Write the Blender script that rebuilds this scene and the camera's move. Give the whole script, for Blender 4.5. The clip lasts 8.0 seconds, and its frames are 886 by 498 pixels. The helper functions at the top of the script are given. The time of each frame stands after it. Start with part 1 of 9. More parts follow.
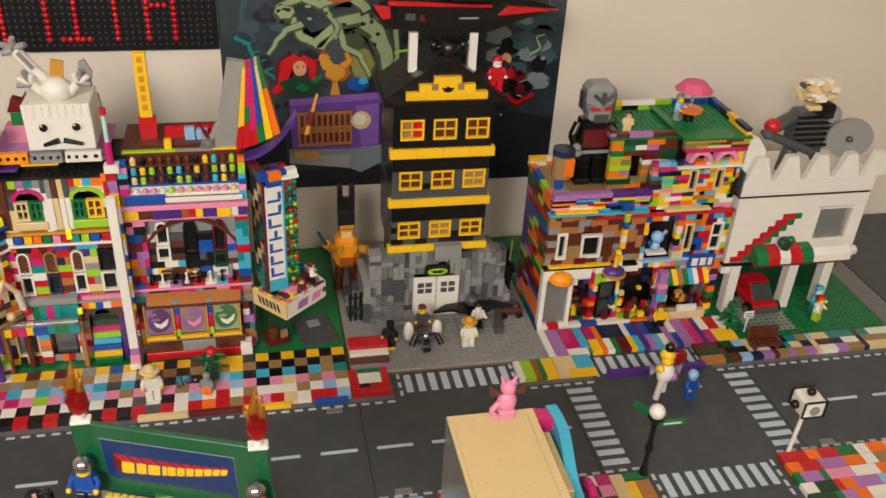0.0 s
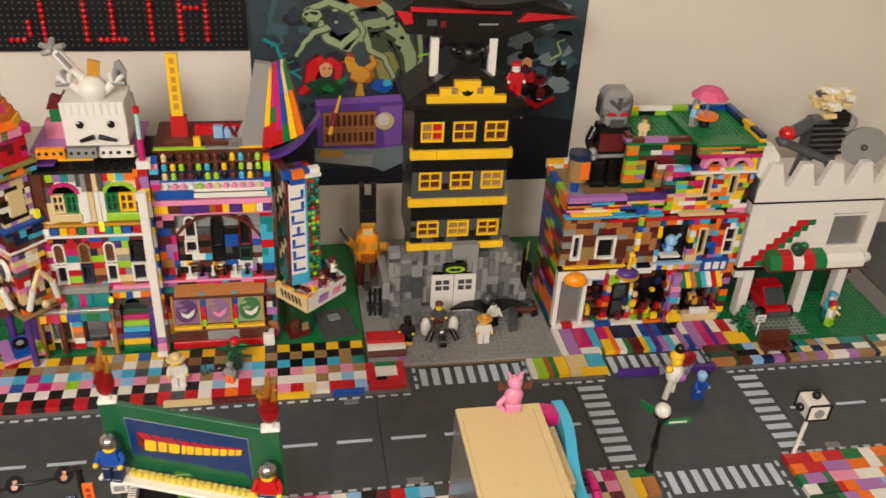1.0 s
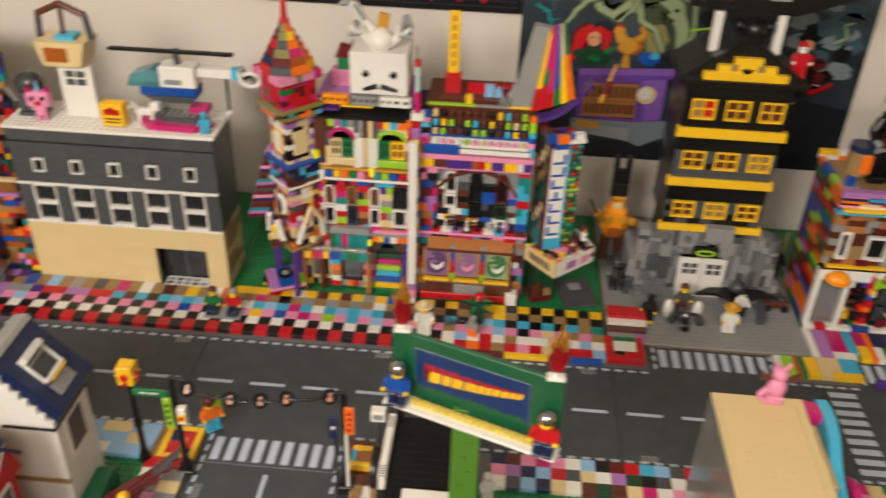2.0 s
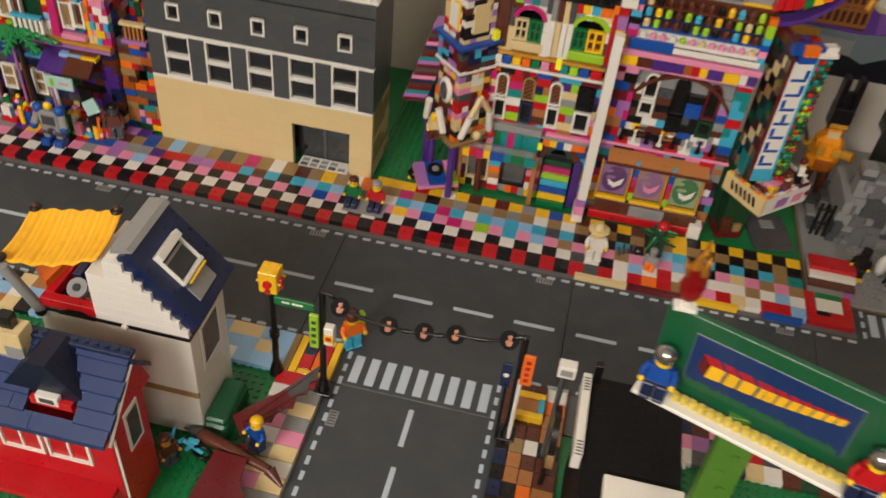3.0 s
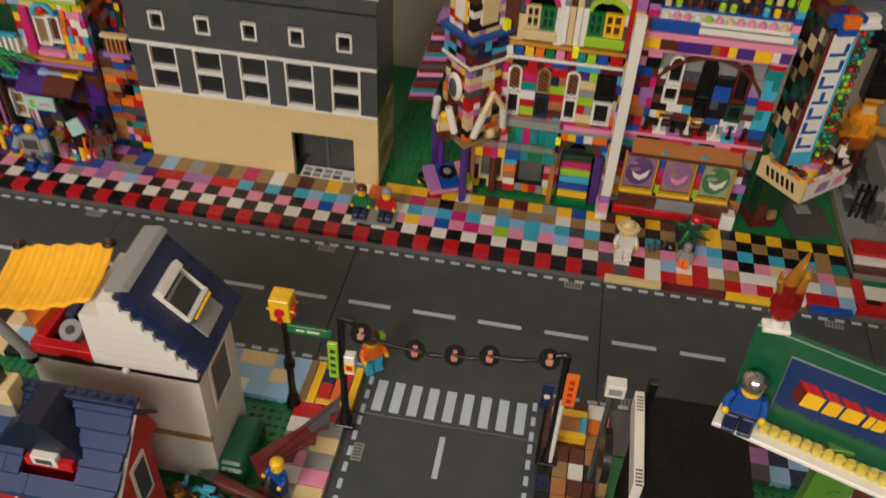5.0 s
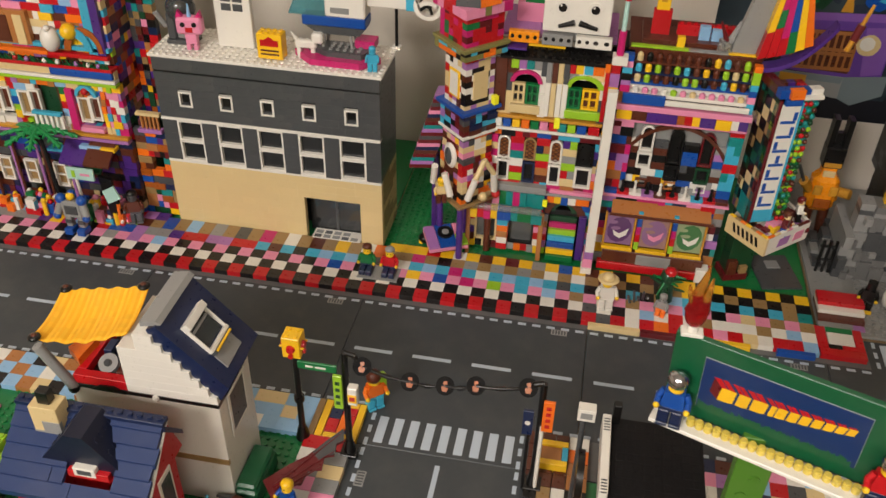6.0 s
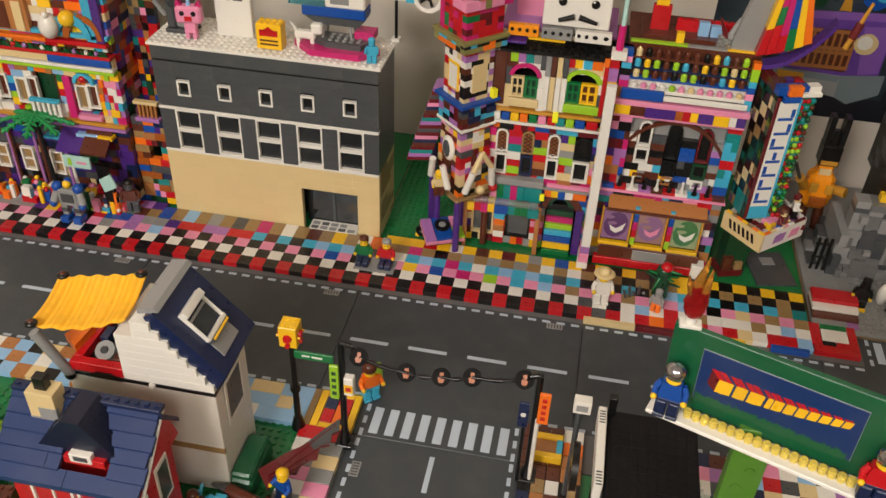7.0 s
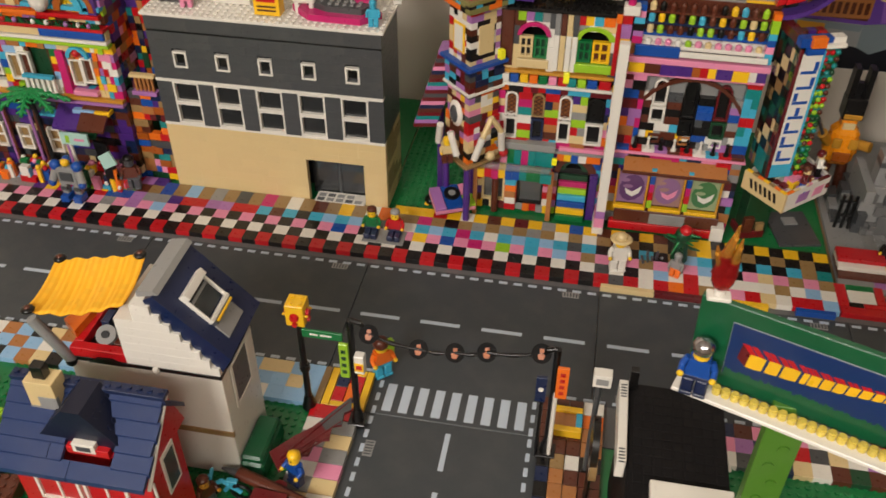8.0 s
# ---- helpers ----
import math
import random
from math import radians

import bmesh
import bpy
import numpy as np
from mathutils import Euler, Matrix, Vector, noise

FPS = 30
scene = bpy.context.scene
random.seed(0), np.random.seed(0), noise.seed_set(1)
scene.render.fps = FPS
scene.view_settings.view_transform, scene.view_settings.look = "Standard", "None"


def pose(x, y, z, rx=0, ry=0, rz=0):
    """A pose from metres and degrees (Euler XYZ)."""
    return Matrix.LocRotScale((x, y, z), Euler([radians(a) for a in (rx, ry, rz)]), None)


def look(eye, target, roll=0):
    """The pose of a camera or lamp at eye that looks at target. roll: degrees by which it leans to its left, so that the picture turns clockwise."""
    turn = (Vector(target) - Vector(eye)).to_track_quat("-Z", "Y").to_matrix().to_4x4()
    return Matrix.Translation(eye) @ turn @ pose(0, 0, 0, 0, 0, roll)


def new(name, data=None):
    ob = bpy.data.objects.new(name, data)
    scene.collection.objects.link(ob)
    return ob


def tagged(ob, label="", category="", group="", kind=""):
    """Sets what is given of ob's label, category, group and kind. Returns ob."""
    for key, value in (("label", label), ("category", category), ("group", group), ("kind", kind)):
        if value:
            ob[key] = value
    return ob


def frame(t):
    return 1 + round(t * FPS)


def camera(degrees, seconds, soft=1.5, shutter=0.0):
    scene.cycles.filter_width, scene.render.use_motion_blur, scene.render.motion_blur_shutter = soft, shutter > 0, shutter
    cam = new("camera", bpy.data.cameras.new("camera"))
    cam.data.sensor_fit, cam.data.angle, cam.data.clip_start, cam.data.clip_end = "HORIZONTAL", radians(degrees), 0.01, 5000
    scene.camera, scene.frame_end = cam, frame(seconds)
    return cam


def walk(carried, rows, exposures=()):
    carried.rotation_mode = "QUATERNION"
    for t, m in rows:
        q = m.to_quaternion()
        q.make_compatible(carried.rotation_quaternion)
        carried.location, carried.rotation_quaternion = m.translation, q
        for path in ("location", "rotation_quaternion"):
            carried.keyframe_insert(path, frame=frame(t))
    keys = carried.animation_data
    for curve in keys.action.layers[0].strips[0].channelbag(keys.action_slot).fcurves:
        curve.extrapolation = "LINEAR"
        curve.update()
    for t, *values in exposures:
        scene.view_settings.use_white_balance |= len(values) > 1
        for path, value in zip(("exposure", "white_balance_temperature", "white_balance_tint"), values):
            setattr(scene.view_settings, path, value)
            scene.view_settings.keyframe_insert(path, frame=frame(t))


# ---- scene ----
cam = camera(53.2, 8.0, soft=1.5, shutter=0.5)
PATH = [
    (0, (0.411, -0.737, 0.72), (0.807, 0.927, -0.316), 3.4),
    (0.5, (0.425, -0.754, 0.729), (0.82, 0.903, -0.32), 4.1),
    (0.8, (0.422, -0.764, 0.737), (0.76, 0.906, -0.306), 3.6),
    (1, (0.421, -0.768, 0.739), (0.75, 0.906, -0.304), 3.4),
    (1.5, (0.388, -0.775, 0.737), (0.476, 0.894, -0.362), 1.9),
    (2, (0.353, -0.776, 0.725), (0.241, 0.89, -0.376), 2.0),
    (2.2, (0.328, -0.761, 0.714), (0.141, 0.886, -0.405), 2.3),
    (3.3, (0.19, -0.611, 0.644), (-0.022, 0.839, -0.717), 6.6),
    (3.5, (0.18, -0.604, 0.645), (-0.029, 0.861, -0.701), 6.0),
    (4, (0.159, -0.591, 0.622), (-0.048, 0.878, -0.718), 5.4),
    (4.5, (0.168, -0.575, 0.607), (-0.016, 0.845, -0.789), 4.1),
    (5, (0.185, -0.586, 0.62), (-0.025, 0.885, -0.719), 3.0),
    (5.2, (0.194, -0.602, 0.632), (-0.06, 0.896, -0.668), 2.2),
    (6.3, (0.224, -0.68, 0.66), (-0.048, 0.903, -0.531), 1.5),
    (6.5, (0.22, -0.68, 0.66), (-0.045, 0.897, -0.541), 1.9),
    (7, (0.218, -0.675, 0.656), (-0.039, 0.899, -0.551), 2.6),
    (7.5, (0.22, -0.656, 0.649), (-0.016, 0.896, -0.589), 1.2),
    (8, (0.215, -0.647, 0.641), (-0.059, 0.874, -0.629), 0.4),
]
EXPOSURES = [(0.0, 0.24), (1.0, 0.26), (2.2, 0.12), (3.3, -0.2), (4.5, -0.38), (5.2, -0.24), (6.3, -0.02), (7.0, -0.02), (8.0, -0.08)]
walk(cam, [(t, look(eye, target, roll)) for t, eye, target, roll in PATH], EXPOSURES)

S = 0.008  # one stud pitch in metres; all plans below are in studs


# ---------------------------------------------------------------- light
world = bpy.data.worlds.new("room_air")
scene.world = world
world.use_nodes = True
world.node_tree.nodes["Background"].inputs[0].default_value = (1.0, 0.90, 0.80, 1)
world.node_tree.nodes["Background"].inputs[1].default_value = 0.14


def area_lamp(name, eye, target, size, power, colour):
    data = bpy.data.lights.new(name, "AREA")
    data.shape, data.size, data.energy, data.color = "DISK", size, power, colour
    ob = new(name, data)
    ob.matrix_world = look(eye, target)
    return ob


area_lamp("ceiling_lamp_glow", (-0.50, -1.98, 1.62), (0.08, 0.25, 0.10), 0.84, 66.0, (0.98, 0.92, 0.87))
area_lamp("ceiling_lamp_glow", (0.80, -1.98, 1.62), (0.45, 0.3, 0.10), 0.84, 17.0, (0.98, 0.92, 0.87))

# ---------------------------------------------------------------- materials
MATS = {}


def lin(c):
    return tuple((v / 12.92 if v <= 0.04045 else ((v + 0.055) / 1.055) ** 2.4) for v in (c[0] / 255, c[1] / 255, c[2] / 255))


def plastic(name, rgb, rough=0.28, spread=0.10, trans=0.0, metal=0.0, bump=0.02):
    """Moulded plastic: slight difference from piece to piece, dust and finger marks in the gloss."""
    m = bpy.data.materials.new(name)
    m.use_nodes = True
    n, l = m.node_tree.nodes, m.node_tree.links
    b = n["Principled BSDF"]
    col = lin(rgb)
    info, geo = n.new("ShaderNodeObjectInfo"), n.new("ShaderNodeNewGeometry")
    coord = n.new("ShaderNodeTexCoord")
    add = n.new("ShaderNodeMath")
    add.operation = "ADD"
    l.new(info.outputs["Random"], add.inputs[0])
    l.new(geo.outputs["Random Per Island"], add.inputs[1])
    rng = n.new("ShaderNodeMapRange")
    rng.inputs["From Max"].default_value = 2.0
    rng.inputs["To Min"].default_value, rng.inputs["To Max"].default_value = 1 - spread, 1 + spread
    l.new(add.outputs[0], rng.inputs["Value"])
    dust = n.new("ShaderNodeTexNoise")
    dust.inputs["Scale"].default_value, dust.inputs["Detail"].default_value = 35.0, 5.0
    l.new(coord.outputs["Object"], dust.inputs["Vector"])
    veil = n.new("ShaderNodeMapRange")
    veil.inputs["From Min"].default_value, veil.inputs["From Max"].default_value = 0.45, 0.8
    veil.inputs["To Min"].default_value, veil.inputs["To Max"].default_value = 0.0, 0.05 if max(col) > 0.06 else 0.012
    l.new(dust.outputs["Fac"], veil.inputs["Value"])
    hsv = n.new("ShaderNodeHueSaturation")
    hsv.inputs["Color"].default_value = (*col, 1)
    l.new(rng.outputs[0], hsv.inputs["Value"])
    mix = n.new("ShaderNodeMix")
    mix.data_type = "RGBA"
    mix.inputs["B"].default_value = (0.42, 0.38, 0.33, 1)
    l.new(veil.outputs[0], mix.inputs["Factor"])
    l.new(hsv.outputs[0], mix.inputs["A"])
    l.new(mix.outputs["Result"], b.inputs["Base Color"])
    fine = n.new("ShaderNodeTexNoise")
    fine.inputs["Scale"].default_value, fine.inputs["Detail"].default_value = 240.0, 3.0
    l.new(coord.outputs["Object"], fine.inputs["Vector"])
    gloss = n.new("ShaderNodeMapRange")
    gloss.inputs["To Min"].default_value, gloss.inputs["To Max"].default_value = rough - 0.08, rough + 0.14
    l.new(fine.outputs["Fac"], gloss.inputs["Value"])
    l.new(gloss.outputs[0], b.inputs["Roughness"])
    bp = n.new("ShaderNodeBump")
    bp.inputs["Strength"].default_value, bp.inputs["Distance"].default_value = bump, 0.002
    l.new(dust.outputs["Fac"], bp.inputs["Height"])
    l.new(bp.outputs[0], b.inputs["Normal"])
    b.inputs["Metallic"].default_value = metal
    b.inputs["Transmission Weight"].default_value = trans
    b.inputs["IOR"].default_value = 1.5
    MATS[name] = m
    return m


for key, rgb in dict(
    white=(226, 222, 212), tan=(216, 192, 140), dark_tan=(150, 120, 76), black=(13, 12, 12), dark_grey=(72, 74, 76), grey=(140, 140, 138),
    red=(188, 17, 28), dark_red=(98, 20, 26), blue=(18, 74, 158), navy=(19, 34, 70), azure=(64, 168, 200), sky=(140, 182, 218),
    green=(14, 112, 58), dark_green=(22, 66, 40), lime=(150, 196, 40), yellow=(240, 190, 30), orange=(232, 112, 24), rust=(160, 82, 24),
    brown=(88, 42, 26), nougat=(168, 110, 60), pink=(226, 140, 172), magenta=(190, 30, 104), lavender=(164, 110, 172), purple=(74, 40, 122),
    teal=(20, 130, 128), aqua=(172, 210, 200), gold=(196, 140, 44), sage=(150, 160, 116), skin=(214, 150, 110), flesh=(240, 196, 36), olive=(128, 124, 70),
).items():
    plastic(key, rgb, spread=0.03 if key in ("tan", "dark_grey", "white") else 0.10)
plastic("road", (62, 67, 71), rough=0.42, spread=0.03, bump=0.05)
plastic("kerb", (98, 98, 98), rough=0.42, spread=0.03, bump=0.05)
plastic("paint", (184, 196, 208), rough=0.4, spread=0.04)
plastic("clear", (236, 236, 232), rough=0.12, trans=0.85, spread=0.02)
plastic("smoke", (90, 96, 98), rough=0.12, trans=0.6, spread=0.02)
plastic("flame_orange", (250, 184, 70), rough=0.12, trans=0.85)
plastic("flame_red", (196, 20, 30), rough=0.12, trans=0.75)
plastic("clear_blue", (120, 190, 200), rough=0.1, trans=0.7)
plastic("chrome", (190, 190, 195), rough=0.15, metal=1.0)
plastic("cloth_yellow", (240, 172, 20), rough=0.8)
plastic("cloth_stripe", (245, 184, 40), rough=0.8)
plastic("cloth_pink", (222, 90, 130), rough=0.6, trans=0.2)
plastic("board_green", (13, 84, 51), rough=0.3, spread=0.02)
plastic("board_blue", (15, 46, 96), rough=0.3, spread=0.02)
plastic("dome_orange", (244, 150, 24), rough=0.25)
plastic("pale_yellow", (212, 190, 84), rough=0.25)
plastic("neon", (250, 246, 40), rough=0.2)
for key, rgb in dict(print_night=(18, 19, 27), print_navy=(32, 42, 60), print_teal=(50, 76, 86), print_mist=(112, 124, 128), print_sage=(142, 156, 116), print_moss=(60, 72, 44), print_violet=(128, 84, 168), print_purple=(98, 58, 148), print_blue=(60, 110, 150)).items():
    plastic(key, rgb, rough=0.5, spread=0.06)
plastic("shingle_blue", (33, 52, 96), rough=0.35, spread=0.06)
plastic("navy_shaded", (13, 20, 44), rough=0.4, spread=0.03)
plastic("dusty_violet", (140, 104, 140), rough=0.15, spread=0.03)
plastic("dusty_mauve", (158, 122, 116), rough=0.15, spread=0.03)
plastic("dusty_plum", (94, 62, 104), rough=0.15, spread=0.03)
plastic("dusty_green", (60, 112, 64), rough=0.15, spread=0.03)
plastic("pane_sheen", (84, 86, 86), rough=0.1, spread=0.05)
plastic("dim_room_pane", (46, 47, 48), rough=0.1, trans=0.3, spread=0.04)
plastic("soft_black", (9, 8, 8), rough=0.9, spread=0.02)


m_black = plastic("matte_black", (17, 16, 18), rough=0.6, spread=0.05)
m_black.node_tree.nodes["Principled BSDF"].inputs["Specular IOR Level"].default_value = 0.2
plastic("rock_mid", (108, 108, 107), spread=0.08)
plastic("leaf_green", (24, 134, 70), rough=0.35)
plastic("post_green", (74, 120, 36), rough=0.35)


def wall_paint(name, rgb, scale, depth):
    m = bpy.data.materials.new(name)
    m.use_nodes = True
    n, l = m.node_tree.nodes, m.node_tree.links
    b = n["Principled BSDF"]
    coord = n.new("ShaderNodeTexCoord")
    big, small = n.new("ShaderNodeTexNoise"), n.new("ShaderNodeTexNoise")
    big.inputs["Scale"].default_value, small.inputs["Scale"].default_value = 3.0, scale
    small.inputs["Detail"].default_value = 6.0
    for t in (big, small):
        l.new(coord.outputs["Object"], t.inputs["Vector"])
    ramp = n.new("ShaderNodeValToRGB")
    c = lin(rgb)
    ramp.color_ramp.elements[0].position, ramp.color_ramp.elements[1].position = 0.3, 0.7
    ramp.color_ramp.elements[0].color = (c[0] * 0.93, c[1] * 0.92, c[2] * 0.90, 1)
    ramp.color_ramp.elements[1].color = (*c, 1)
    l.new(big.outputs["Fac"], ramp.inputs["Fac"])
    l.new(ramp.outputs[0], b.inputs["Base Color"])
    bp = n.new("ShaderNodeBump")
    bp.inputs["Strength"].default_value, bp.inputs["Distance"].default_value = depth, 0.002
    l.new(small.outputs["Fac"], bp.inputs["Height"])
    l.new(bp.outputs[0], b.inputs["Normal"])
    b.inputs["Roughness"].default_value = 0.75
    MATS[name] = m


wall_paint("wall_paint", (222, 212, 198), 180, 0.25)
wall_paint("ceiling_paint", (230, 226, 218), 120, 0.2)
wall_paint("carpet", (120, 108, 96), 400, 0.6)
wall_paint("table_top", (170, 140, 104), 60, 0.1)


def poster_print(name):
    """Dark printed paper: night blue and teal clouds."""
    m = bpy.data.materials.new(name)
    m.use_nodes = True
    n, l = m.node_tree.nodes, m.node_tree.links
    b = n["Principled BSDF"]
    coord, t = n.new("ShaderNodeTexCoord"), n.new("ShaderNodeTexNoise")
    t.inputs["Scale"].default_value, t.inputs["Detail"].default_value = 9.0, 4.0
    l.new(coord.outputs["Object"], t.inputs["Vector"])
    ramp = n.new("ShaderNodeValToRGB")
    ramp.color_ramp.elements[0].position, ramp.color_ramp.elements[0].color = 0.38, (0.008, 0.014, 0.020, 1)
    ramp.color_ramp.elements[1].position, ramp.color_ramp.elements[1].color = 0.72, (0.05, 0.075, 0.09, 1)
    l.new(t.outputs["Fac"], ramp.inputs["Fac"])
    l.new(ramp.outputs[0], b.inputs["Base Color"])
    b.inputs["Roughness"].default_value = 0.45
    MATS[name] = m


poster_print("poster_print")


def glow(name, colour, strength):
    m = bpy.data.materials.new(name)
    m.use_nodes = True
    b = m.node_tree.nodes["Principled BSDF"]
    b.inputs["Base Color"].default_value = (*colour, 1)
    b.inputs["Emission Color"].default_value = (*colour, 1)
    b.inputs["Emission Strength"].default_value = strength
    MATS[name] = m


glow("lamp_glass", (1.0, 0.85, 0.65), 2.0)


# ---------------------------------------------------------------- tools
class Thing:
    """A top-level Empty at its base, in studs; parts are meshes under it."""

    def __init__(self, name, label, category, x, y, z=0.0, turn=0.0, group="", kind=""):
        self.at = Vector((x, y, z))
        self.ob = new(name)
        self.ob.empty_display_size = 0.01
        self.ob.matrix_world = pose(x * S, y * S, z * S, 0, 0, turn)
        tagged(self.ob, label, category, group, kind)


WARP = {}  # by thing: how its plan is stretched to its true storey heights


class Mesh:
    """Collects boxes, rods, balls and prisms, each in a named plastic, in studs."""

    def __init__(self):
        self.v, self.f, self.k, self.smooth, self.slots = [], [], [], [], []
        self.m = None

    def slot(self, colour):
        if colour not in self.slots:
            self.slots.append(colour)
        return self.slots.index(colour)

    def add(self, verts, faces, colour, smooth=False):
        o, k = len(self.v), self.slot(colour)
        if self.m is not None:
            verts = [self.m @ Vector(p) for p in verts]
        self.v += [tuple(p) for p in verts]
        for f in faces:
            self.f.append([i + o for i in f])
            self.k.append(k)
            self.smooth.append(smooth)
        return self

    def box(self, x0, x1, y0, y1, z0, z1, colour, ch=0.05):
        ch = min(ch, (x1 - x0) * 0.3, (y1 - y0) * 0.3, (z1 - z0) * 0.3)
        lo, hi = (x0, y0, z0), (x1, y1, z1)
        verts, where = [], {}
        for cx in (0, 1):
            for cy in (0, 1):
                for cz in (0, 1):
                    c = (cx, cy, cz)
                    for a in range(3):
                        p = [(hi[i] - (0 if i == a else ch)) if c[i] else (lo[i] + (0 if i == a else ch)) for i in range(3)]
                        where[(c, a)] = len(verts)
                        verts.append(p)
        faces = []
        for a in range(3):
            b, d = (a + 1) % 3, (a + 2) % 3
            for s in (0, 1):
                q = []
                for u, w in ((0, 0), (1, 0), (1, 1), (0, 1)):
                    c = [0, 0, 0]
                    c[a], c[b], c[d] = s, u, w
                    q.append(where[(tuple(c), a)])
                faces.append(q if s else q[::-1])
            for u in (0, 1):
                for w in (0, 1):
                    c0, c1 = [0, 0, 0], [0, 0, 0]
                    c0[b], c0[d], c1[b], c1[d], c1[a] = u, w, u, w, 1
                    q = [where[(tuple(c0), b)], where[(tuple(c1), b)], where[(tuple(c1), d)], where[(tuple(c0), d)]]
                    faces.append(q if u != w else q[::-1])
        for cx in (0, 1):
            for cy in (0, 1):
                for cz in (0, 1):
                    q = [where[((cx, cy, cz), a)] for a in range(3)]
                    faces.append(q if (cx + cy + cz) % 2 else q[::-1])
        return self.add(verts, faces, colour)

    def rod(self, p, q, r, colour, r2=None, n=12, caps=True):
        """A round rod or cone from p to q."""
        p, q = Vector(p), Vector(q)
        r2 = r if r2 is None else r2
        d = (q - p).normalized()
        u = d.orthogonal().normalized()
        w = d.cross(u)
        ring = [u * math.cos(2 * math.pi * i / n) + w * math.sin(2 * math.pi * i / n) for i in range(n)]
        a, b = [p + e * r for e in ring], [q + e * max(r2, 1e-3) for e in ring]
        self.add(a + b, [[i, (i + 1) % n, n + (i + 1) % n, n + i] for i in range(n)], colour, True)
        if caps:
            self.add(b, [list(range(n))], colour)
            self.add(a, [list(range(n))[::-1]], colour)
        return self

    def ball(self, x, y, z, rx, colour, ry=None, rz=None, n=10):
        ry, rz = ry or rx, rz or rx
        rows = n // 2 + 1
        verts = [(x, y, z + rz)]
        for j in range(1, rows):
            a = math.pi * j / rows
            verts += [(x + rx * math.sin(a) * math.cos(2 * math.pi * i / n), y + ry * math.sin(a) * math.sin(2 * math.pi * i / n), z + rz * math.cos(a)) for i in range(n)]
        verts.append((x, y, z - rz))
        faces = [[0, 1 + i, 1 + (i + 1) % n] for i in range(n)]
        for j in range(rows - 2):
            o = 1 + j * n
            faces += [[o + i, o + n + i, o + n + (i + 1) % n, o + (i + 1) % n] for i in range(n)]
        o = 1 + (rows - 2) * n
        faces += [[o + (i + 1) % n, o + i, len(verts) - 1] for i in range(n)]
        return self.add(verts, faces, colour, True)

    def prism(self, pts, a0, a1, axis, colour):
        """A flat outline, drawn in the two other axes, given thickness along one axis."""
        n = len(pts)

        def full(p, a):
            return {"x": (a, p[0], p[1]), "y": (p[0], a, p[1]), "z": (p[0], p[1], a)}[axis]

        area = sum(pts[i][0] * pts[(i + 1) % n][1] - pts[(i + 1) % n][0] * pts[i][1] for i in range(n))
        flip = (area < 0) != (axis == "y")
        order = list(range(n))[::-1] if flip else list(range(n))
        pts = [pts[i] for i in order]
        verts = [full(p, a0) for p in pts] + [full(p, a1) for p in pts]
        faces = [list(range(n))[::-1], [n + i for i in range(n)]] + [[i, (i + 1) % n, n + (i + 1) % n, n + i] for i in range(n)]
        return self.add(verts, faces, colour)

    def studs(self, x0, x1, y0, y1, z, colour, n=8):
        """Knobs on every whole cell of a top face."""
        nx, ny = max(1, round(x1 - x0)), max(1, round(y1 - y0))
        for i in range(nx):
            for j in range(ny):
                cx, cy = x0 + (i + 0.5) * (x1 - x0) / nx, y0 + (j + 0.5) * (y1 - y0) / ny
                self.rod((cx, cy, z - 0.02), (cx, cy, z + 0.21), 0.3, colour, n=n)
        return self

    def arch(self, x0, x1, zc, y0, y1, r0, r1, colour, n=10, axis="y"):
        """A half ring standing on the level zc, centred between x0 and x1."""
        c = (x0 + x1) / 2
        outer = [(c + r1 * math.cos(math.pi * i / n), zc + r1 * math.sin(math.pi * i / n)) for i in range(n + 1)]
        inner = [(c + r0 * math.cos(math.pi * i / n), zc + r0 * math.sin(math.pi * i / n)) for i in range(n + 1)]
        full = (lambda p, a: (p[0], a, p[1])) if axis == "y" else (lambda p, a: (a, p[0], p[1]))
        verts = [full(p, a) for i in range(n + 1) for p, a in ((outer[i], y0), (inner[i], y0), (outer[i], y1), (inner[i], y1))]
        faces = [[1, 0, 2, 3], [4 * n, 4 * n + 1, 4 * n + 3, 4 * n + 2]]
        for i in range(n):
            a, b = 4 * i, 4 * i + 4
            faces += [[a, a + 1, b + 1, b], [a + 2, b + 2, b + 3, a + 3], [a, b, b + 2, a + 2], [a + 1, a + 3, b + 3, b + 1]]
        self.add(verts, faces if axis == "y" else [f[::-1] for f in faces], colour)
        return self

    def data(self, name, shift=(0, 0, 0)):
        me = bpy.data.meshes.new(name)
        me.from_pydata([((x - shift[0]) * S, (y - shift[1]) * S, (z - shift[2]) * S) for x, y, z in self.v], [], self.f)
        for c in self.slots:
            me.materials.append(MATS[c])
        me.polygons.foreach_set("material_index", self.k)
        me.polygons.foreach_set("use_smooth", self.smooth)
        me.update()
        return me

    def part(self, name, thing, label="", local=False):
        """One mesh object under a thing, or under another part."""
        up = thing.ob if isinstance(thing, Thing) else thing
        shift = (0, 0, 0)
        warp = WARP.get((up if up.parent is None else up.parent).name)
        if warp:
            self.v = [warp(*p) for p in self.v]
        if not local:
            t = up.matrix_world.translation if up.parent is None else up.parent.matrix_world.translation
            shift = t / S
        ob = new(name, self.data(name, shift))
        ob.parent = up
        return tagged(ob, label)

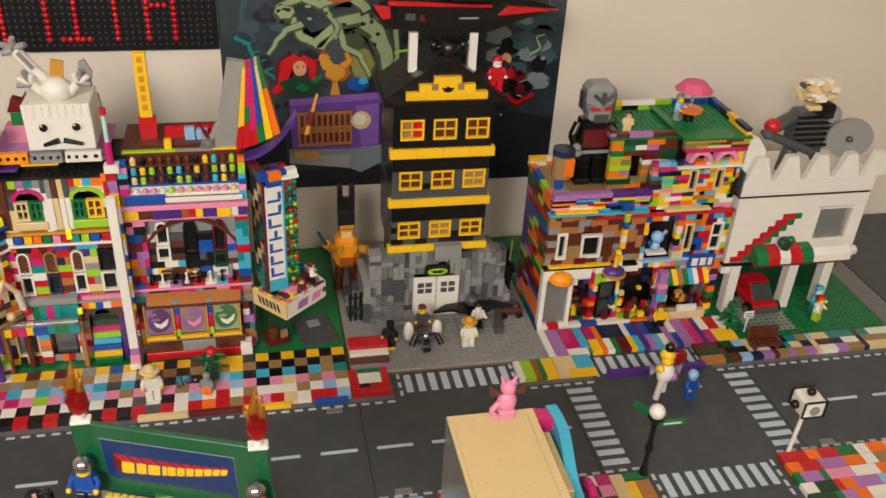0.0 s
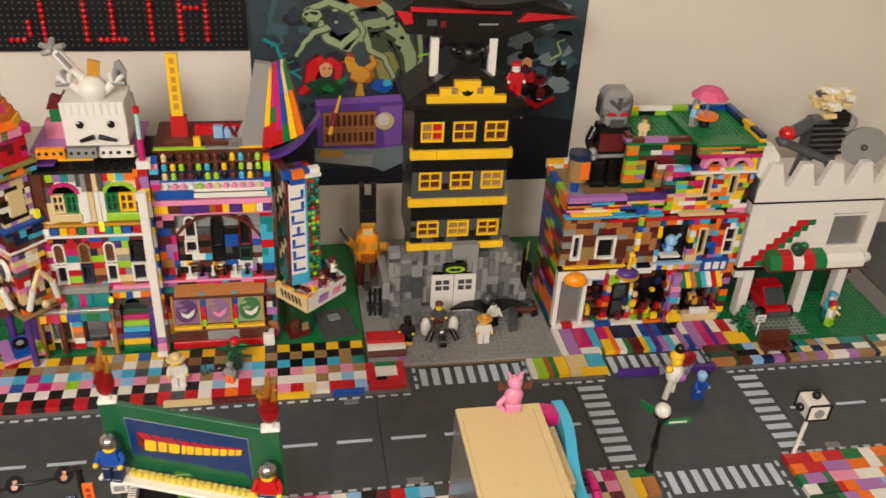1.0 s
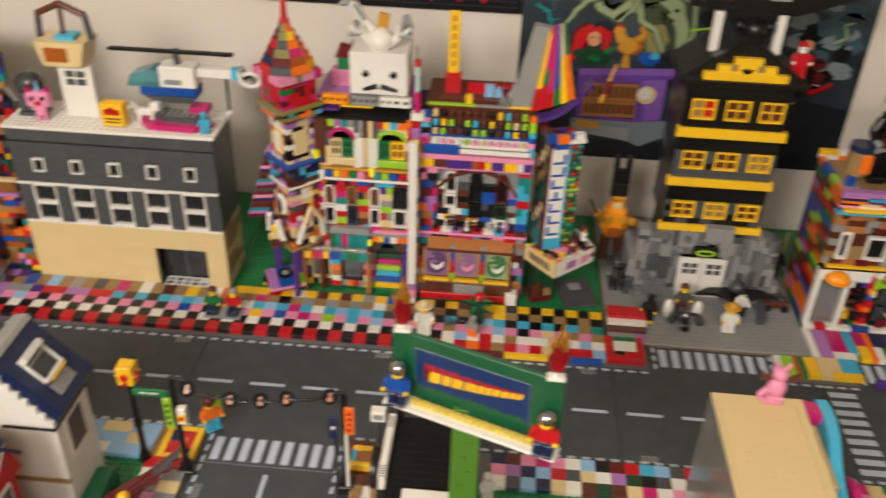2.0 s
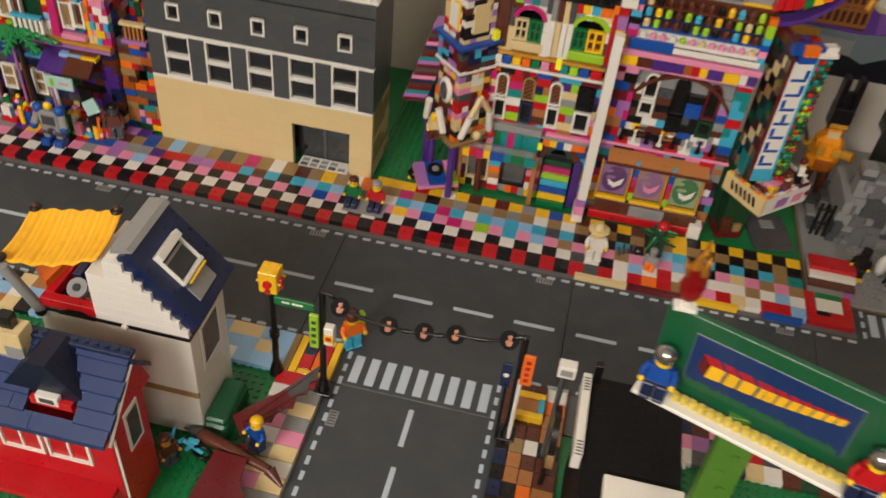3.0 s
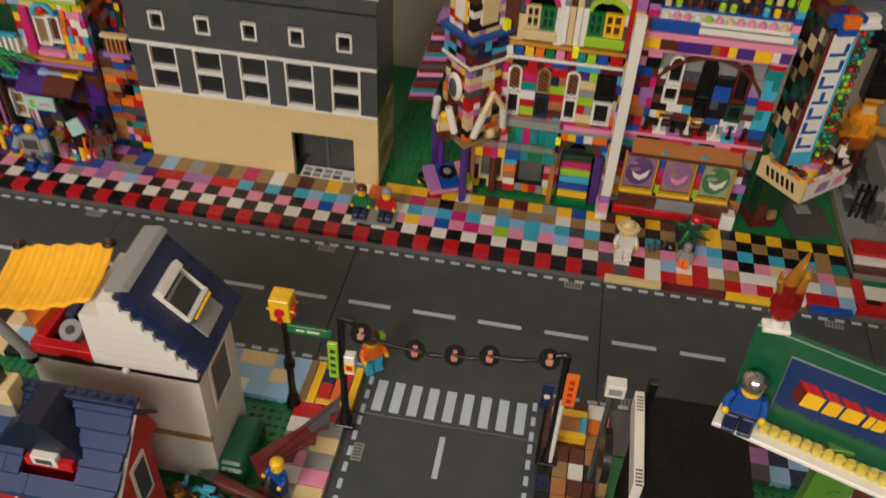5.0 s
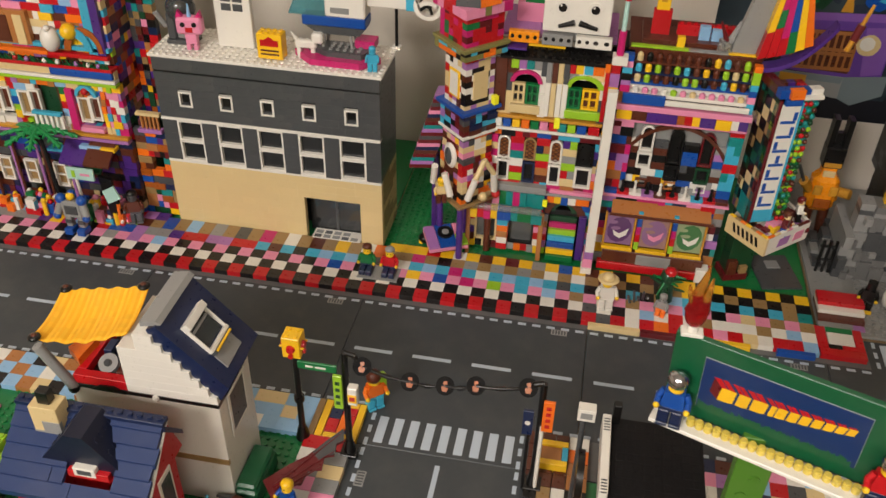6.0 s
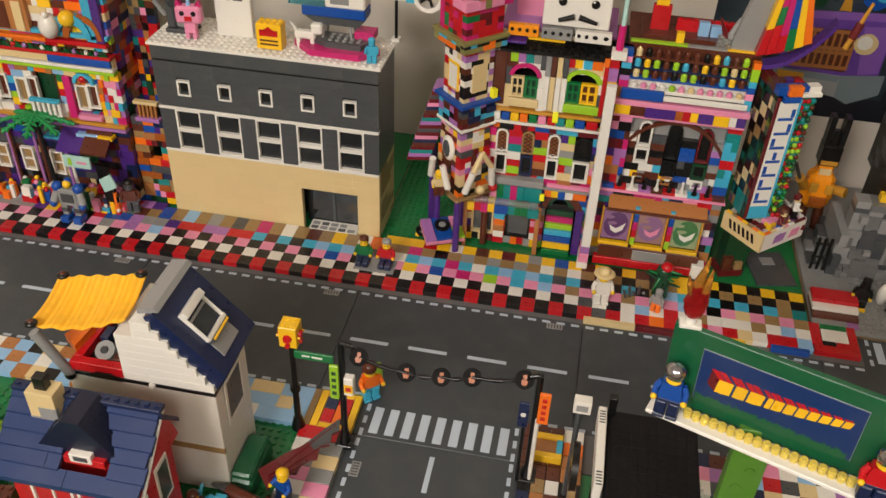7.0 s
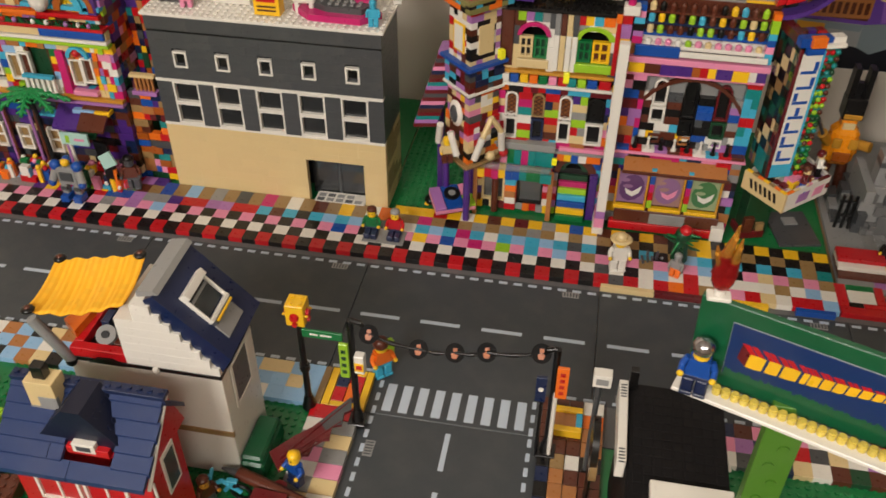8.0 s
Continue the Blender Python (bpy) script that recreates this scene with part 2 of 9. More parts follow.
    def pieces(self, name, thing, label="", local=False):
        """Like part, but each loose piece becomes a mesh of its own."""
        root, at = list(range(len(self.v))), {}

        def top(i):
            while root[i] != i:
                root[i] = root[root[i]]
                i = root[i]
            return i

        for i, p in enumerate(self.v):
            k = (round(p[0], 3), round(p[1], 3), round(p[2], 3))
            if k in at:
                root[top(i)] = top(at[k])
            at[k] = i
        for f in self.f:
            for i in f[1:]:
                root[top(i)] = top(f[0])
        groups = {}
        for n, f in enumerate(self.f):
            groups.setdefault(top(f[0]), []).append(n)
        for faces in groups.values():
            m, place = Mesh(), {}
            for n in faces:
                for i in self.f[n]:
                    if i not in place:
                        place[i] = len(m.v)
                        m.v.append(self.v[i])
                m.f.append([place[i] for i in self.f[n]])
                m.k.append(m.slot(self.slots[self.k[n]]))
                m.smooth.append(self.smooth[n])
            m.part(name, thing, label, local)

    def alone(self, name, label, category, x=0, y=0, z=0, turn=0, group="", kind=""):
        """A top-level thing of one mesh, drawn round its own base."""
        ob = new(name, self.data(name))
        ob.matrix_world = pose(x * S, y * S, z * S, 0, 0, turn)
        return tagged(ob, label, category, group, kind)


PIECES = {}


def piece_mesh(w, d, h, colour, knobs, name):
    key = (round(w, 2), round(d, 2), round(h, 2), colour, knobs, name)
    if key not in PIECES:
        m = Mesh()
        g = 0.003
        m.box(g, w - g, g, d - g, 0.0, h - g, colour, 0.013)
        if knobs:
            m.studs(0, w, 0, d, h - g, colour, 8)
        PIECES[key] = m.data(name)
    return PIECES[key]


class Bricks:
    """Single pieces of a wall, floor or roof; each becomes an object of its own on a shared mesh."""

    def __init__(self, seed=1):
        self.items, self.rnd = [], random.Random(seed)

    def add(self, x0, x1, y0, y1, z0, z1, colour, knobs=False):
        self.items.append((x0, x1, y0, y1, z0, z1, colour, knobs))

    def wall(self, axis, a0, a1, b0, b1, z0, z1, palette, holes=(), course=1.2, lengths=(1, 2, 2, 3, 4), crown=False):
        """A wall along x or y from a0 to a1, as thick as b0 to b1, in courses, with openings (a0, a1, z0, z1)."""
        n = max(1, round((z1 - z0) / course))
        h = (z1 - z0) / n
        for k in range(n):
            zm = z0 + (k + 0.5) * h
            gaps = sorted((max(a0, p), min(a1, q)) for p, q, lo, hi in holes if lo < zm < hi and q > a0 and p < a1)
            spans, at = [], a0
            for p, q in gaps:
                if p - at > 0.15:
                    spans.append((at, p))
                at = max(at, q)
            if a1 - at > 0.15:
                spans.append((at, a1))
            for p, q in spans:
                at = p
                while q - at > 0.1:
                    w = min(self.rnd.choice(lengths), q - at)
                    if q - at - w < 0.6:
                        w = q - at
                    c = self.rnd.choice(palette)
                    top = crown and k == n - 1
                    if axis == "x":
                        out = self.rnd.choice((0.0, 0.0, 0.0, 0.1, 0.2, 0.3)) if len(palette) > 7 else 0.0
                        self.add(at, at + w, b0 - out, b1, z0 + k * h, z0 + (k + 1) * h, c, top)
                    else:
                        self.add(b0, b1, at, at + w, z0 + k * h, z0 + (k + 1) * h, c, top)
                    at += w

    def put(self, thing, name="brick", limit=300, rest="bricks", local=False):
        up = thing.ob if isinstance(thing, Thing) else thing
        base = Vector() if local else thing.at
        warp = WARP.get(up.name)
        singles = self.items[:limit]
        if warp:
            moved = []
            for x0, x1, y0, y1, z0, z1, c, k in singles:
                xm = (x0 + x1) / 2
                dy = warp(xm, y0, z0)[1] - y0
                x0, x1 = warp(x0, y0, z0)[0], warp(x1, y0, z0)[0]
                moved.append((x0, x1, y0 + dy, y1 + dy, warp(xm, y0, z0)[2], warp(xm, y0, z1)[2], c, k))
            singles = moved
        for x0, x1, y0, y1, z0, z1, c, k in singles:
            ob = new(name, piece_mesh(x1 - x0, y1 - y0, z1 - z0, c, k, name))
            ob.parent = up
            ob.location = ((x0 - base[0]) * S, (y0 - base[1]) * S, (z0 - base[2]) * S)
        if self.items[limit:]:
            m = Mesh()
            for x0, x1, y0, y1, z0, z1, c, k in self.items[limit:]:
                m.box(x0 + 0.004, x1 - 0.004, y0 + 0.004, y1 - 0.004, z0, z1 - 0.004, c, 0.013)
                if k:
                    m.studs(x0, x1, y0, y1, z1 - 0.025, c)
            tagged(m.part(rest, thing, local=local), kind="stuff")


MIX = ["white", "white", "tan", "black", "grey", "red", "red", "blue", "azure", "sky", "green", "lime", "yellow", "yellow", "orange", "orange", "brown", "nougat", "pink", "pink", "magenta", "lavender", "purple", "dark_red", "teal", "navy"]
RICH = ["magenta", "purple", "red", "brown", "navy", "dark_red", "tan", "grey", "blue", "magenta", "lavender", "orange", "pink", "yellow", "white", "azure", "nougat", "purple", "teal", "lime", "black", "red"]
SHADED = ["dark_red", "brown", "blue", "dark_green", "nougat", "navy", "purple", "red", "dark_grey", "orange", "pink", "dark_tan", "teal", "black", "yellow", "rust"]
BRIGHT = ["white", "yellow", "orange", "pink", "red", "azure", "lime", "tan", "sky", "magenta", "blue", "lavender", "green", "nougat", "white", "yellow", "red", "brown"]


def figure(x, y, z, turn, torso, legs, head="flesh", hair="brown", name="toy_figure", label="", hat="cap", pitch=0, arms=None, scale=1.0, seated=False):
    """A small plastic toy figure, about five studs high, one plain mesh."""
    m = Mesh()
    arms = arms or torso
    if seated:
        m.box(-0.95, -0.05, -1.9, 0.4, 0.0, 0.9, legs, 0.12).box(0.05, 0.95, -1.9, 0.4, 0.0, 0.9, legs, 0.12)
        zt = 0.9
    else:
        m.box(-0.95, -0.05, -0.5, 0.45, 0.0, 1.5, legs, 0.12).box(0.05, 0.95, -0.5, 0.45, 0.0, 1.5, legs, 0.12)
        m.box(-0.95, -0.05, -0.75, -0.5, 0.0, 0.35, legs, 0.08).box(0.05, 0.95, -0.75, -0.5, 0.0, 0.35, legs, 0.08)
        zt = 1.5
    m.box(-0.98, 0.98, -0.48, 0.48, zt, zt + 0.35, legs, 0.05)
    zt += 0.35
    m.prism([(-0.98, zt), (0.98, zt), (0.72, zt + 1.6), (-0.72, zt + 1.6)], -0.48, 0.48, "y", torso)
    for s in (-1, 1):
        m.rod((s * 0.85, 0, zt + 1.4), (s * 1.15, -0.15, zt + 0.75), 0.27, arms, n=8)
        m.rod((s * 1.15, -0.15, zt + 0.75), (s * 1.15, -0.75, zt + 0.45), 0.25, arms, n=8)
        m.ball(s * 1.15, -0.9, zt + 0.4, 0.27, head, n=8)
    m.rod((0, 0, zt + 1.6), (0, 0, zt + 1.75), 0.35, head, n=10)
    m.rod((0, 0, zt + 1.75), (0, 0, zt + 2.75), 0.62, head, n=12)
    for s in (-1, 1):
        m.ball(s * 0.22, -0.58, zt + 2.3, 0.09, "black", n=6)
    if hat == "cap":
        m.ball(0, 0.06, zt + 2.75, 0.74, hair, rz=0.5, n=10)
        m.rod((0, 0.16, zt + 2.15), (0, 0.16, zt + 2.8), 0.70, hair, n=10)
    elif hat == "helmet":
        m.ball(0, 0.05, zt + 2.6, 0.85, hair, rz=0.8, n=12)
    elif hat == "wide":
        m.rod((0, 0, zt + 2.65), (0, 0, zt + 2.85), 1.3, hair, r2=1.1, n=14)
        m.ball(0, 0, zt + 2.9, 0.75, hair, rz=0.65, n=10)
    elif hat == "ears":
        m.rod((0, 0, zt + 1.75), (0, 0, zt + 2.95), 0.68, hair, n=10)
        for s in (-1, 1):
            m.rod((s * 0.45, 0, zt + 2.8), (s * 0.5, 0, zt + 3.4), 0.2, hair, r2=0.02, n=6)
    if scale != 1.0:
        m.v = [(a * scale, b * scale, c * scale) for a, b, c in m.v]
    return m.alone(name, label, "toy figure", x, y, z, turn)


def window_unit(th, x0, x1, z0, z1, y, frame, pane="smoke", bars=(1, 1), label="", name="window", t=0.3):
    """A moulded window frame in one ring, with bars and a pane behind."""
    m = Mesh()
    ring = [(x0, z0), (x1, z0), (x1, z1), (x0, z1), (x0 + t, z0 + t), (x1 - t, z0 + t), (x1 - t, z1 - t), (x0 + t, z1 - t)]
    ya, yb = y - 0.12, y + 0.5
    verts = [(px, ya, pz) for px, pz in ring] + [(px, yb, pz) for px, pz in ring]
    faces = []
    for a in range(4):
        b = (a + 1) % 4
        faces += [[a, b, 4 + b, 4 + a], [8 + b, 8 + a, 12 + a, 12 + b], [b, a, 8 + a, 8 + b], [4 + a, 4 + b, 12 + b, 12 + a]]
    m.add(verts, faces, frame)
    f = m.part(name, th, label)
    for i in range(1, bars[0] + 1):
        c = x0 + (x1 - x0) * i / (bars[0] + 1)
        Mesh().box(c - t * 0.4, c + t * 0.4, y, y + 0.4, z0 + t, z1 - t, frame, 0.02).part("glazing_bar", f)
    for i in range(1, bars[1] + 1):
        c = z0 + (z1 - z0) * i / (bars[1] + 1)
        Mesh().box(x0 + t, x1 - t, y + 0.02, y + 0.38, c - t * 0.4, c + t * 0.4, frame, 0.02).part("glazing_bar", f)
    Mesh().box(x0 + t, x1 - t, y + 0.5, y + 0.56, z0 + t, z1 - t, pane, 0.01).part("pane", f)
    return f


def arched_window(th, x0, x1, z0, z1, y, frame, pane="black", label=""):
    c, r = (x0 + x1) / 2, (x1 - x0) / 2
    zc = z1 - r
    m = Mesh().box(x0, x0 + 0.28, y - 0.12, y + 0.5, z0, zc, frame).box(x1 - 0.28, x1, y - 0.12, y + 0.5, z0, zc, frame).box(x0 + 0.28, x1 - 0.28, y - 0.12, y + 0.5, z0, z0 + 0.28, frame)
    m.arch(x0, x1, zc, y - 0.12, y + 0.5, r - 0.28, r, frame, 8)
    f = m.part("arched_window", th, label)
    Mesh().box(x0 + 0.28, x1 - 0.28, y + 0.5, y + 0.58, z0 + 0.28, z1 - 0.4, pane, 0.01).part("pane", f)
    return f


# ---------------------------------------------------------------- room
def slab(name, x0, x1, y0, y1, z0, z1, material, label, category):
    """A plain part of the room, in metres."""
    bm = bmesh.new()
    bmesh.ops.create_cube(bm, size=1.0)
    for v in bm.verts:
        v.co = Vector((x0 if v.co.x < 0 else x1, y0 if v.co.y < 0 else y1, z0 if v.co.z < 0 else z1))
    bmesh.ops.bevel(bm, geom=bm.edges[:], offset=0.004, segments=2, affect="EDGES")
    me = bpy.data.meshes.new(name)
    bm.to_mesh(me)
    bm.free()
    me.materials.append(MATS[material])
    return tagged(new(name, me), label, category, kind="structure")


WALL = 56.5
slab("wall_north", -2.2, 3.2, WALL * S, WALL * S + 0.1, -0.75, 1.75, "wall_paint", "cream painted room wall behind the brick city", "wall")
slab("wall_south", -2.2, 3.2, -2.6, -2.5, -0.75, 1.75, "wall_paint", "cream painted room wall", "wall")
slab("wall_west", -2.3, -2.2, -2.6, 0.6, -0.75, 1.75, "wall_paint", "cream painted room wall", "wall")
slab("wall_east", 3.2, 3.3, -2.6, 0.6, -0.75, 1.75, "wall_paint", "cream painted room wall", "wall")
slab("ceiling", -2.2, 3.2, -2.5, 0.45, 1.75, 1.85, "ceiling_paint", "white painted ceiling", "ceiling")
slab("floor", -2.2, 3.2, -2.5, 0.45, -0.85, -0.75, "carpet", "brown carpeted floor", "floor")
table = Thing("table", "long wooden table carrying the whole brick city", "table", 40, -10, -92)
m = Mesh()
m.box(-130, 200, -62, 56, -4.5, -0.45, "tan", 0.5)
m.slots = ["table_top"]
m.part("tabletop", table)
for lx in (-120, 190):
    for ly in (-56, 50):
        Mesh().box(lx - 3, lx + 3, ly - 3, ly + 3, -92, -4.5, "brown", 0.3).part("leg", table)
for lx, ly in ((-62.5, -247.5), (100, -247.5)):
    lamp = Thing("ceiling_lamp", "round white ceiling lamp giving warm light", "lamp", lx, ly, 214)
    Mesh().rod((lx, ly, 217), (lx, ly, 218.7), 56, "white", n=32).part("rim", lamp)
    Mesh().rod((lx, ly, 212), (lx, ly, 217), 52, "lamp_glass", r2=55, n=32).part("diffuser", lamp)

# ---------------------------------------------------------------- road plates
def road_plate(number, x0, y0, kind):
    """A 32 x 32 road plate with printed lines; kind tells which sides open into a side road."""
    th = Thing("road_%d" % number, "dark grey toy road plate with white printed lines", "road", x0 + 16, y0 + 16, 0, kind="structure")
    m = Mesh()
    m.box(x0 + 0.03, x0 + 31.97, y0 + 0.03, y0 + 31.97, -0.4, 0.0, "road", 0.06)
    m.part("plate", th)
    k, p = Mesh(), Mesh()
    z0, z1 = 0.004, 0.035
    cx, cy = x0 + 16, y0 + 16
    slip = 0.2 if x0 == 0 else 0.0

    def dots_x(a, b, y):
        t = a
        while t < b - 0.6:
            p.box(t, t + 1.15, y - 0.24, y + 0.24, z0, z1, "paint", 0.01)
            t += 2.0

    def dots_y(a, b, x):
        t = a
        while t < b - 0.6:
            p.box(x - 0.24, x + 0.24, t, t + 1.15, z0, z1, "paint", 0.01)
            t += 2.0

    def drain(x, y, along):
        w, d = (1.1, 0.55) if along else (0.55, 1.1)
        k.box(x - w, x + w, y - d, y + d, z0, 0.05, "grey", 0.01)
        for i in range(5):
            o = -0.8 + i * 0.4
            if along:
                k.box(x + o - 0.1, x + o + 0.1, y - 0.4, y + 0.4, 0.045, 0.06, "dark_grey", 0.005)
            else:
                k.box(x - 0.4, x + 0.4, y + o - 0.1, y + o + 0.1, 0.045, 0.06, "dark_grey", 0.005)

    if kind == "leg":
        for t in (1.4, 9.4, 17.4, 25.4):
            p.box(cx - 0.3, cx + 0.3, y0 + t, y0 + t + 5.2, z0, z1, "paint", 0.01)
        dots_y(y0 + 0.4, y0 + 32, x0 + 6.8)
        dots_y(y0 + 0.4, y0 + 32, x0 + 25.2)
        for a in (x0, x0 + 26.3):
            k.box(a, a + 5.7, y0, y0 + 32, z0, 0.03, "kerb", 0.01)
        drain(x0 + 7.6, y0 + 27.0, False)
    else:
        if kind != "cross":
            for t in (1.4, 9.4, 17.4, 25.4):
                p.box(x0 + t, x0 + t + 5.2, cy - 0.3, cy + 0.3, z0, z1, "paint", 0.01)
        for s, side in ((1, "N"), (-1, "S")):
            if kind in ("straight",) or (kind in ("N", "S") and kind != side):
                dots_x(x0 + 0.4, x0 + 32, cy + s * 9.5)
                k.box(x0, x0 + 32, min(cy + s * 10.1, cy + s * 16), max(cy + s * 10.1, cy + s * 16), z0, 0.03, "kerb", 0.01)
                drain(x0 + (28.2 if s > 0 else 3.8), cy + s * 8.7, True)
            else:
                for a, b in ((x0, x0 + 5.4), (x0 + 26.6, x0 + 32)):
                    dots_x(a + 0.4, b, cy + s * 9.5)
                    k.box(a, b + 0.3 if a == x0 else b, min(cy + s * 10.1, cy + s * 16), max(cy + s * 10.1, cy + s * 16), z0, 0.03, "kerb", 0.01)
                for a in (cx + slip - 9.2, cx + slip + 9.2):
                    lo, hi = (cy + 10.6, cy + 16) if s > 0 else (cy - 16, cy - 10.6)
                    dots_y(lo, hi, a)
                for i in range(9):
                    a = cx + slip - 8.35 + i * 1.95
                    lo, hi = (cy + 11.2, cy + 15.4) if s > 0 else (cy - 15.4, cy - 11.2)
                    p.box(a, a + 1.1, lo, hi, z0, z1, "paint", 0.01)
        if kind == "cross":
            for a in (x0 + 0.5, x0 + 27.4):
                for i in range(9):
                    b = cy - 8.35 + i * 1.95
                    p.box(a, a + 4.1, b, b + 1.1, z0, z1, "paint", 0.01)
    p.part("road_marking", th, "white printed road lines")
    if k.v:
        k.part("kerb_strip", th, "light grey printed kerb strip")
    return th


n = 1
for x0, kind in ((-96, "straight"), (-64, "straight"), (-32, "straight"), (0, "S"), (32, "straight"), (64, "N"), (96, "cross"), (128, "straight"), (160, "straight")):
    road_plate(n, x0, -16, kind)
    n += 1
for x0 in (0.2, 96):
    road_plate(n, x0, -48, "leg")
    n += 1


def base_plate(name, x0, x1, y0, y1, colour, label, z=0.0, knobs=()):
    th = Thing(name, label, "baseplate", (x0 + x1) / 2, (y0 + y1) / 2, z - 0.4, kind="structure")
    Mesh().box(x0 + 0.05, x1 - 0.05, y0 + 0.05, y1 - 0.05, z - 0.4, z, colour, 0.08).part("plate", th)
    if knobs:
        tagged(Mesh().studs(*knobs, z, colour, 6).part("stud", th), kind="stuff")
    return th


base_plate("baseplate_1", -96, -0.6, 16, 55.9, "green", "green studded baseplate under the buildings")
base_plate("baseplate_2", -0.5, 63.5, 16, 55.9, "green", "green studded baseplate between the buildings", 0.02, (-0.5, 14.5, 22, 48))
base_plate("baseplate_3", 63.6, 96, 16.05, 55.9, "grey", "grey studded baseplate of the cave", 0.6, (70, 95, 16.5, 31.5))
base_plate("baseplate_4", 96.1, 128, 16, 55.9, "green", "green studded baseplate")
base_plate("baseplate_5", 128.1, 160, 16, 55.9, "green", "green studded baseplate of the pizza shop", 0.02, (129, 160, 17, 34))
base_plate("baseplate_9", 160.1, 164.6, 10.6, 55.9, "rock_mid", "light grey plate strip beside the pizza shop")
base_plate("baseplate_10", 164.7, 196, 10.6, 55.9, "road", "dark grey plate beside the pizza shop")
base_plate("baseplate_6", -64, -0.1, -62, -16.05, "green", "green studded baseplate beside the houses", 0.02, (-38, 0, -48, -16))
base_plate("baseplate_7", 32.1, 95.9, -60, -16.05, "green", "green studded baseplate behind the pavement", 0.02, (44, 70, -34, -16))
base_plate("baseplate_8", 128.1, 170, -60, -16.05, "green", "green studded baseplate beside the crossing", 0.02, (128, 160, -34, -16))

Mesh().box(-3, 3, -4, 4, 0, 0.4, "dark_grey", 0.05).box(-0.9, 1.1, 0.6, 2.4, 0.4, 0.6, "grey").alone("grey_plate", "dark grey square plate on the green baseplate", "plate", 59.0, 29.0, 0.03, 12)
Mesh().box(63.65, 68.4, 16.2, 42, 0.61, 0.8, "grey", 0.03).alone("grey_strip", "light grey smooth strip beside the cave", "plate", 0, 0, 0)

# ---------------------------------------------------------------- wall signs
sign = Thing("light_board", "black pegboard sign with rows of red round studs", "sign", 20, WALL - 1.5, 40)
Mesh().box(-8, 46.2, WALL - 1.2, WALL - 0.05, 40.2, 60, "matte_black", 0.1).part("board", sign)
m = Mesh()
for i in range(52):
    for j in range(18):
        m.rod((-7 + i * 1.02, WALL - 1.19, 41.2 + j * 1.02), (-7 + i * 1.02, WALL - 1.24, 41.2 + j * 1.02), 0.17, "dark_grey", n=6)
tagged(m.part("peg_hole", sign), kind="stuff")
m = Mesh()
BARS = [(29.7, 42.2, 1, 12), (34.5, 42.2, 1, 12), (38.7, 42.2, 1, 12), (35.4, 47.6, 3, 1), (1.4, 42.2, 4, 1), (1.4, 45.6, 4, 1), (1.4, 49.0, 4, 1), (0.6, 46.6, 1, 3), (12.7, 42.2, 1, 12), (19.3, 42.2, 1, 12), (23.6, 42.2, 1, 12), (21.4, 42.2, 5, 1), (7.4, 42.2, 3, 1), (10.4, 43.2, 1, 3)]
for x0, z0, w, h in BARS:
    for i in range(w):
        for j in range(h):
            m.ball(x0 + 0.8 + i * 0.98, WALL - 1.35, z0 + j * 0.98, 0.5, "red", ry=0.4, n=8)
tagged(m.part("red_stud", sign, "glossy red round studs in bars"), kind="stuff")

poster = Thing("poster", "dark printed poster with green and blue shapes on the wall", "poster", 76, WALL - 0.2, 13)
Mesh().box(46.3, 106.6, WALL - 0.2, WALL - 0.06, 13, 66, "poster_print", 0.02).part("sheet", poster)
m = Mesh()
layer = [0.205]


def flat(pts, colour):
    """A printed shape, each laid a hair above the one before."""
    layer[0] += 0.0012
    m.prism(pts, WALL - layer[0] - 0.001, WALL - layer[0], "y", colour)


def blot(x, z, w, h, colour, seed, rough=0.35):
    """A printed patch with an uneven rounded outline."""
    r = random.Random(seed)
    flat([(x + w * (1 - rough * r.random()) * math.cos(2 * math.pi * i / 14), z + h * (1 - rough * r.random()) * math.sin(2 * math.pi * i / 14)) for i in range(14)], colour)


def limb(pts, w0, w1, colour, dark=None):
    """A curved printed stroke that tapers."""
    n = len(pts) - 1
    fine = []
    for k in range(n * 5 + 1):
        u = k / 5
        a = min(int(u), n - 1)
        f = u - a
        f = f * f * (3 - 2 * f)
        fine.append((pts[a][0] + (pts[a + 1][0] - pts[a][0]) * f, pts[a][1] + (pts[a + 1][1] - pts[a][1]) * (u - a)))
    for scale, col in ((1.0, dark or colour), (0.62, colour)):
        if scale < 1 and not dark:
            break
        up, lo = [], []
        for k, p in enumerate(fine):
            q, o = fine[min(k + 1, len(fine) - 1)], fine[max(k - 1, 0)]
            dx, dz = q[0] - o[0], q[1] - o[1]
            d = math.hypot(dx, dz) or 1.0
            w = (w0 + (w1 - w0) * k / (len(fine) - 1)) * scale
            up.append((p[0] - dz / d * w, p[1] + dx / d * w + (0.12 if scale < 1 else 0)))
            lo.append((p[0] + dz / d * w, p[1] - dx / d * w + (0.12 if scale < 1 else 0)))
        flat(up + lo[::-1], col)


prn = random.Random(41)
# dark clouds and swirls of the night sky
for i in range(60):
    x, z = 49.5 + prn.random() * 53, 27 + prn.random() * 28
    blot(x, z, 0.8 + 1.8 * prn.random(), 0.5 + 1.2 * prn.random(), prn.choice(["print_night", "print_teal", "print_night", "print_navy"]), 500 + i)
for pts in (((98, 52), (101, 49), (103, 51), (105, 48)), ((96, 45), (100, 42.5), (103, 44.5), (105, 42)), ((99, 39.5), (101, 38.2), (103.5, 39.5), (105.8, 37)), ((49, 53), (51, 49), (50, 45), (52, 41))):
    limb(pts, 0.7, 0.25, "print_teal")
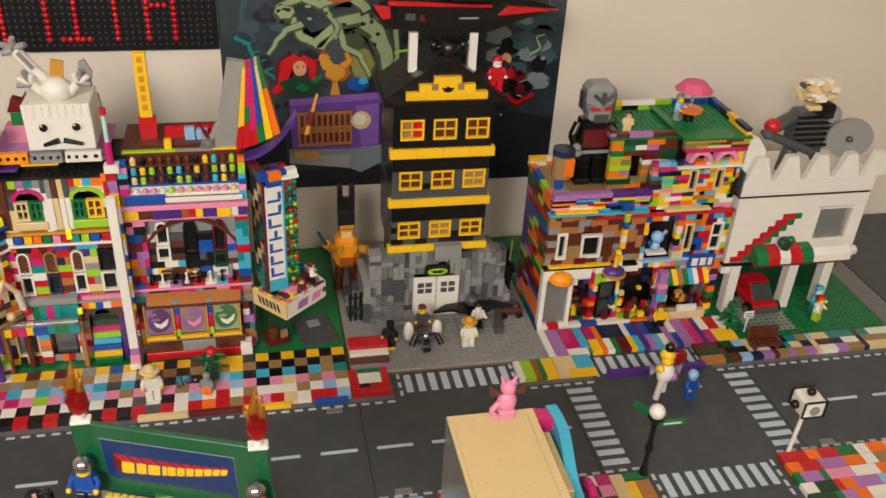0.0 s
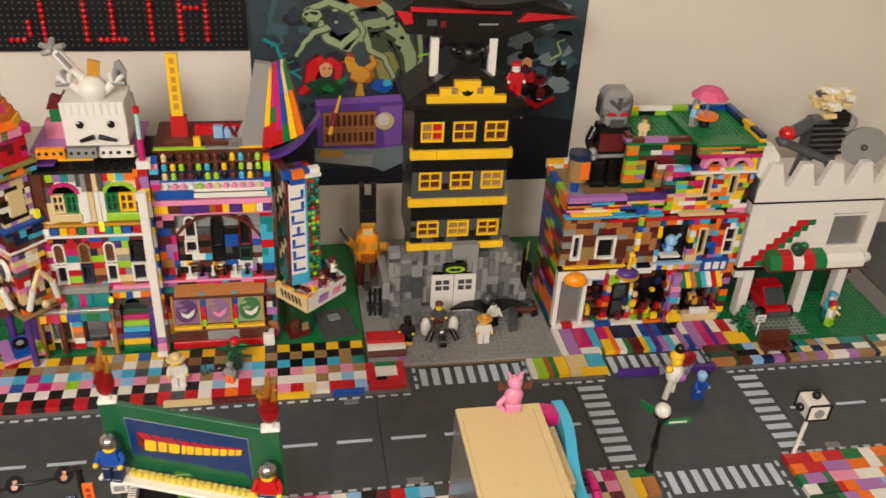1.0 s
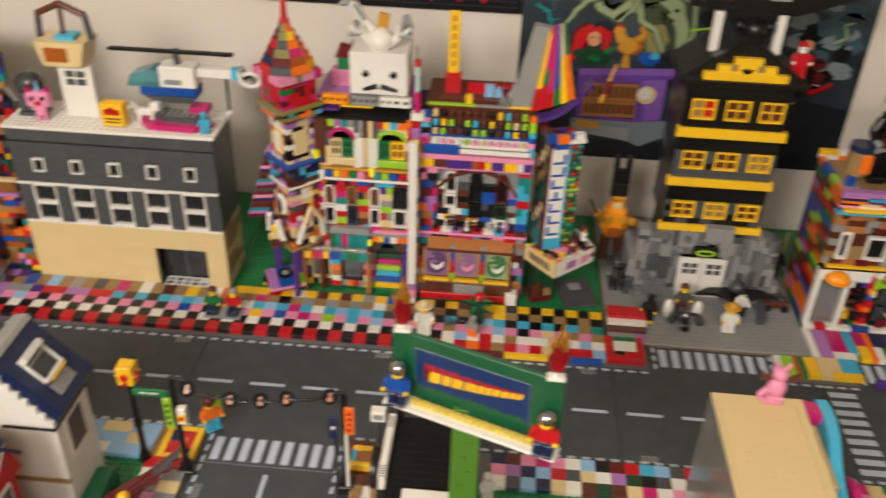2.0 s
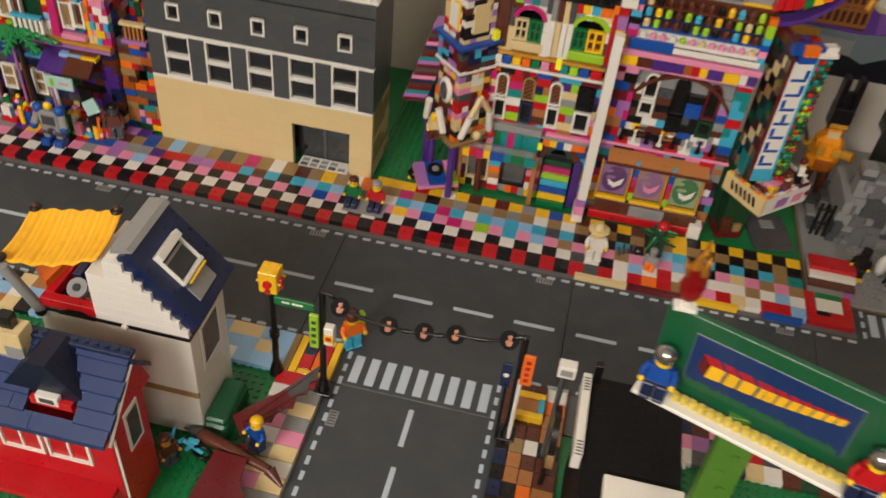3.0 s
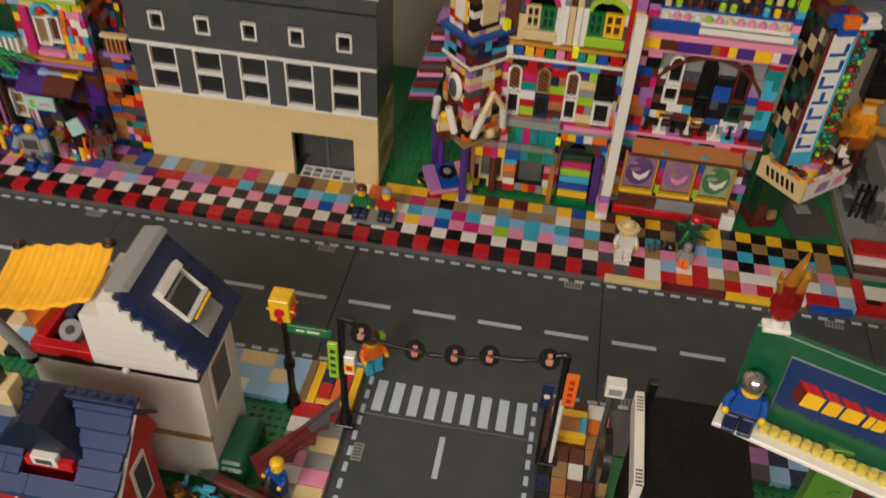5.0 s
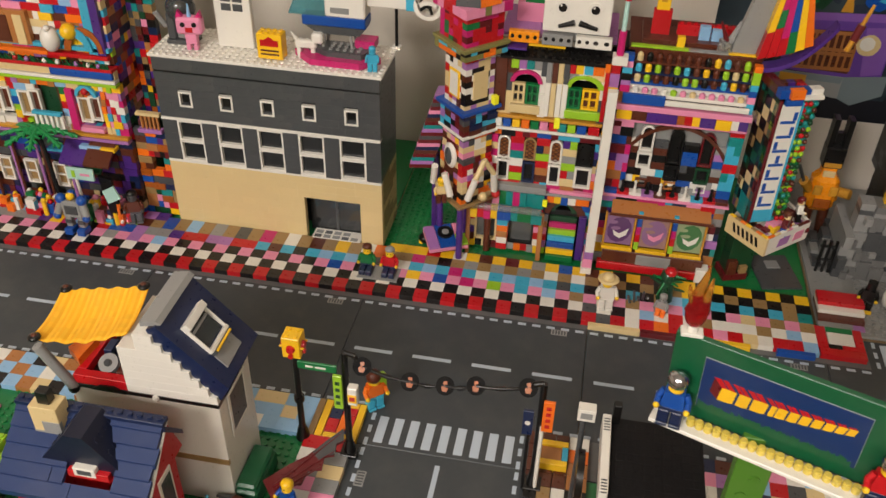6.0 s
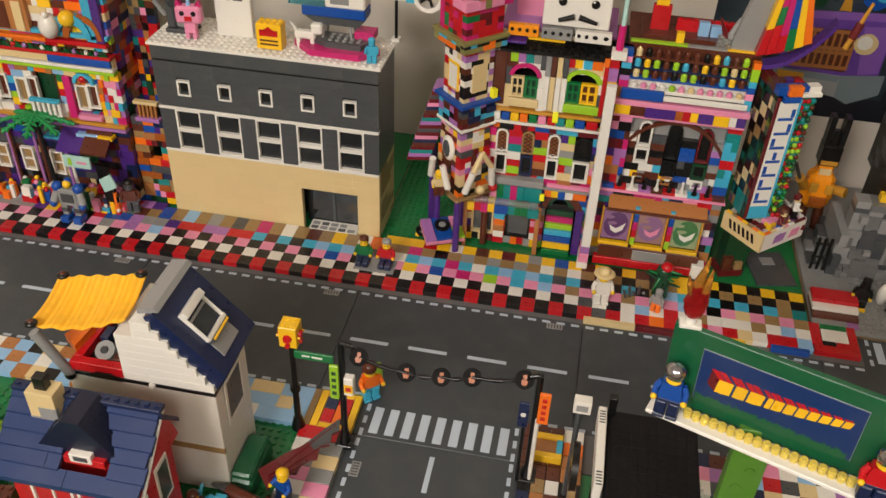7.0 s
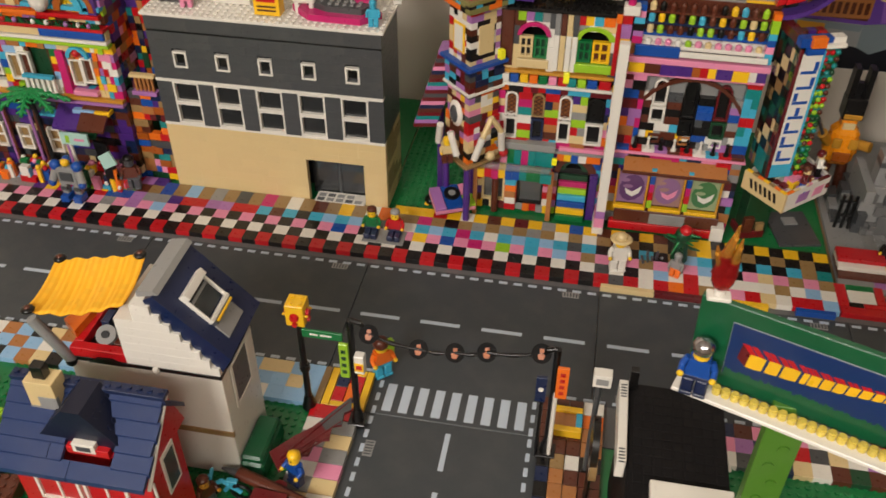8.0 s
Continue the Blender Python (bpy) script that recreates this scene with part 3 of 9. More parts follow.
# black floor of the picture
flat([(46.5, 13.1), (106.4, 13.1), (106.4, 25.5), (98, 27), (90, 24.5), (76, 25), (75, 17), (57, 16.6), (56, 25), (46.5, 27)], "print_night")
for i in range(34):
    blot(94 + prn.random() * 9.4, 30 + prn.random() * 18, 1.6 + prn.random() * 1.4, 0.8 + prn.random() * 1.2, prn.choice(["print_mist", "print_teal", "print_mist"]), 700 + i)
# brown torso and pale long-limbed shape
blot(70.0, 36.4, 3.0, 4.2, "print_moss", 71, 0.25)
blot(70.2, 36.8, 2.3, 3.4, "olive", 72, 0.25)
blot(68.8, 40.8, 3.4, 2.0, "print_moss", 73, 0.3)
limb(((75, 33), (74.5, 38), (73, 42), (70, 45)), 1.5, 2.2, "print_sage", "print_moss")
limb(((70, 45), (66, 44), (62, 40.5), (59.5, 42), (58.5, 45)), 1.4, 0.8, "print_sage", "print_moss")
limb(((71, 46), (68, 49), (63, 47), (60, 48.5), (56, 46.5)), 1.2, 0.7, "print_sage", "print_moss")
limb(((60, 44), (57, 42.6), (55.4, 40.6), (54.2, 38.6)), 0.8, 0.4, "print_sage", "print_moss")
limb(((73, 45), (76, 43), (76.4, 38), (74, 33.5)), 0.8, 0.4, "print_sage", "print_moss")
limb(((66, 44), (67, 40), (70, 38), (71.5, 34.4)), 0.9, 0.5, "print_sage", "print_moss")
limb(((64, 46.6), (66, 43), (63.5, 39.6), (62, 40)), 0.7, 0.35, "print_sage", "print_moss")
blot(57, 45.8, 2.3, 1.9, "print_moss", 3)
blot(57.2, 46.0, 1.8, 1.4, "print_sage", 4)
for x, z in ((56.2, 46.2), (57.8, 46.4), (68.6, 42.4), (72.4, 40.2), (71.8, 44.2)):
    blot(x, z, 0.45, 0.4, "black", int(x * 7))
for i in range(26):
    u = prn.random()
    blot(56 + 20 * u + prn.gauss(0, 0.6), 44.5 + 2.6 * math.sin(u * 7) + prn.gauss(0, 1.4), 0.25 + 0.35 * prn.random(), 0.2 + 0.3 * prn.random(), prn.choice(["print_moss", "print_sage", "black", "print_night", "sage"]), 100 + i)
blot(66, 48.6, 3.6, 1.1, "rust", 11)
limb(((48.8, 42), (51, 40.5), (52, 37), (55, 34.4)), 0.35, 0.2, "teal")
for k in range(4):
    limb(((50 + k * 1.1, 40.6 - k * 1.6), (51.6 + k * 1.1, 41 - k * 1.5)), 0.18, 0.1, "teal")
limb(((75.8, 38.6), (80, 39.6), (86, 41), (90, 43)), 0.22, 0.16, "lime")
# red-haired shape
limb(((59.4, 38), (57, 36.4), (56.4, 33.6), (54.8, 31.6)), 2.2, 0.8, "red", "dark_red")
limb(((59.4, 38), (61.6, 36.6), (61.4, 34.2)), 1.5, 0.7, "red", "dark_red")
blot(59.4, 36.2, 1.3, 1.5, "skin", 23, 0.15)
blot(59.0, 36.5, 0.2, 0.25, "black", 24)
blot(60.0, 36.5, 0.2, 0.25, "black", 25)
limb(((56.6, 32.4), (59, 33.4), (62.4, 32.2)), 1.6, 1.2, "dark_green")
limb(((59, 33.2), (60.6, 32.2)), 0.7, 0.5, "green")
limb(((61.6, 33.6), (63.0, 35.0)), 0.5, 0.35, "green")
# golden bird shape
blot(65.8, 35.2, 2.4, 2.0, "rust", 31, 0.25)
blot(65.4, 35.4, 1.9, 1.7, "gold", 32, 0.25)
blot(63.6, 38.0, 1.1, 1.0, "gold", 33, 0.2)
limb(((63.8, 37.4), (64.4, 36)), 0.9, 1.1, "gold")
limb(((66.8, 36.2), (68.0, 37.4), (67.4, 38.8)), 0.9, 0.4, "gold", "rust")
limb(((65.4, 33.6), (65.4, 31.2)), 0.4, 0.9, "gold")
limb(((63.2, 39.2), (64.2, 38.6)), 0.3, 0.2, "red")
limb(((62.7, 37.8), (62.0, 37.5)), 0.25, 0.1, "red")
blot(69.6, 33.2, 2.2, 1.6, "blue", 12)
blot(70.4, 33.6, 1.0, 0.8, "azure", 13)
# purple wagon
flat([(57.3, 30.6), (74.6, 31.6), (74.2, 29.6), (73.4, 29.4), (73.4, 21.0), (68.6, 20.4), (57.6, 21.2)], "print_purple")
flat([(57.3, 30.6), (74.6, 31.6), (74.2, 30.2), (57.4, 29.4)], "print_violet")
flat([(69.0, 29.0), (73.2, 29.4), (73.2, 21.6), (70.2, 21.0)], "print_violet")
flat([(58.6, 28.0), (68.4, 28.4), (68.2, 21.2), (58.8, 21.6)], "brown")
for z in (27.7, 24.9, 24.2, 21.7):
    limb(((58.6, z), (68.4, z + 0.2)), 0.3, 0.3, "nougat")
for k in range(10):
    limb(((58.9 + k * 1.03, 27.6), (58.9 + k * 1.03, 21.8)), 0.2, 0.2, "nougat")
blot(70.0, 26.2, 1.9, 1.9, "tan", 41, 0.1)
blot(69.8, 26.4, 1.2, 1.2, "white", 42, 0.1)
# grey bumper with a gold plate
flat([(57.0, 21.0), (67.8, 20.6), (67.8, 16.8), (57.0, 18.2)], "grey")
flat([(67.8, 20.6), (74.4, 21.4), (74.4, 18.0), (70.0, 15.8), (67.8, 16.8)], "print_mist")
flat([(57.0, 20.9), (67.8, 20.5), (67.6, 19.4), (57.0, 19.9)], "print_mist")
flat([(58.0, 20.6), (62.2, 20.4), (62.2, 19.0), (58.0, 19.2)], "gold")
# dark dressed shapes beside the tower
blot(96.2, 38.6, 2.3, 0.8, "black", 51, 0.15)
blot(96.2, 39.8, 1.3, 1.5, "black", 52, 0.15)
blot(96.2, 37.2, 1.1, 1.2, "skin", 53, 0.15)
limb(((94, 32), (96.2, 35.6), (98.6, 32.6)), 1.8, 1.3, "dark_red")
blot(97.2, 34.6, 1.3, 1.6, "red", 54)
blot(99.0, 34.0, 1.4, 1.5, "dark_red", 55)
blot(99.0, 34.4, 0.8, 0.5, "black", 63)
limb(((96.4, 32.6), (99, 31), (101.4, 32.4)), 1.5, 1.0, "black")
blot(99.4, 31.4, 1.3, 1.3, "dark_red", 56)
blot(99.2, 29.6, 0.9, 0.7, "white", 57, 0.2)
blot(98.9, 29.7, 0.25, 0.25, "black", 58)
limb(((96.4, 30.4), (99, 28.4), (102, 30.4)), 0.8, 0.5, "red", "dark_red")
blot(102.6, 36.2, 1.7, 1.9, "black", 64)
blot(103.2, 37.2, 0.6, 0.5, "print_mist", 65)
limb(((100.6, 37.6), (102.4, 39), (101.6, 41), (103, 41.6)), 0.45, 0.25, "print_sage", "dark_green")
blot(98.6, 46.6, 0.9, 2.4, "rust", 61)
blot(92.8, 44.4, 1.8, 1.0, "print_blue", 62)
for i in range(34):
    x, z = 94 + abs(prn.gauss(0, 4)), 34 + prn.gauss(0, 3.2)
    if x < 104.5:
        blot(x, z, 0.2 + 0.3 * prn.random(), 0.2 + 0.35 * prn.random(), prn.choice(["dark_red", "black", "print_navy", "print_navy", "dark_red", "print_teal", "black", "red", "skin"]), 300 + i)
tagged(m.part("printed_shape", poster, "green, purple and red printed shapes"), kind="stuff")
poster2 = Thing("poster", "dark blue poster corner on the wall", "poster", -6, WALL - 0.2, 50)
Mesh().box(-32, -9.5, WALL - 0.2, WALL - 0.06, 46.5, 66, "poster_print", 0.02).part("sheet", poster2)

# ---------------------------------------------------------------- grey and tan building
GX0, GX1, GY0, GY1 = -33.2, -0.1, 22.2, 31.6
grey_b = Thing("grey_building", "tall dark grey and tan brick building with white windows", "building", (GX0 + GX1) / 2, GY0, 0)
centres = [-28.9 + 6.16 * i for i in range(5)]
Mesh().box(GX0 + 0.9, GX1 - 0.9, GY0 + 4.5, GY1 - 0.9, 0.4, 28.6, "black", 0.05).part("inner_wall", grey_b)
m = Mesh()
m.box(GX0, GX1, GY0 - 0.12, GY0 + 1, 11.6, 12.0, "white").box(GX0, GX1, GY0 - 0.25, GY0 + 1, 18.8, 19.2, "white")
m.part("ledge", grey_b, "white ledges")
Mesh().box(GX0 + 0.02, GX1 - 0.02, GY0 + 0.12, GY1 - 0.1, 26.25, 26.65, "black", 0.02).part("seam", grey_b)
m = Mesh().box(GX0 - 0.3, GX1 + 0.4, GY0 - 0.35, GY1 + 0.3, 28.7, 29.1, "white").studs(GX0 - 0.3, GX1 + 0.4, GY0 - 0.35, GY1 + 0.3, 29.1, "white")
m.part("roof", grey_b, "white studded roof plate")
for c in centres:
    for z0 in (12.05, 15.45):
        window_unit(grey_b, c - 1.95, c + 1.95, z0, z0 + 3.35, GY0 + 0.05, "white", "dim_room_pane", (0, 0), "white window frame", t=0.28)
    window_unit(grey_b, c - 1, c + 1, 21.1, 23.5, GY0, "white", "black", (0, 0), "small square white window frame", "small_window", 0.26)
m = Mesh().box(-12.2, -3.5, GY0 + 2.4, GY0 + 2.5, 0.5, 7.5, "dim_room_pane", 0.01).box(-8.1, -7.7, GY0 + 2.2, GY0 + 2.5, 0.5, 7.5, "dark_grey")
m.part("door", grey_b, "glass double door with the dark interior painted in")
m = Mesh().box(-11.4, -3.7, GY0 - 0.4, GY0 + 2.2, 0.5, 0.9, "white")
for i in range(9):
    a = -11.1 + (i % 5) * 1.45
    m.box(a, a + 1.1, GY0 - 0.2 + (i // 5) * 1.1, GY0 + 0.6 + (i // 5) * 1.1, 0.9, 0.93, "grey" if i % 3 else "dark_grey", 0.01)
m.part("door_step", grey_b, "white tiles with grey print")
B = Bricks(11)
holes = [(-12.2, -3.5, 0, 7.6)]
B.wall("x", GX0, GX1, GY0, GY0 + 1, 0.4, 11.6, ["tan"], holes, 1.2, (2, 3, 4, 4, 6))
edges = [GX0] + [v for c in centres for v in (c - 1.95, c + 1.95)] + [GX1]
for i in range(0, len(edges), 2):
    B.wall("x", edges[i], edges[i + 1], GY0 + (0.0 if i in (0, 10) else -0.2), GY0 + 1, 12.0, 18.8, ["dark_grey"], (), 1.2, (3, 4))
B.wall("x", GX0, GX1, GY0, GY0 + 1, 19.2, 26.3, ["dark_grey"], [(c - 1, c + 1, 21.1, 23.5) for c in centres], 1.2, (2, 3, 4, 6))
B.wall("x", GX0, GX1, GY0, GY0 + 1, 26.6, 28.7, ["dark_grey"], (), 2.1, (6, 8))
for xa in (GX1 - 1, GX0):
    B.wall("y", GY0 + 1, GY1, xa, xa + 1, 0.4, 12.0, ["tan", "dark_tan"], (), 1.2, (4, 6))
    B.wall("y", GY0 + 1, GY1, xa, xa + 1, 12.0, 28.7, ["dark_grey"], (), 1.2, (4, 6))
B.put(grey_b)

# things on the white roof
standing = set(scene.objects)
RZ = 29.3
th = Thing("toy_cat", "pink boxy toy cat figure standing on the white roof", "toy animal", -28.4, 24.4, RZ, 8)
Mesh().box(-0.8, 0.8, -0.6, 0.6, 0.9, 2.4, "pink", 0.12).part("torso", th, local=True)
for sx in (-0.5, 0.5):
    Mesh().box(sx - 0.3, sx + 0.3, -0.5, 0.5, 0, 0.9, "pink", 0.06).part("leg", th, local=True)
    Mesh().prism([(sx * 2.6 - 0.5, 4.7), (sx * 2.6 + 0.5, 4.7), (sx * 3.0, 5.7)], -0.4, 0.4, "y", "magenta").part("ear", th, local=True)
    Mesh().rod((sx * 1.6, -0.96, 3.9), (sx * 1.6, -0.86, 3.9), 0.36, "black", n=10).part("eye", th, local=True)
Mesh().box(-1.8, 1.8, -0.9, 0.9, 2.4, 4.8, "pink", 0.3).part("head", th, local=True)
Mesh().box(-0.5, 0.5, -1.0, -0.88, 2.8, 3.5, "red", 0.08).part("muzzle", th, local=True)
Mesh().rod((0, 0, 4.8), (0, 0, 6.6), 0.32, "sky", r2=0.08).part("horn", th, local=True)
th = Thing("toy_machine", "dark grey toy machine with a clear dome", "toy machine", -31.2, 26.0, RZ)
WARP[th.ob.name] = lambda x, y, z: (x - 0.2, y - 1.6, z)
Mesh().box(-32.6, -28.4, 26.8, 29.6, RZ, RZ + 0.6, "dark_grey", 0.08).box(-32.4, -31.2, 27.2, 29.2, RZ + 0.6, RZ + 4.4, "dark_grey", 0.15).box(-31.2, -29.6, 27.6, 29.0, RZ + 0.6, RZ + 2.4, "grey", 0.15).rod((-32.6, 27.4, RZ + 2.4), (-33.6, 26.8, RZ + 4.6), 0.4, "grey").rod((-29.6, 28, RZ + 1.2), (-28.6, 28, RZ + 4.2), 0.35, "dark_grey").part("body", th)
Mesh().ball(-30.4, 28.2, RZ + 5.0, 2.1, "smoke", n=16).part("dome", th, "clear smoky dome")
Mesh().ball(-30.4, 28.2, RZ + 4.9, 0.7, "gold", n=10).part("dome_core", th)
th = Thing("door_block", "white panelled toy door standing on the roof", "door", -21.3, 27, RZ)
WARP[th.ob.name] = lambda x, y, z: (x - 1.4, y, z)
Mesh().box(-24, -18.7, 26.2, 27.2, RZ, RZ + 8.6, "white", 0.1).part("leaf", th)
m = Mesh()
for i in (0, 1):
    for j in (0, 1):
        m.box(-22.9 + i * 1.7, -21.5 + i * 1.7, 26.1, 26.25, RZ + 5.4 + j * 1.3, RZ + 6.4 + j * 1.3, "dark_grey", 0.03)
m.part("pane", th)
th = Thing("basket", "tan basket with a brown sail above the door", "basket", -21, 27, 38)
WARP[th.ob.name] = lambda x, y, z: (x - 2.4, y, z - 0.2 if z < 38.5 else 38.3 + (z - 38.5) * 0.8)
m = Mesh().prism([(-25.2, 43), (-24.2, 38.4), (-18.4, 38.4), (-17.4, 43)], 24.8, 30, "y", "tan")
m.box(-23.8, -20.2, 24.7, 25, 39.2, 42, "rust")
m.part("hull", th)
Mesh().rod((-21.5, 27.4, 42), (-21.2, 27.4, 50), 0.35, "brown").part("mast", th)
m = Mesh()
for s in (-1, 1):
    m.rod((-21.2, 27.4, 49.5), (-21.2 + s * 3.6, 27.4, 47.5), 0.6, "brown", n=8).rod((-21.2 + s * 3.6, 27.4, 47.5), (-21.2 + s * 4, 27.4, 43), 0.5, "dark_grey", n=8)
m.box(-22.4, -19.4, 26, 28.6, 42.6, 43.8, "azure")
m.part("sail", th)
th = Thing("yellow_box", "yellow printed brick box with a red mark", "box", -17.3, 24.6, RZ)
WARP[th.ob.name] = lambda x, y, z: (x + 0.5, y, z)
Mesh().box(-19.1, -15.5, 23.6, 25.6, RZ, RZ + 3.6, "yellow", 0.08).studs(-19.1, -15.5, 23.6, 25.6, RZ + 3.6, "yellow").part("body", th)
m = Mesh().box(-18.6, -16, 23.54, 23.6, RZ + 1.9, RZ + 2.8, "red", 0.01)
m.prism([(-18.2, RZ + 2.7), (-16.4, RZ + 2.7), (-17.3, RZ + 3.3)], 23.54, 23.6, "y", "red")
for i in range(2):
    m.box(-18.6, -16, 23.54, 23.6, RZ + 0.6 + i * 0.55, RZ + 0.85 + i * 0.55, "brown", 0.01)
m.part("printed_mark", th, "red shape and dark bars")
th = Thing("roof_boat", "magenta and grey toy boat hull on the roof", "boat", -8, 26, RZ)
Mesh().prism([(-14, 26), (-11, 23.2), (-4, 23.0), (-1.6, 25.6), (-4, 28.6), (-11, 28.6)], RZ, RZ + 0.9, "z", "magenta").part("hull", th)
Mesh().prism([(-12, 26), (-9, 24.4), (-4, 24.2), (-3, 26), (-4, 28), (-10, 28)], RZ + 0.9, RZ + 1.7, "z", "dark_grey").studs(-9, -4, 24.6, 27.6, RZ + 1.7, "grey").part("deck", th)
Mesh().box(-5.4, -2.6, 26.2, 28.6, RZ + 1.7, RZ + 2.8, "magenta").part("engine_cover", th)
heli = Thing("helicopter", "white and blue toy police helicopter with black rotor", "helicopter", -5, 27, 31)
WARP[heli.ob.name] = lambda x, y, z: (x - 2.0, y, z + 0.9 if 31 < z < 38.05 else (z - 0.4 if z > 38 else z))
m = Mesh().box(-10.5, -1.6, 25.4, 28.6, 33.2, 34.6, "blue", 0.15).box(-7.2, -1.6, 25.4, 28.6, 34.6, 38, "white", 0.2).box(-6.4, -3.8, 25.3, 28.7, 35.2, 36, "grey")
m.prism([(-10.5, 33.2), (-8.5, 32.0), (-2.6, 32.0), (-1.6, 33.2)], 25.8, 28.2, "y", "dark_grey")
m.part("body", heli)
Mesh().prism([(-12.4, 34.6), (-11.6, 36.4), (-8.6, 38.6), (-7.2, 38.6), (-7.2, 34.6)], 25.5, 28.5, "y", "clear_blue").part("canopy", heli)
Mesh().box(-1.6, 5.2, 26.4, 27.6, 36.2, 37.6, "white", 0.1).box(3.8, 5.2, 26.3, 27.7, 36.1, 37.8, "azure").part("tail_boom", heli)
m = Mesh()
turns = [2 * math.pi * i / 16 for i in range(16)]
m.add([(6.9 + r * math.cos(a), y, 37.2 + r * math.sin(a)) for r, y in ((2, 25.8), (1.45, 25.8), (1.45, 28), (2, 28)) for a in turns], [[k * 16 + i, k * 16 + (i + 1) % 16, (k + 1) % 4 * 16 + (i + 1) % 16, (k + 1) % 4 * 16 + i] for k in range(4) for i in range(16)], "white")
m.part("tail_duct", heli)
m = Mesh().rod((6.9, 26.2, 37.2), (6.9, 26.8, 37.2), 0.5, "black")
for i in range(5):
    a = 2 * math.pi * i / 5
    m.rod((6.9, 26.4, 37.2), (6.9 + 1.4 * math.cos(a), 26.4, 37.2 + 1.4 * math.sin(a)), 0.22, "black", n=6)
m.part("tail_fan", heli)
Mesh().rod((-4.6, 27, 38), (-4.6, 27, 41.6), 0.5, "dark_grey").part("mast", heli)
Mesh().box(-15, 4.2, 26.5, 27.5, 41.0, 41.4, "black", 0.06).part("rotor_blade", heli)
for s in (25.6, 28.4):
    Mesh().rod((-9.5, s, RZ + 0.4), (-2, s, RZ + 0.4), 0.3, "grey").rod((-8, s, RZ + 0.4), (-7.4, s * 0.5 + 13.5, 32.4), 0.2, "grey").rod((-3.5, s, RZ + 0.4), (-4, s * 0.5 + 13.5, 32.4), 0.2, "grey").part("skid", heli)
figure(-2.2, 23.4, RZ, 10, "azure", "azure", "azure", "azure", "toy_figure", "small light blue toy figure on the roof edge", "cap", scale=0.7)
th = Thing("toy_dog", "small white toy dog standing beside the boat", "toy animal", -13.0, 24.0, RZ)
WARP[th.ob.name] = lambda x, y, z: (x + 1.0, y + 1.4, z + (0.6 if z > 29.4 else 0))
Mesh().box(-14.6, -11.6, 23.5, 24.6, RZ + 0.9, RZ + 2.0, "white", 0.2).box(-12.2, -10.6, 23.4, 24.7, RZ + 1.7, RZ + 3.2, "white", 0.25).rod((-14.4, 24, RZ + 1.9), (-15.2, 24, RZ + 3), 0.25, "white", r2=0.12).box(-14.4, -13.8, 23.6, 24.5, RZ, RZ + 1.0, "white", 0.1).box(-12.4, -11.8, 23.6, 24.5, RZ, RZ + 1.0, "white", 0.1).part("body", th)
th = Thing("antenna", "thin black antenna rod at the roof corner", "antenna", 0.2, 31, RZ)
Mesh().rod((-0.6, 31, RZ), (-0.6, 31, RZ + 7), 0.22, "black").box(-1.2, 0, 30.4, 31.6, RZ, RZ + 0.5, "white").part("rod", th)

for ob in set(scene.objects) - standing:
    if ob.parent is None:
        ob.location.x += 0.9 * S

# ---------------------------------------------------------------- colourful house with a white pillar
FY = 23.4
house = Thing("colourful_house", "colourful two-part brick house with arches and a white pillar", "building", 31, FY, 0)


def storeys(table, z):
    for (a, p), (b, q) in zip(table, table[1:]):
        if z <= b:
            return p + (q - p) * (z - a) / (b - a)
    return z + table[-1][1] - table[-1][0]


LEFT_Z = ((-5, -5), (0.4, 0.4), (7, 7.0), (10, 10.2), (22, 22.6), (23.2, 23.9), (24.3, 25.6), (27.4, 28.6), (29.8, 30.6), (31.8, 32.2), (34.2, 34.4), (36, 36.4))
RIGHT_Z = ((-5, -5), (0.4, 0.4), (3, 4.3), (8.5, 10.5), (10.8, 12.4), (12, 13.1), (13, 14.1), (17.2, 19.2), (21.4, 24.2), (22.2, 24.8), (24, 26.6), (24.6, 27.4), (25, 27.9), (26, 29.1), (33.2, 34.2), (34, 34.8))
WARP[house.ob.name] = lambda x, y, z: (x - 0.8 * min(1.0, max(0.0, (30.4 - x) / 2)), y + 2.6, storeys(RIGHT_Z if x > 31.75 else LEFT_Z, z))


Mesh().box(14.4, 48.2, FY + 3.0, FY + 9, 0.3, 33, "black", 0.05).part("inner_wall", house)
# ground floor, first part
for x0, x1 in ((14.2, 17.6), (19.4, 23.2)):
    window_unit(house, x0, x1, 1.6, 6.8, FY + 0.2, "tan" if x0 < 15 else "black", "pane_sheen", (0, 0), "shop window with a painted grey reflection")
Mesh().rod((13.6, FY - 1.7, 8.7), (24.2, FY - 1.7, 8.7), 0.6, "clear", n=16).part("canopy", house, "clear rounded canopy")
m = Mesh().box(24.0, 24.7, FY - 2.2, FY - 1.4, 0.4, 8.6, "nougat").box(18.2, 18.9, FY - 0.3, FY + 0.3, 0.4, 7.4, "nougat").box(13.2, 13.8, FY - 2.4, FY - 1.7, 0.4, 8.6, "nougat")
m.pieces("post", house, "brown posts")
for i, c in enumerate(("red", "white", "nougat", "orange", "azure", "yellow")):
    Mesh().box(17.7, 19.3, FY - 0.5, FY - 0.05, 0.5 + i * 1.1, 1.58 + i * 1.1, c).part("pier_block", house)
for i, c in enumerate(("green", "yellow", "blue", "azure", "lime", "magenta", "dark_green", "black")):
    Mesh().box(25.4, 29.2, FY - 1.6 + i * 0.45, FY + 2.8, 0.4 + i * 0.9, 1.3 + i * 0.9, c).part("step", house)
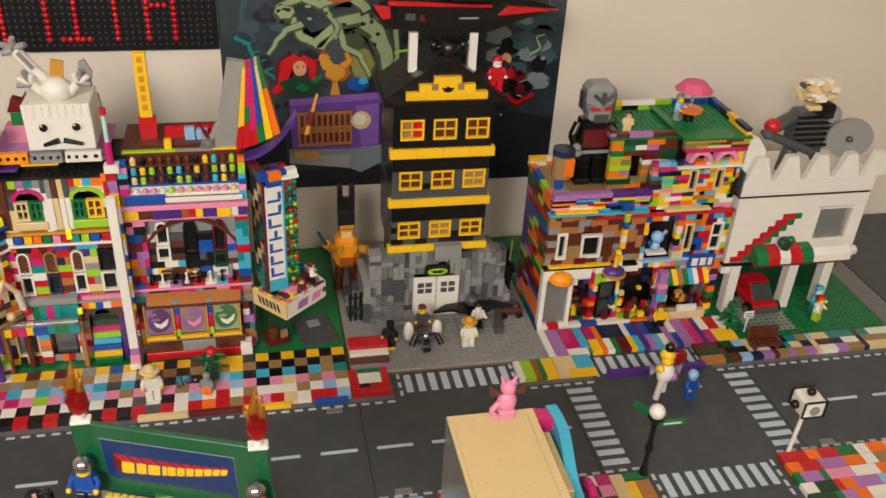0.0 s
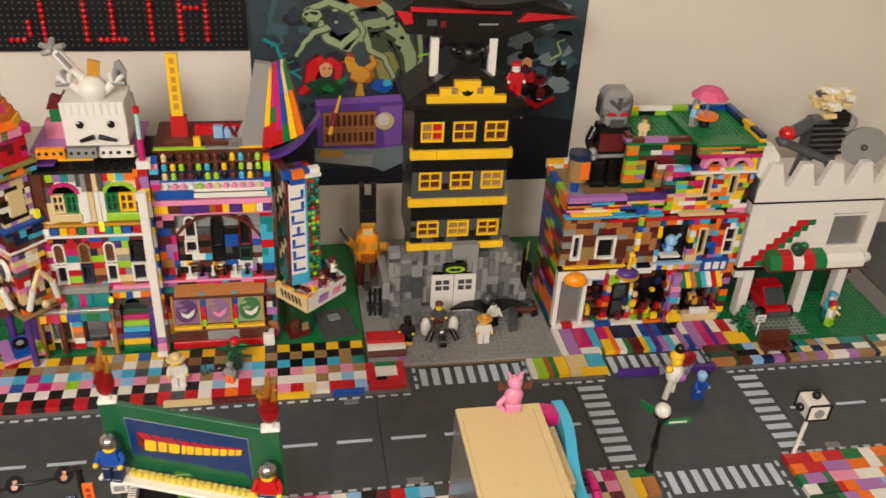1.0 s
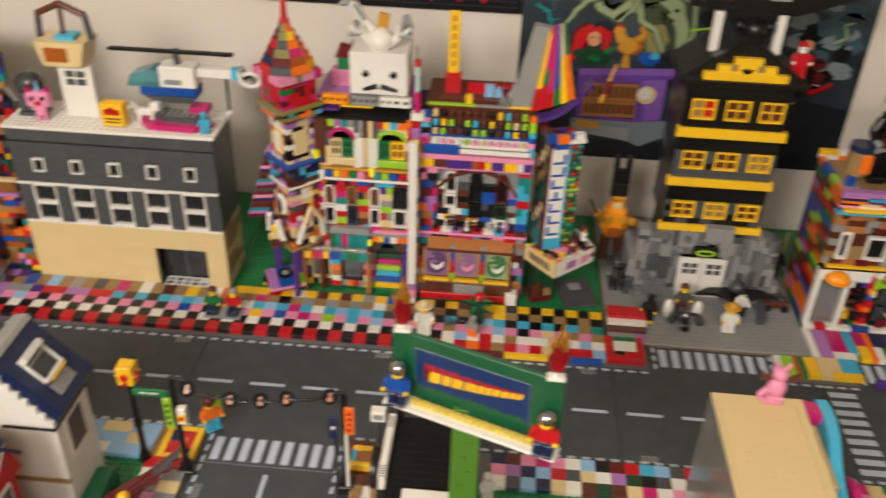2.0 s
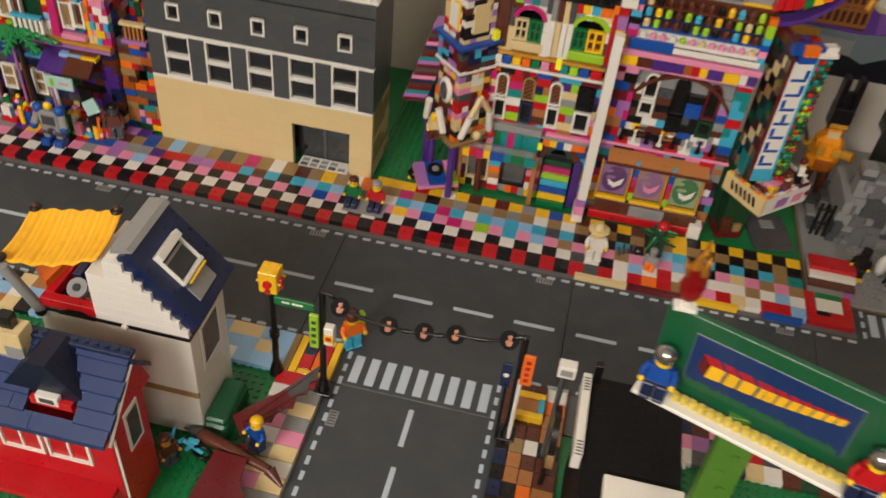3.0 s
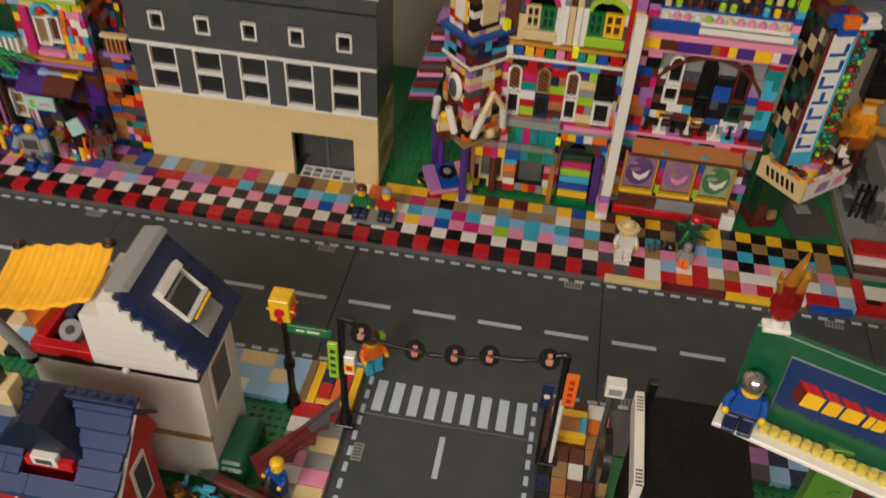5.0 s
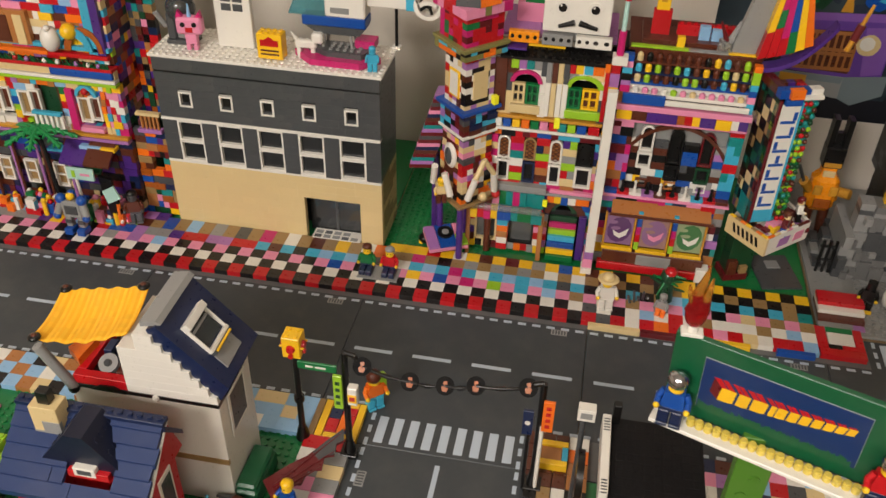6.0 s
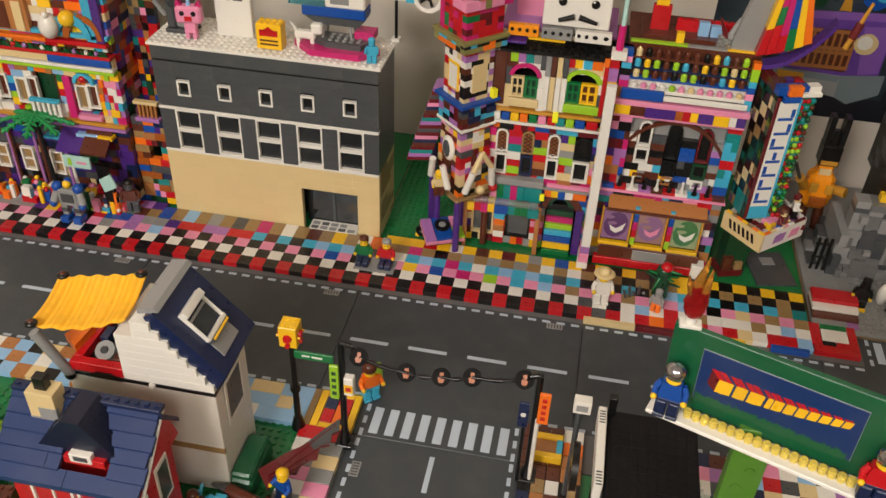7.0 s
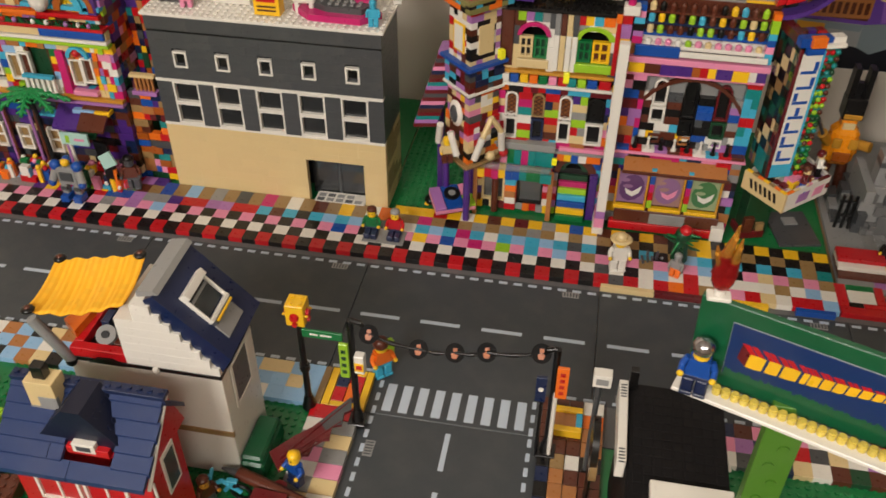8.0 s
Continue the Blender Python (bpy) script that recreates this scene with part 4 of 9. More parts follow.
Mesh().arch(24.8, 29.8, 8.0, FY - 0.3, FY + 0.9, 1.9, 2.7, "brown", 10).part("arch", house, "brown arch over the steps")
Mesh().arch(25.2, 29.4, 8.0, FY + 0.4, FY + 1.4, 1.2, 1.9, "dark_green", 10).part("inner_arch", house, "dark green inner arch")
Mesh().box(29.4, 30.2, FY - 0.8, FY + 0.4, 0.4, 8.2, "purple").part("post", house, "purple post")
Mesh().box(14.0, 30.4, FY - 0.9, FY + 0.5, 11.2, 11.6, "grey").box(13.8, 24.5, FY - 1.3, FY + 0.2, 11.6, 12.5, "grey").box(25, 30.4, FY - 0.7, FY + 0.2, 11.6, 12.1, "pink").pieces("ledge", house, "grey and pink ledge")
for i, x0 in enumerate((17.0, 20.7, 24.4, 28.2)):
    arched_window(house, x0, x0 + 1.8, 16.2, 19.8, FY - 0.1, ("white", "dark_tan", "white", "black")[i], ("nougat", "nougat", "nougat", "black")[i], "arched window with lattice")
    if i < 3:
        m = Mesh()
        for k in range(6):
            for s_ in (-1, 1):
                z = 16.1 + k * 0.6
                m.rod((x0 + 0.9 - 0.55 * s_, FY - 0.16, z), (x0 + 0.9 + 0.55 * s_, FY - 0.16, z + 0.75), 0.07, "brown", n=4)
        m.part("lattice", house, "brown diagonal lattice")
    window_unit(house, x0, x0 + 1.8, 12.7, 16.0, FY - 0.2, ("white", "navy", "white", "white")[i], "black", (0, 0), "tall narrow window")
m = Mesh().box(14.5, 30.4, FY - 0.9, FY + 0.4, 21.0, 21.4, "white").box(14.5, 30.4, FY - 0.7, FY + 0.4, 22.7, 23.1, "gold")
m.pieces("ledge", house, "white and yellow ledges")
m = Mesh()
for i, c in enumerate(("orange", "white", "blue", "yellow", "orange", "green", "pink", "red", "teal", "lime", "blue", "red")):
    m.box(15.0 + i * 1.28, 16.1 + i * 1.28, FY - 0.85, FY - 0.1, 21.5, 22.6, c)
m.pieces("frieze_block", house)
for x0, arc, fr in ((18.4, "magenta", "tan"), (26.0, "lime", "yellow")):
    Mesh().arch(x0 - 0.3, x0 + 4.1, 27.6, FY - 0.4, FY + 0.4, 1.6, 2.2, arc, 10).part("window_arch", house, arc + " arch over a window")
    for k in range(4):
        Mesh().box(x0 - 0.3 + k * 1.05, x0 + 0.72 + k * 1.05, FY - 0.2, FY + 0.2, 29.9, 31.8, (("lime", "lavender", "teal", "grey"), ("red", "yellow", "azure", "orange"))[arc == "lime"][k]).part("lintel_block", house)
    window_unit(house, x0, x0 + 1.8, 24.3, 27.4, FY - 0.2, "tan" if arc == "magenta" else "green", "black" if arc == "magenta" else "dark_green", (1, 1))
    window_unit(house, x0 + 1.9, x0 + 3.7, 24.3, 27.4, FY - 0.2, "green" if arc == "magenta" else "yellow", "dark_green" if arc == "magenta" else "brown", (1, 1))
    Mesh().box(x0 - 0.2, x0 + 4, FY - 0.6, FY + 0.2, 23.4, 24.2, "tan" if arc == "magenta" else "lime").part("window_sill", house)
for i, c in enumerate(("white", "tan", "white", "white")):
    Mesh().box(22.9 + i * 0.78, 23.6 + i * 0.78, FY - 0.5, FY + 0.2, 23.3, 28.0, c).part("pilaster", house)
for i, c in enumerate(("grey", "brown", "tan", "dark_grey")):
    Mesh().box(22.9 + i * 0.78, 23.6 + i * 0.78, FY - 0.4, FY + 0.2, 28.0, 31.8, c).part("pilaster", house)
m = Mesh().prism([(FY - 0.7, 31.8), (FY - 0.7, 32.2), (FY + 1.6, 33.4), (FY + 1.6, 31.8)], 16.6, 30.4, "x", "black")
for j in range(2):
    for i in range(14):
        m.rod((17.1 + i, FY - 0.2 + j * 1.0, 32.3 + j * 0.52), (17.1 + i, FY - 0.32 + j * 1.0, 32.72 + j * 0.52), 0.34, "black", n=8)
m.part("roof", house, "black studded sloping roof")
Mesh().box(15.2, 20, FY - 0.9, FY + 1.5, 33.3, 33.6, "purple").box(20.1, 25, FY + 0.8, FY + 1.5, 33.3, 33.7, "yellow").box(16.2, 30.8, FY + 1.9, FY + 12, 34.2, 34.6, "lavender").box(14, 30.3, FY + 1.7, FY + 11.8, 33.4, 34.15, "white").pieces("roof_plate", house)
for x0, c in ((17.4, "dome_orange"), (21.8, "grey"), (26.2, "white")):
    m = Mesh().box(x0, x0 + 4, FY + 0.2, FY + 1.2, 34.0, 35.4, c)
    for i in range(4):
        m.rod((x0 + 0.5 + i, FY + 0.16, 34.8), (x0 + 0.5 + i, FY + 0.3, 34.8), 0.26, "black", n=8)
    m.part("holed_beam", house)
m = Mesh()
m.box(30.4, 31.7, FY - 4.1, FY - 2.9, 4.6, 29.6, "white", 0.06)
m.part("pillar", house, "tall white pillar between the two halves")
Mesh().box(30.2, 31.7, FY - 4.4, FY + 0.3, 0.4, 1.7, "white").box(30.3, 31.7, FY - 4.0, FY, 1.7, 3.2, "pink").box(30.4, 31.7, FY - 3.9, FY, 3.2, 4.5, "lavender").box(30.5, 31.7, FY - 2.8, FY + 0.4, 8, 9.2, "orange").pieces("pillar_base", house)
# second part
for i, (x0, c) in enumerate(((33.0, "dusty_violet"), (38.0, "dusty_mauve"), (43.0, "print_sage"))):
    m = Mesh().box(x0, x0 + 3.9, FY - 1.5, FY - 1.2, 3.6, 8.2, c, 0.05)
    two = ("dusty_plum", "dusty_violet", "dusty_green")[i]
    oval = lambda cx, cz, rx, rz, lean: [(cx + rx * math.cos(a * 0.5236) + lean * math.sin(a * 0.5236), cz + rz * math.sin(a * 0.5236)) for a in range(12)]
    m.prism(oval(x0 + 1.95, 5.9, 1.75, 2.0, 0.2), FY - 1.53, FY - 1.5, "y", two)
    for k in range(3):
        m.prism(oval(x0 + 0.9 + k * 0.5, 7.0 - k * 0.9, 0.7, 0.28, 0.1), FY - 1.55, FY - 1.53, "y", c)
    m.prism([(x0 + 1.0, 5.8), (x0 + 2.0, 5.3), (x0 + 3.3, 6.3), (x0 + 3.0, 5.2), (x0 + 2.1, 4.6), (x0 + 1.3, 5.0)], FY - 1.57, FY - 1.55, "y", "white" if i != 1 else "pink")
    m.part("panel", house, "glossy printed panel")
    m = Mesh().box(x0 - 0.3, x0, FY - 1.7, FY - 1.1, 3.2, 8.4, "gold").box(x0 + 3.9, x0 + 4.2, FY - 1.7, FY - 1.1, 3.2, 8.4, "gold").box(x0 - 0.3, x0 + 4.2, FY - 1.8, FY - 1.0, 2.8, 3.2, "yellow").part("panel_frame", house)
for x0 in (37.3, 42.3):
    for i, c in enumerate(("lime", "red", "magenta", "blue", "azure")):
        Mesh().box(x0, x0 + 0.7, FY - 1.8, FY - 1.0, 3.2 + i * 1.2, 4.4 + i * 1.2, c).part("pier", house)
m = Mesh().prism([(FY - 1.9, 8.5), (FY - 1.9, 8.8), (FY + 0.2, 10.2), (FY + 0.2, 8.5)], 33.4, 47.4, "x", "nougat")
m.box(33.2, 47.8, FY - 2.2, FY - 1.8, 8.3, 8.7, "brown")
m.part("porch_roof", house, "brown sloping porch roof")
Mesh().box(32.4, 47.8, FY - 2.2, FY - 1.2, 0.5, 1.4, "red").box(33, 47.6, FY - 1.9, FY, 1.4, 2.8, "brown").box(38, 43, FY - 2.0, FY, 1.4, 2.6, "grey").pieces("plinth", house, "red and brown plinth")
Mesh().box(46.8, 48.6, FY - 2.6, FY - 0.8, 0.4, 2.0, "white").part("corner_block", house)
Mesh().box(31.8, 49.4, FY - 1.3, FY + 0.4, 11.8, 12.2, "pink").pieces("ledge", house, "pink ledge")
for i, c in enumerate(("blue", "red", "white", "lavender", "brown", "red", "white", "azure", "red", "brown")):
    Mesh().box(32 + i * 1.72, 33.7 + i * 1.72, FY - 1.0, FY + 0.4, 12.2, 12.7, c).part("ledge_block", house)
m = Mesh()
for i in range(8):
    x, c = 34.4 + i * 1.75, ("black", "white", "black", "white", "black", "white", "black", "black")[i]
    m = Mesh().rod((x, FY - 0.7, 12.7), (x, FY - 0.7, 13.0), 0.38, c, n=8).rod((x, FY - 0.7, 13.0), (x, FY - 0.7, 13.9), 0.27, c, r2=0.14, n=8).ball(x, FY - 0.7, 14.1, 0.24, c, n=8)
    m.part("pawn", house, c + " pawn on the ledge")
Mesh().arch(32.6, 49.0, 13.5, FY + 0.1, FY + 0.6, 7.75, 8.2, "brown", 18).part("arch", house, "wide brown arch")
Mesh().box(34.6, 47.4, FY + 0.95, FY + 1.3, 19.0, 22.2, "grey").part("arch_wall", house, "grey wall inside the arch")
for x0, za, zb, fr in ((35.8, 17.9, 21.3, "white"), (39.8, 16.6, 21.2, "black"), (44.0, 16.6, 21.0, "dark_red")):
    arched_window(house, x0, x0 + 1.9, za, zb, FY + 0.3, fr, "black")
    window_unit(house, x0 - 0.1, x0 + 1.9, za - 2.2, za - 0.1, FY + 0.15, {"dark_red": "dark_green"}.get(fr, fr), "black", (0, 0))
    window_unit(house, x0 + 0.2, x0 + 1.8, 13.2, 14.3, FY + 0.12, {"white": "brown", "black": "nougat"}.get(fr, "white"), "brown", (0, 0), "small low window", t=0.22)
m = Mesh().box(31.9, 49.3, FY - 0.8, FY + 0.5, 22.2, 22.6, "pink").box(31.8, 49.5, FY - 1.0, FY + 0.5, 24.0, 24.6, "pink").box(38, 48.8, FY - 1.2, FY - 0.8, 25, 25.6, "white").box(32.4, 38, FY - 1.1, FY - 0.6, 24.8, 26, "blue")
m.pieces("ledge", house, "pink ledges")
bottles = random.Random(3)
for j in range(4):
    z = 25.9 + j * 1.95
    yb = FY + 0.1 + j * 0.25
    Mesh().box(33.2, 48.4, yb - 0.5, yb + 1.2, z - 0.4, z, ("white", "blue", "navy", "brown")[j]).part("shelf", house)
    Mesh().box(33.2, 48.4, yb + 0.6, yb + 1.0, z, z + 1.5, ("white", "brown", "black", "brown")[j]).part("shelf_back", house)
    for i in range(12):
        x = 34.0 + i * 1.24
        c = bottles.choice(["lime", "brown", "yellow", "brown", "tan", "azure", "brown", "black", "lime", "brown", "azure"]) if j else bottles.choice(["pink", "white", "lime", "tan", "pink"])
        h = 1.7 if j else 1.0
        Mesh().rod((x, yb, z), (x, yb, z + h * 0.65), 0.43, c, n=10).rod((x, yb, z + h * 0.65), (x, yb, z + h * 0.92), 0.43, c, r2=0.2, n=10).part("bottle", house)
Mesh().box(32.4, 49.4, FY + 1.4, FY + 12, 33.2, 33.8, "brown").box(32.6, 40, FY + 1.3, FY + 2.2, 33.8, 34.1, "lime").box(40, 45, FY + 1.3, FY + 2.2, 33.8, 34.05, "grey").box(34, 46, FY + 3, FY + 10, 33.8, 34.4, "brown").box(45, 48.8, FY + 1.5, FY + 4, 33.8, 34.1, "yellow").pieces("roof_plate", house, "brown flat roof edged in lime and grey")
B = Bricks(21)
gl = [(14.2, 17.6, 1.6, 6.8), (19.4, 23.2, 1.6, 6.8), (25.2, 29.4, 0, 9.8)]
B.wall("x", 13.4, 30.4, FY, FY + 1, 0.4, 11.2, RICH, gl, 1.2, (1, 1, 2))
B.wall("x", 13.8, 24.4, FY - 0.8, FY - 0.05, 8.9, 11.2, ["pink", "magenta", "green", "purple", "lime", "tan", "blue", "orange", "teal"], (), 2.3, (1, 1))
B.wall("x", 13.8, 24.4, FY - 2.4, FY - 1.2, 7.3, 8.6, ["green", "yellow", "azure", "red", "lime", "magenta", "teal", "blue", "pink"], (), 1.3, (1, 1))
B.wall("x", 24.8, 30.2, FY - 0.5, FY - 0.05, 9.9, 11.2, MIX, (), 1.3, (1, 1))
h2 = [(x0, x0 + 1.8, 12.7, 19.6) for x0 in (17.0, 20.7, 24.4, 28.2)]
B.wall("x", 14.4, 30.4, FY, FY + 1, 11.6, 21.0, RICH, h2, 1.17, (1, 1, 2, 2, 3))
h3 = [(18.4, 22.1, 24.2, 27.6), (26.0, 29.7, 24.2, 27.6)]
Mesh().box(15.2, 17.6, FY - 0.3, FY + 0.2, 23.4, 31.7, "brown").part("pilaster", house)
Mesh().box(30.0, 30.4, FY - 0.7, FY + 0.2, 23.4, 31.0, "red").box(29.9, 30.4, FY - 0.8, FY + 0.2, 31.0, 32.4, "orange").part("pilaster", house)
Mesh().box(24.6, 25.4, FY - 1.0, FY - 0.6, 22.0, 23.4, "neon").part("small_lamp", house, "bright yellow block")
Mesh().box(24.2, 24.9, FY - 1.4, FY - 0.9, 9.6, 10.6, "neon").part("small_lamp", house, "bright yellow block")
B.wall("x", 15.2, 30.4, FY, FY + 1, 23.1, 31.8, ["dark_grey", "brown", "dark_grey", "white", "tan", "white", "tan", "purple", "grey", "white"], h3, 2.9, (1, 1, 2))
B.wall("x", 30.4, 31.7, FY - 0.3, FY + 1, 0.4, 33.2, ["white", "red", "white", "blue", "lavender", "orange", "white", "yellow", "tan"], (), 1.2, (1, 1))
B.wall("x", 31.8, 49.2, FY, FY + 1, 0.4, 11.8, RICH, [(34, 47.5, 3.2, 8.4)], 1.2, (1, 2, 2, 3))
B.wall("x", 31.9, 34.6, FY, FY + 1, 12.7, 22.2, RICH, (), 1.2, (1, 2))
B.wall("x", 47.4, 49.3, FY, FY + 1, 12.7, 22.2, ["azure", "blue", "pink", "red", "azure", "teal"], (), 1.2, (1, 2))
B.wall("x", 34.6, 47.4, FY + 0.35, FY + 1.2, 12.7, 19.4, ["yellow", "white", "grey", "brown", "black", "white", "azure", "black", "blue", "dark_grey", "lavender", "black", "brown"], [(35.7, 37.8, 15.5, 22), (39.7, 41.8, 14.2, 22), (43.9, 46.0, 14.2, 22)], 0.95, (1, 2, 2))
B.wall("x", 32, 49.2, FY - 0.9, FY + 0.6, 22.6, 24.0, ["red", "rust", "brown", "yellow", "lavender", "purple", "rust", "white"], (), 1.4, (2, 2, 1))
B.wall("x", 31.9, 33.2, FY - 0.2, FY + 0.8, 24.6, 33.2, MIX, (), 1.2, (1, 2))
B.wall("x", 48.4, 49.4, FY - 0.2, FY + 0.8, 24.6, 33.2, ["azure", "blue", "pink", "lime", "orange"], (), 1.2, (1,))
B.wall("y", FY + 1, FY + 12, 13.4, 14.4, 0.4, 33, MIX, (), 1.2, (2, 3, 4))
B.wall("y", FY + 1, FY + 12, 48.4, 49.4, 0.4, 33, MIX, (), 1.2, (2, 3, 4))
B.put(house, limit=295)

# round tower with the orange cone at the house's end
tower = Thing("corner_tower", "colourful brick corner tower with an orange cone roof", "tower", 11.8, 25.2, 0, 45)
B = Bricks(31)
DIM = ["white", "brown", "black", "tan", "dark_red", "dark_grey", "pink", "orange", "lavender", "yellow", "red"]
for z0, z1, r, pal in ((10.5, 17, 2.7, DIM), (17, 21.6, 2.5, DIM), (21.6, 25.2, 2.8, ["navy", "dark_grey", "white", "black", "lavender", "azure", "dark_red", "brown"]), (25.2, 33.2, 2.4, ["red", "white", "brown", "white", "tan", "black", "lavender"]), (33.2, 34.6, 3.5, ["black", "olive", "azure", "orange"]), (34.6, 39, 3.0, ["red", "dark_red", "magenta", "green", "red", "magenta"]), (39, 40.3, 3.7, ["magenta", "red", "olive", "yellow", "pink"])):
    B.wall("x", -r, r, -r, -r + 1, z0, z1, pal, (), 0.9, (1, 1, 2))
    B.wall("y", -r + 1, r - 1, -r, -r + 1, z0, z1, pal, (), 0.9, (1, 1, 2))
    B.wall("y", -r + 1, r, r - 1, r, z0, z1, pal, (), 1.2, (1, 2, 2))
    B.wall("x", -r, r - 1, r - 1, r, z0, z1, pal, (), 1.2, (2, 3))
B.put(tower, local=True)
m = Mesh().box(-3.4, 3.4, -3.4, 3.4, 10, 10.5, "dark_tan", 0.1).box(-3.3, 3.3, -3.3, 3.3, 25.0, 25.5, "blue").box(-3.0, 3.0, -3.1, 3.0, 21.3, 21.7, "white").box(-3.7, 3.7, -3.7, 3.7, 34.4, 34.9, "olive").box(-3.2, 3.2, -3.2, 3.2, 33, 33.4, "blue")
m.pieces("tower_ledge", tower, local=True)
m = Mesh().rod((0, 0, 0.3), (0, 0, 10), 0.7, "purple").rod((-2.6, -2.6, 0.3), (-2.6, -2.6, 10), 0.5, "purple").rod((2.6, -2.6, 0.3), (2.6, -2.6, 10), 0.5, "brown").rod((-2.6, 2.6, 0.3), (-2.6, 2.6, 10), 0.5, "purple")
m.pieces("post", tower, "purple posts", local=True)
m = Mesh()
warm, dim, mid = ["orange", "orange", "yellow", "orange", "magenta", "rust"], ["dark_red", "navy", "red", "dark_grey", "dark_red", "red"], ["olive", "dark_grey", "olive", "dark_red", "dark_grey", "olive"]
for i in range(8):
    a, b = 2 * math.pi * (i - 0.5) / 8, 2 * math.pi * (i + 0.5) / 8
    side = {3: dim, 4: dim, 5: mid}.get(i, warm)
    for j in range(6):
        r0, r1, z0, z1 = 4.2 - j * 0.62, 3.95 - j * 0.62, 40.3 + j * 1.13, 40.3 + (j + 1) * 1.13
        ring = [(r * math.cos(t), r * math.sin(t), z) for r, z in ((r0, z0), (r1, z1), (max(0.05, r1 - 0.7), z1), (max(0.05, r0 - 0.9), z0)) for t in (a + 0.004, b - 0.004)]
        m.add(ring, [[0, 1, 3, 2], [2, 3, 5, 4], [4, 5, 7, 6], [6, 7, 1, 0], [0, 2, 4, 6], [1, 7, 5, 3]], side[(i * 2 + j * 5) % 6])
m.pieces("cone_brick", tower, local=True)
m = Mesh()
m.rod((0, 0, 46.6), (0, 0, 50.2), 0.55, "red", r2=0.4).ball(0, 0, 47.2, 0.8, "red").rod((0, 0, 50.2), (0, 0, 52.3), 0.4, "orange")
m.part("finial", tower, "red and orange finial", local=True)
Mesh().box(-2.62, -2.4, -1.2, 1.2, 26.8, 30.8, "yellow").part("tower_window", tower, "yellow window frame", local=True)
Mesh().box(-2.68, -2.6, -0.9, 0.9, 27.1, 30.5, "white", 0.01).part("tower_pane", tower, local=True)
Mesh().box(-1.2, 1.2, -2.62, -2.4, 26.8, 30.8, "tan").part("tower_window", tower, "tan window frame", local=True)
Mesh().box(2.0, 2.8, -3.2, -2.4, 25.5, 26.8, "neon").part("small_lamp", tower, "bright yellow block", local=True)
Mesh().ball(-2.8, 0, 17.6, 0.5, "white", ry=1.5, rz=2.0, n=12).ball(-3.1, 0, 17.6, 0.4, "dark_grey", ry=0.9, rz=1.4, n=10).part("oval_window", tower, "white oval window", local=True)
m = Mesh()
for a in (-1, 1):
    m.rod((a * 2.4, -3.9, 12), (a * 1.6, -4.6, 15.5), 0.5, "white").rod((a * 1.6, -4.6, 15.5), (0, -4.3, 18), 0.4, "tan")
    m.rod((-4.2, a * 2.2, 12.4), (-4.6, a * 1.2, 15.8), 0.5, "white")
m.ball(0, -4.4, 12, 0.7, "tan", n=8).ball(2.8, -3.8, 11.2, 0.7, "red", n=8).ball(-4.2, 0, 13, 1, "tan", n=8)
m.part("ornament", tower, "white bone-like ornaments", local=True)
figure(9.0, 21.0, 11.0, 20, "tan", "brown", "flesh", "yellow", label="tan toy figure on the tower balcony", hat="cap", scale=0.8)
th = Thing("record_table", "colourful slanted tile table with a round black disc", "table", 9.4, 23.4, 0.9, 25)
Mesh().box(-2.2, 2.2, -1.0, 2.0, 0, 1.2, "brown").part("foot", th, local=True)
m = Mesh()
m.m = Matrix.Translation((0, 0, 1.9)) @ Matrix.Rotation(math.radians(12), 4, "X")
m.box(-3, 3, -2.3, 2.3, -0.4, 0.3, "pink").box(-3, -1.4, -2.25, 2.25, 0.3, 0.7, "lavender").box(-1.3, 1.3, -2.25, 2.25, 0.3, 0.7, "blue").box(1.4, 3, -2.25, 0, 0.3, 0.7, "lime").box(1.4, 3, 0.1, 2.25, 0.3, 0.7, "pink")
m.part("top", th, local=True)
m = Mesh()
m.m = Matrix.Translation((0, 0, 1.9)) @ Matrix.Rotation(math.radians(12), 4, "X")
m.rod((0, 0.4, 0.7), (0, 0.4, 1.0), 1.2, "black", n=18).rod((0, 0.4, 1.0), (0, 0.4, 1.05), 0.55, "grey", n=14)
m.part("disc", th, local=True)

# tilted tower and slide at the other end
slide = Thing("slide_tower", "tilted tower with a white sign board and a hazard-striped ramp", "tower", 53.2, 25.2, 0, 18)
B = Bricks(41)
for k in range(12):
    for i in range(3):
        B.add(-2.6, -1.6, 2.6 - (i + 1) * 1.7, 2.6 - i * 1.7, 13 + k * 1.65, 13 + (k + 1) * 1.65, "teal" if k < 2 and i else "black" if (i + k) % 2 else ("dark_tan", "tan", "dark_green")[(i + k * 2) % 3])
B.wall("x", -2.6, 2.6, -2.5, -1.6, 13, 32, ["red", "lime", "brown", "green", "dark_green", "teal", "green"], (), 1.2, (1, 2))
B.wall("y", -1.6, 2.6, 1.6, 2.6, 13, 32, ["red", "lime", "brown", "green", "orange", "teal", "purple", "yellow"], (), 1.2, (1, 1))
B.wall("x", -2.6, 2.6, 1.6, 2.6, 13, 32, ["purple", "teal", "brown", "black"], (), 1.2, (1, 2))
B.wall("x", -2.8, 2.8, -2.8, -1.6, 32, 33.2, ["orange", "blue", "white", "tan", "orange"], (), 1.2, (1, 2))
B.wall("y", -1.6, 2.8, -2.8, -1.6, 32, 33.2, ["dark_red", "brown", "orange", "black"], (), 1.2, (1, 2))
B.put(slide, local=True)
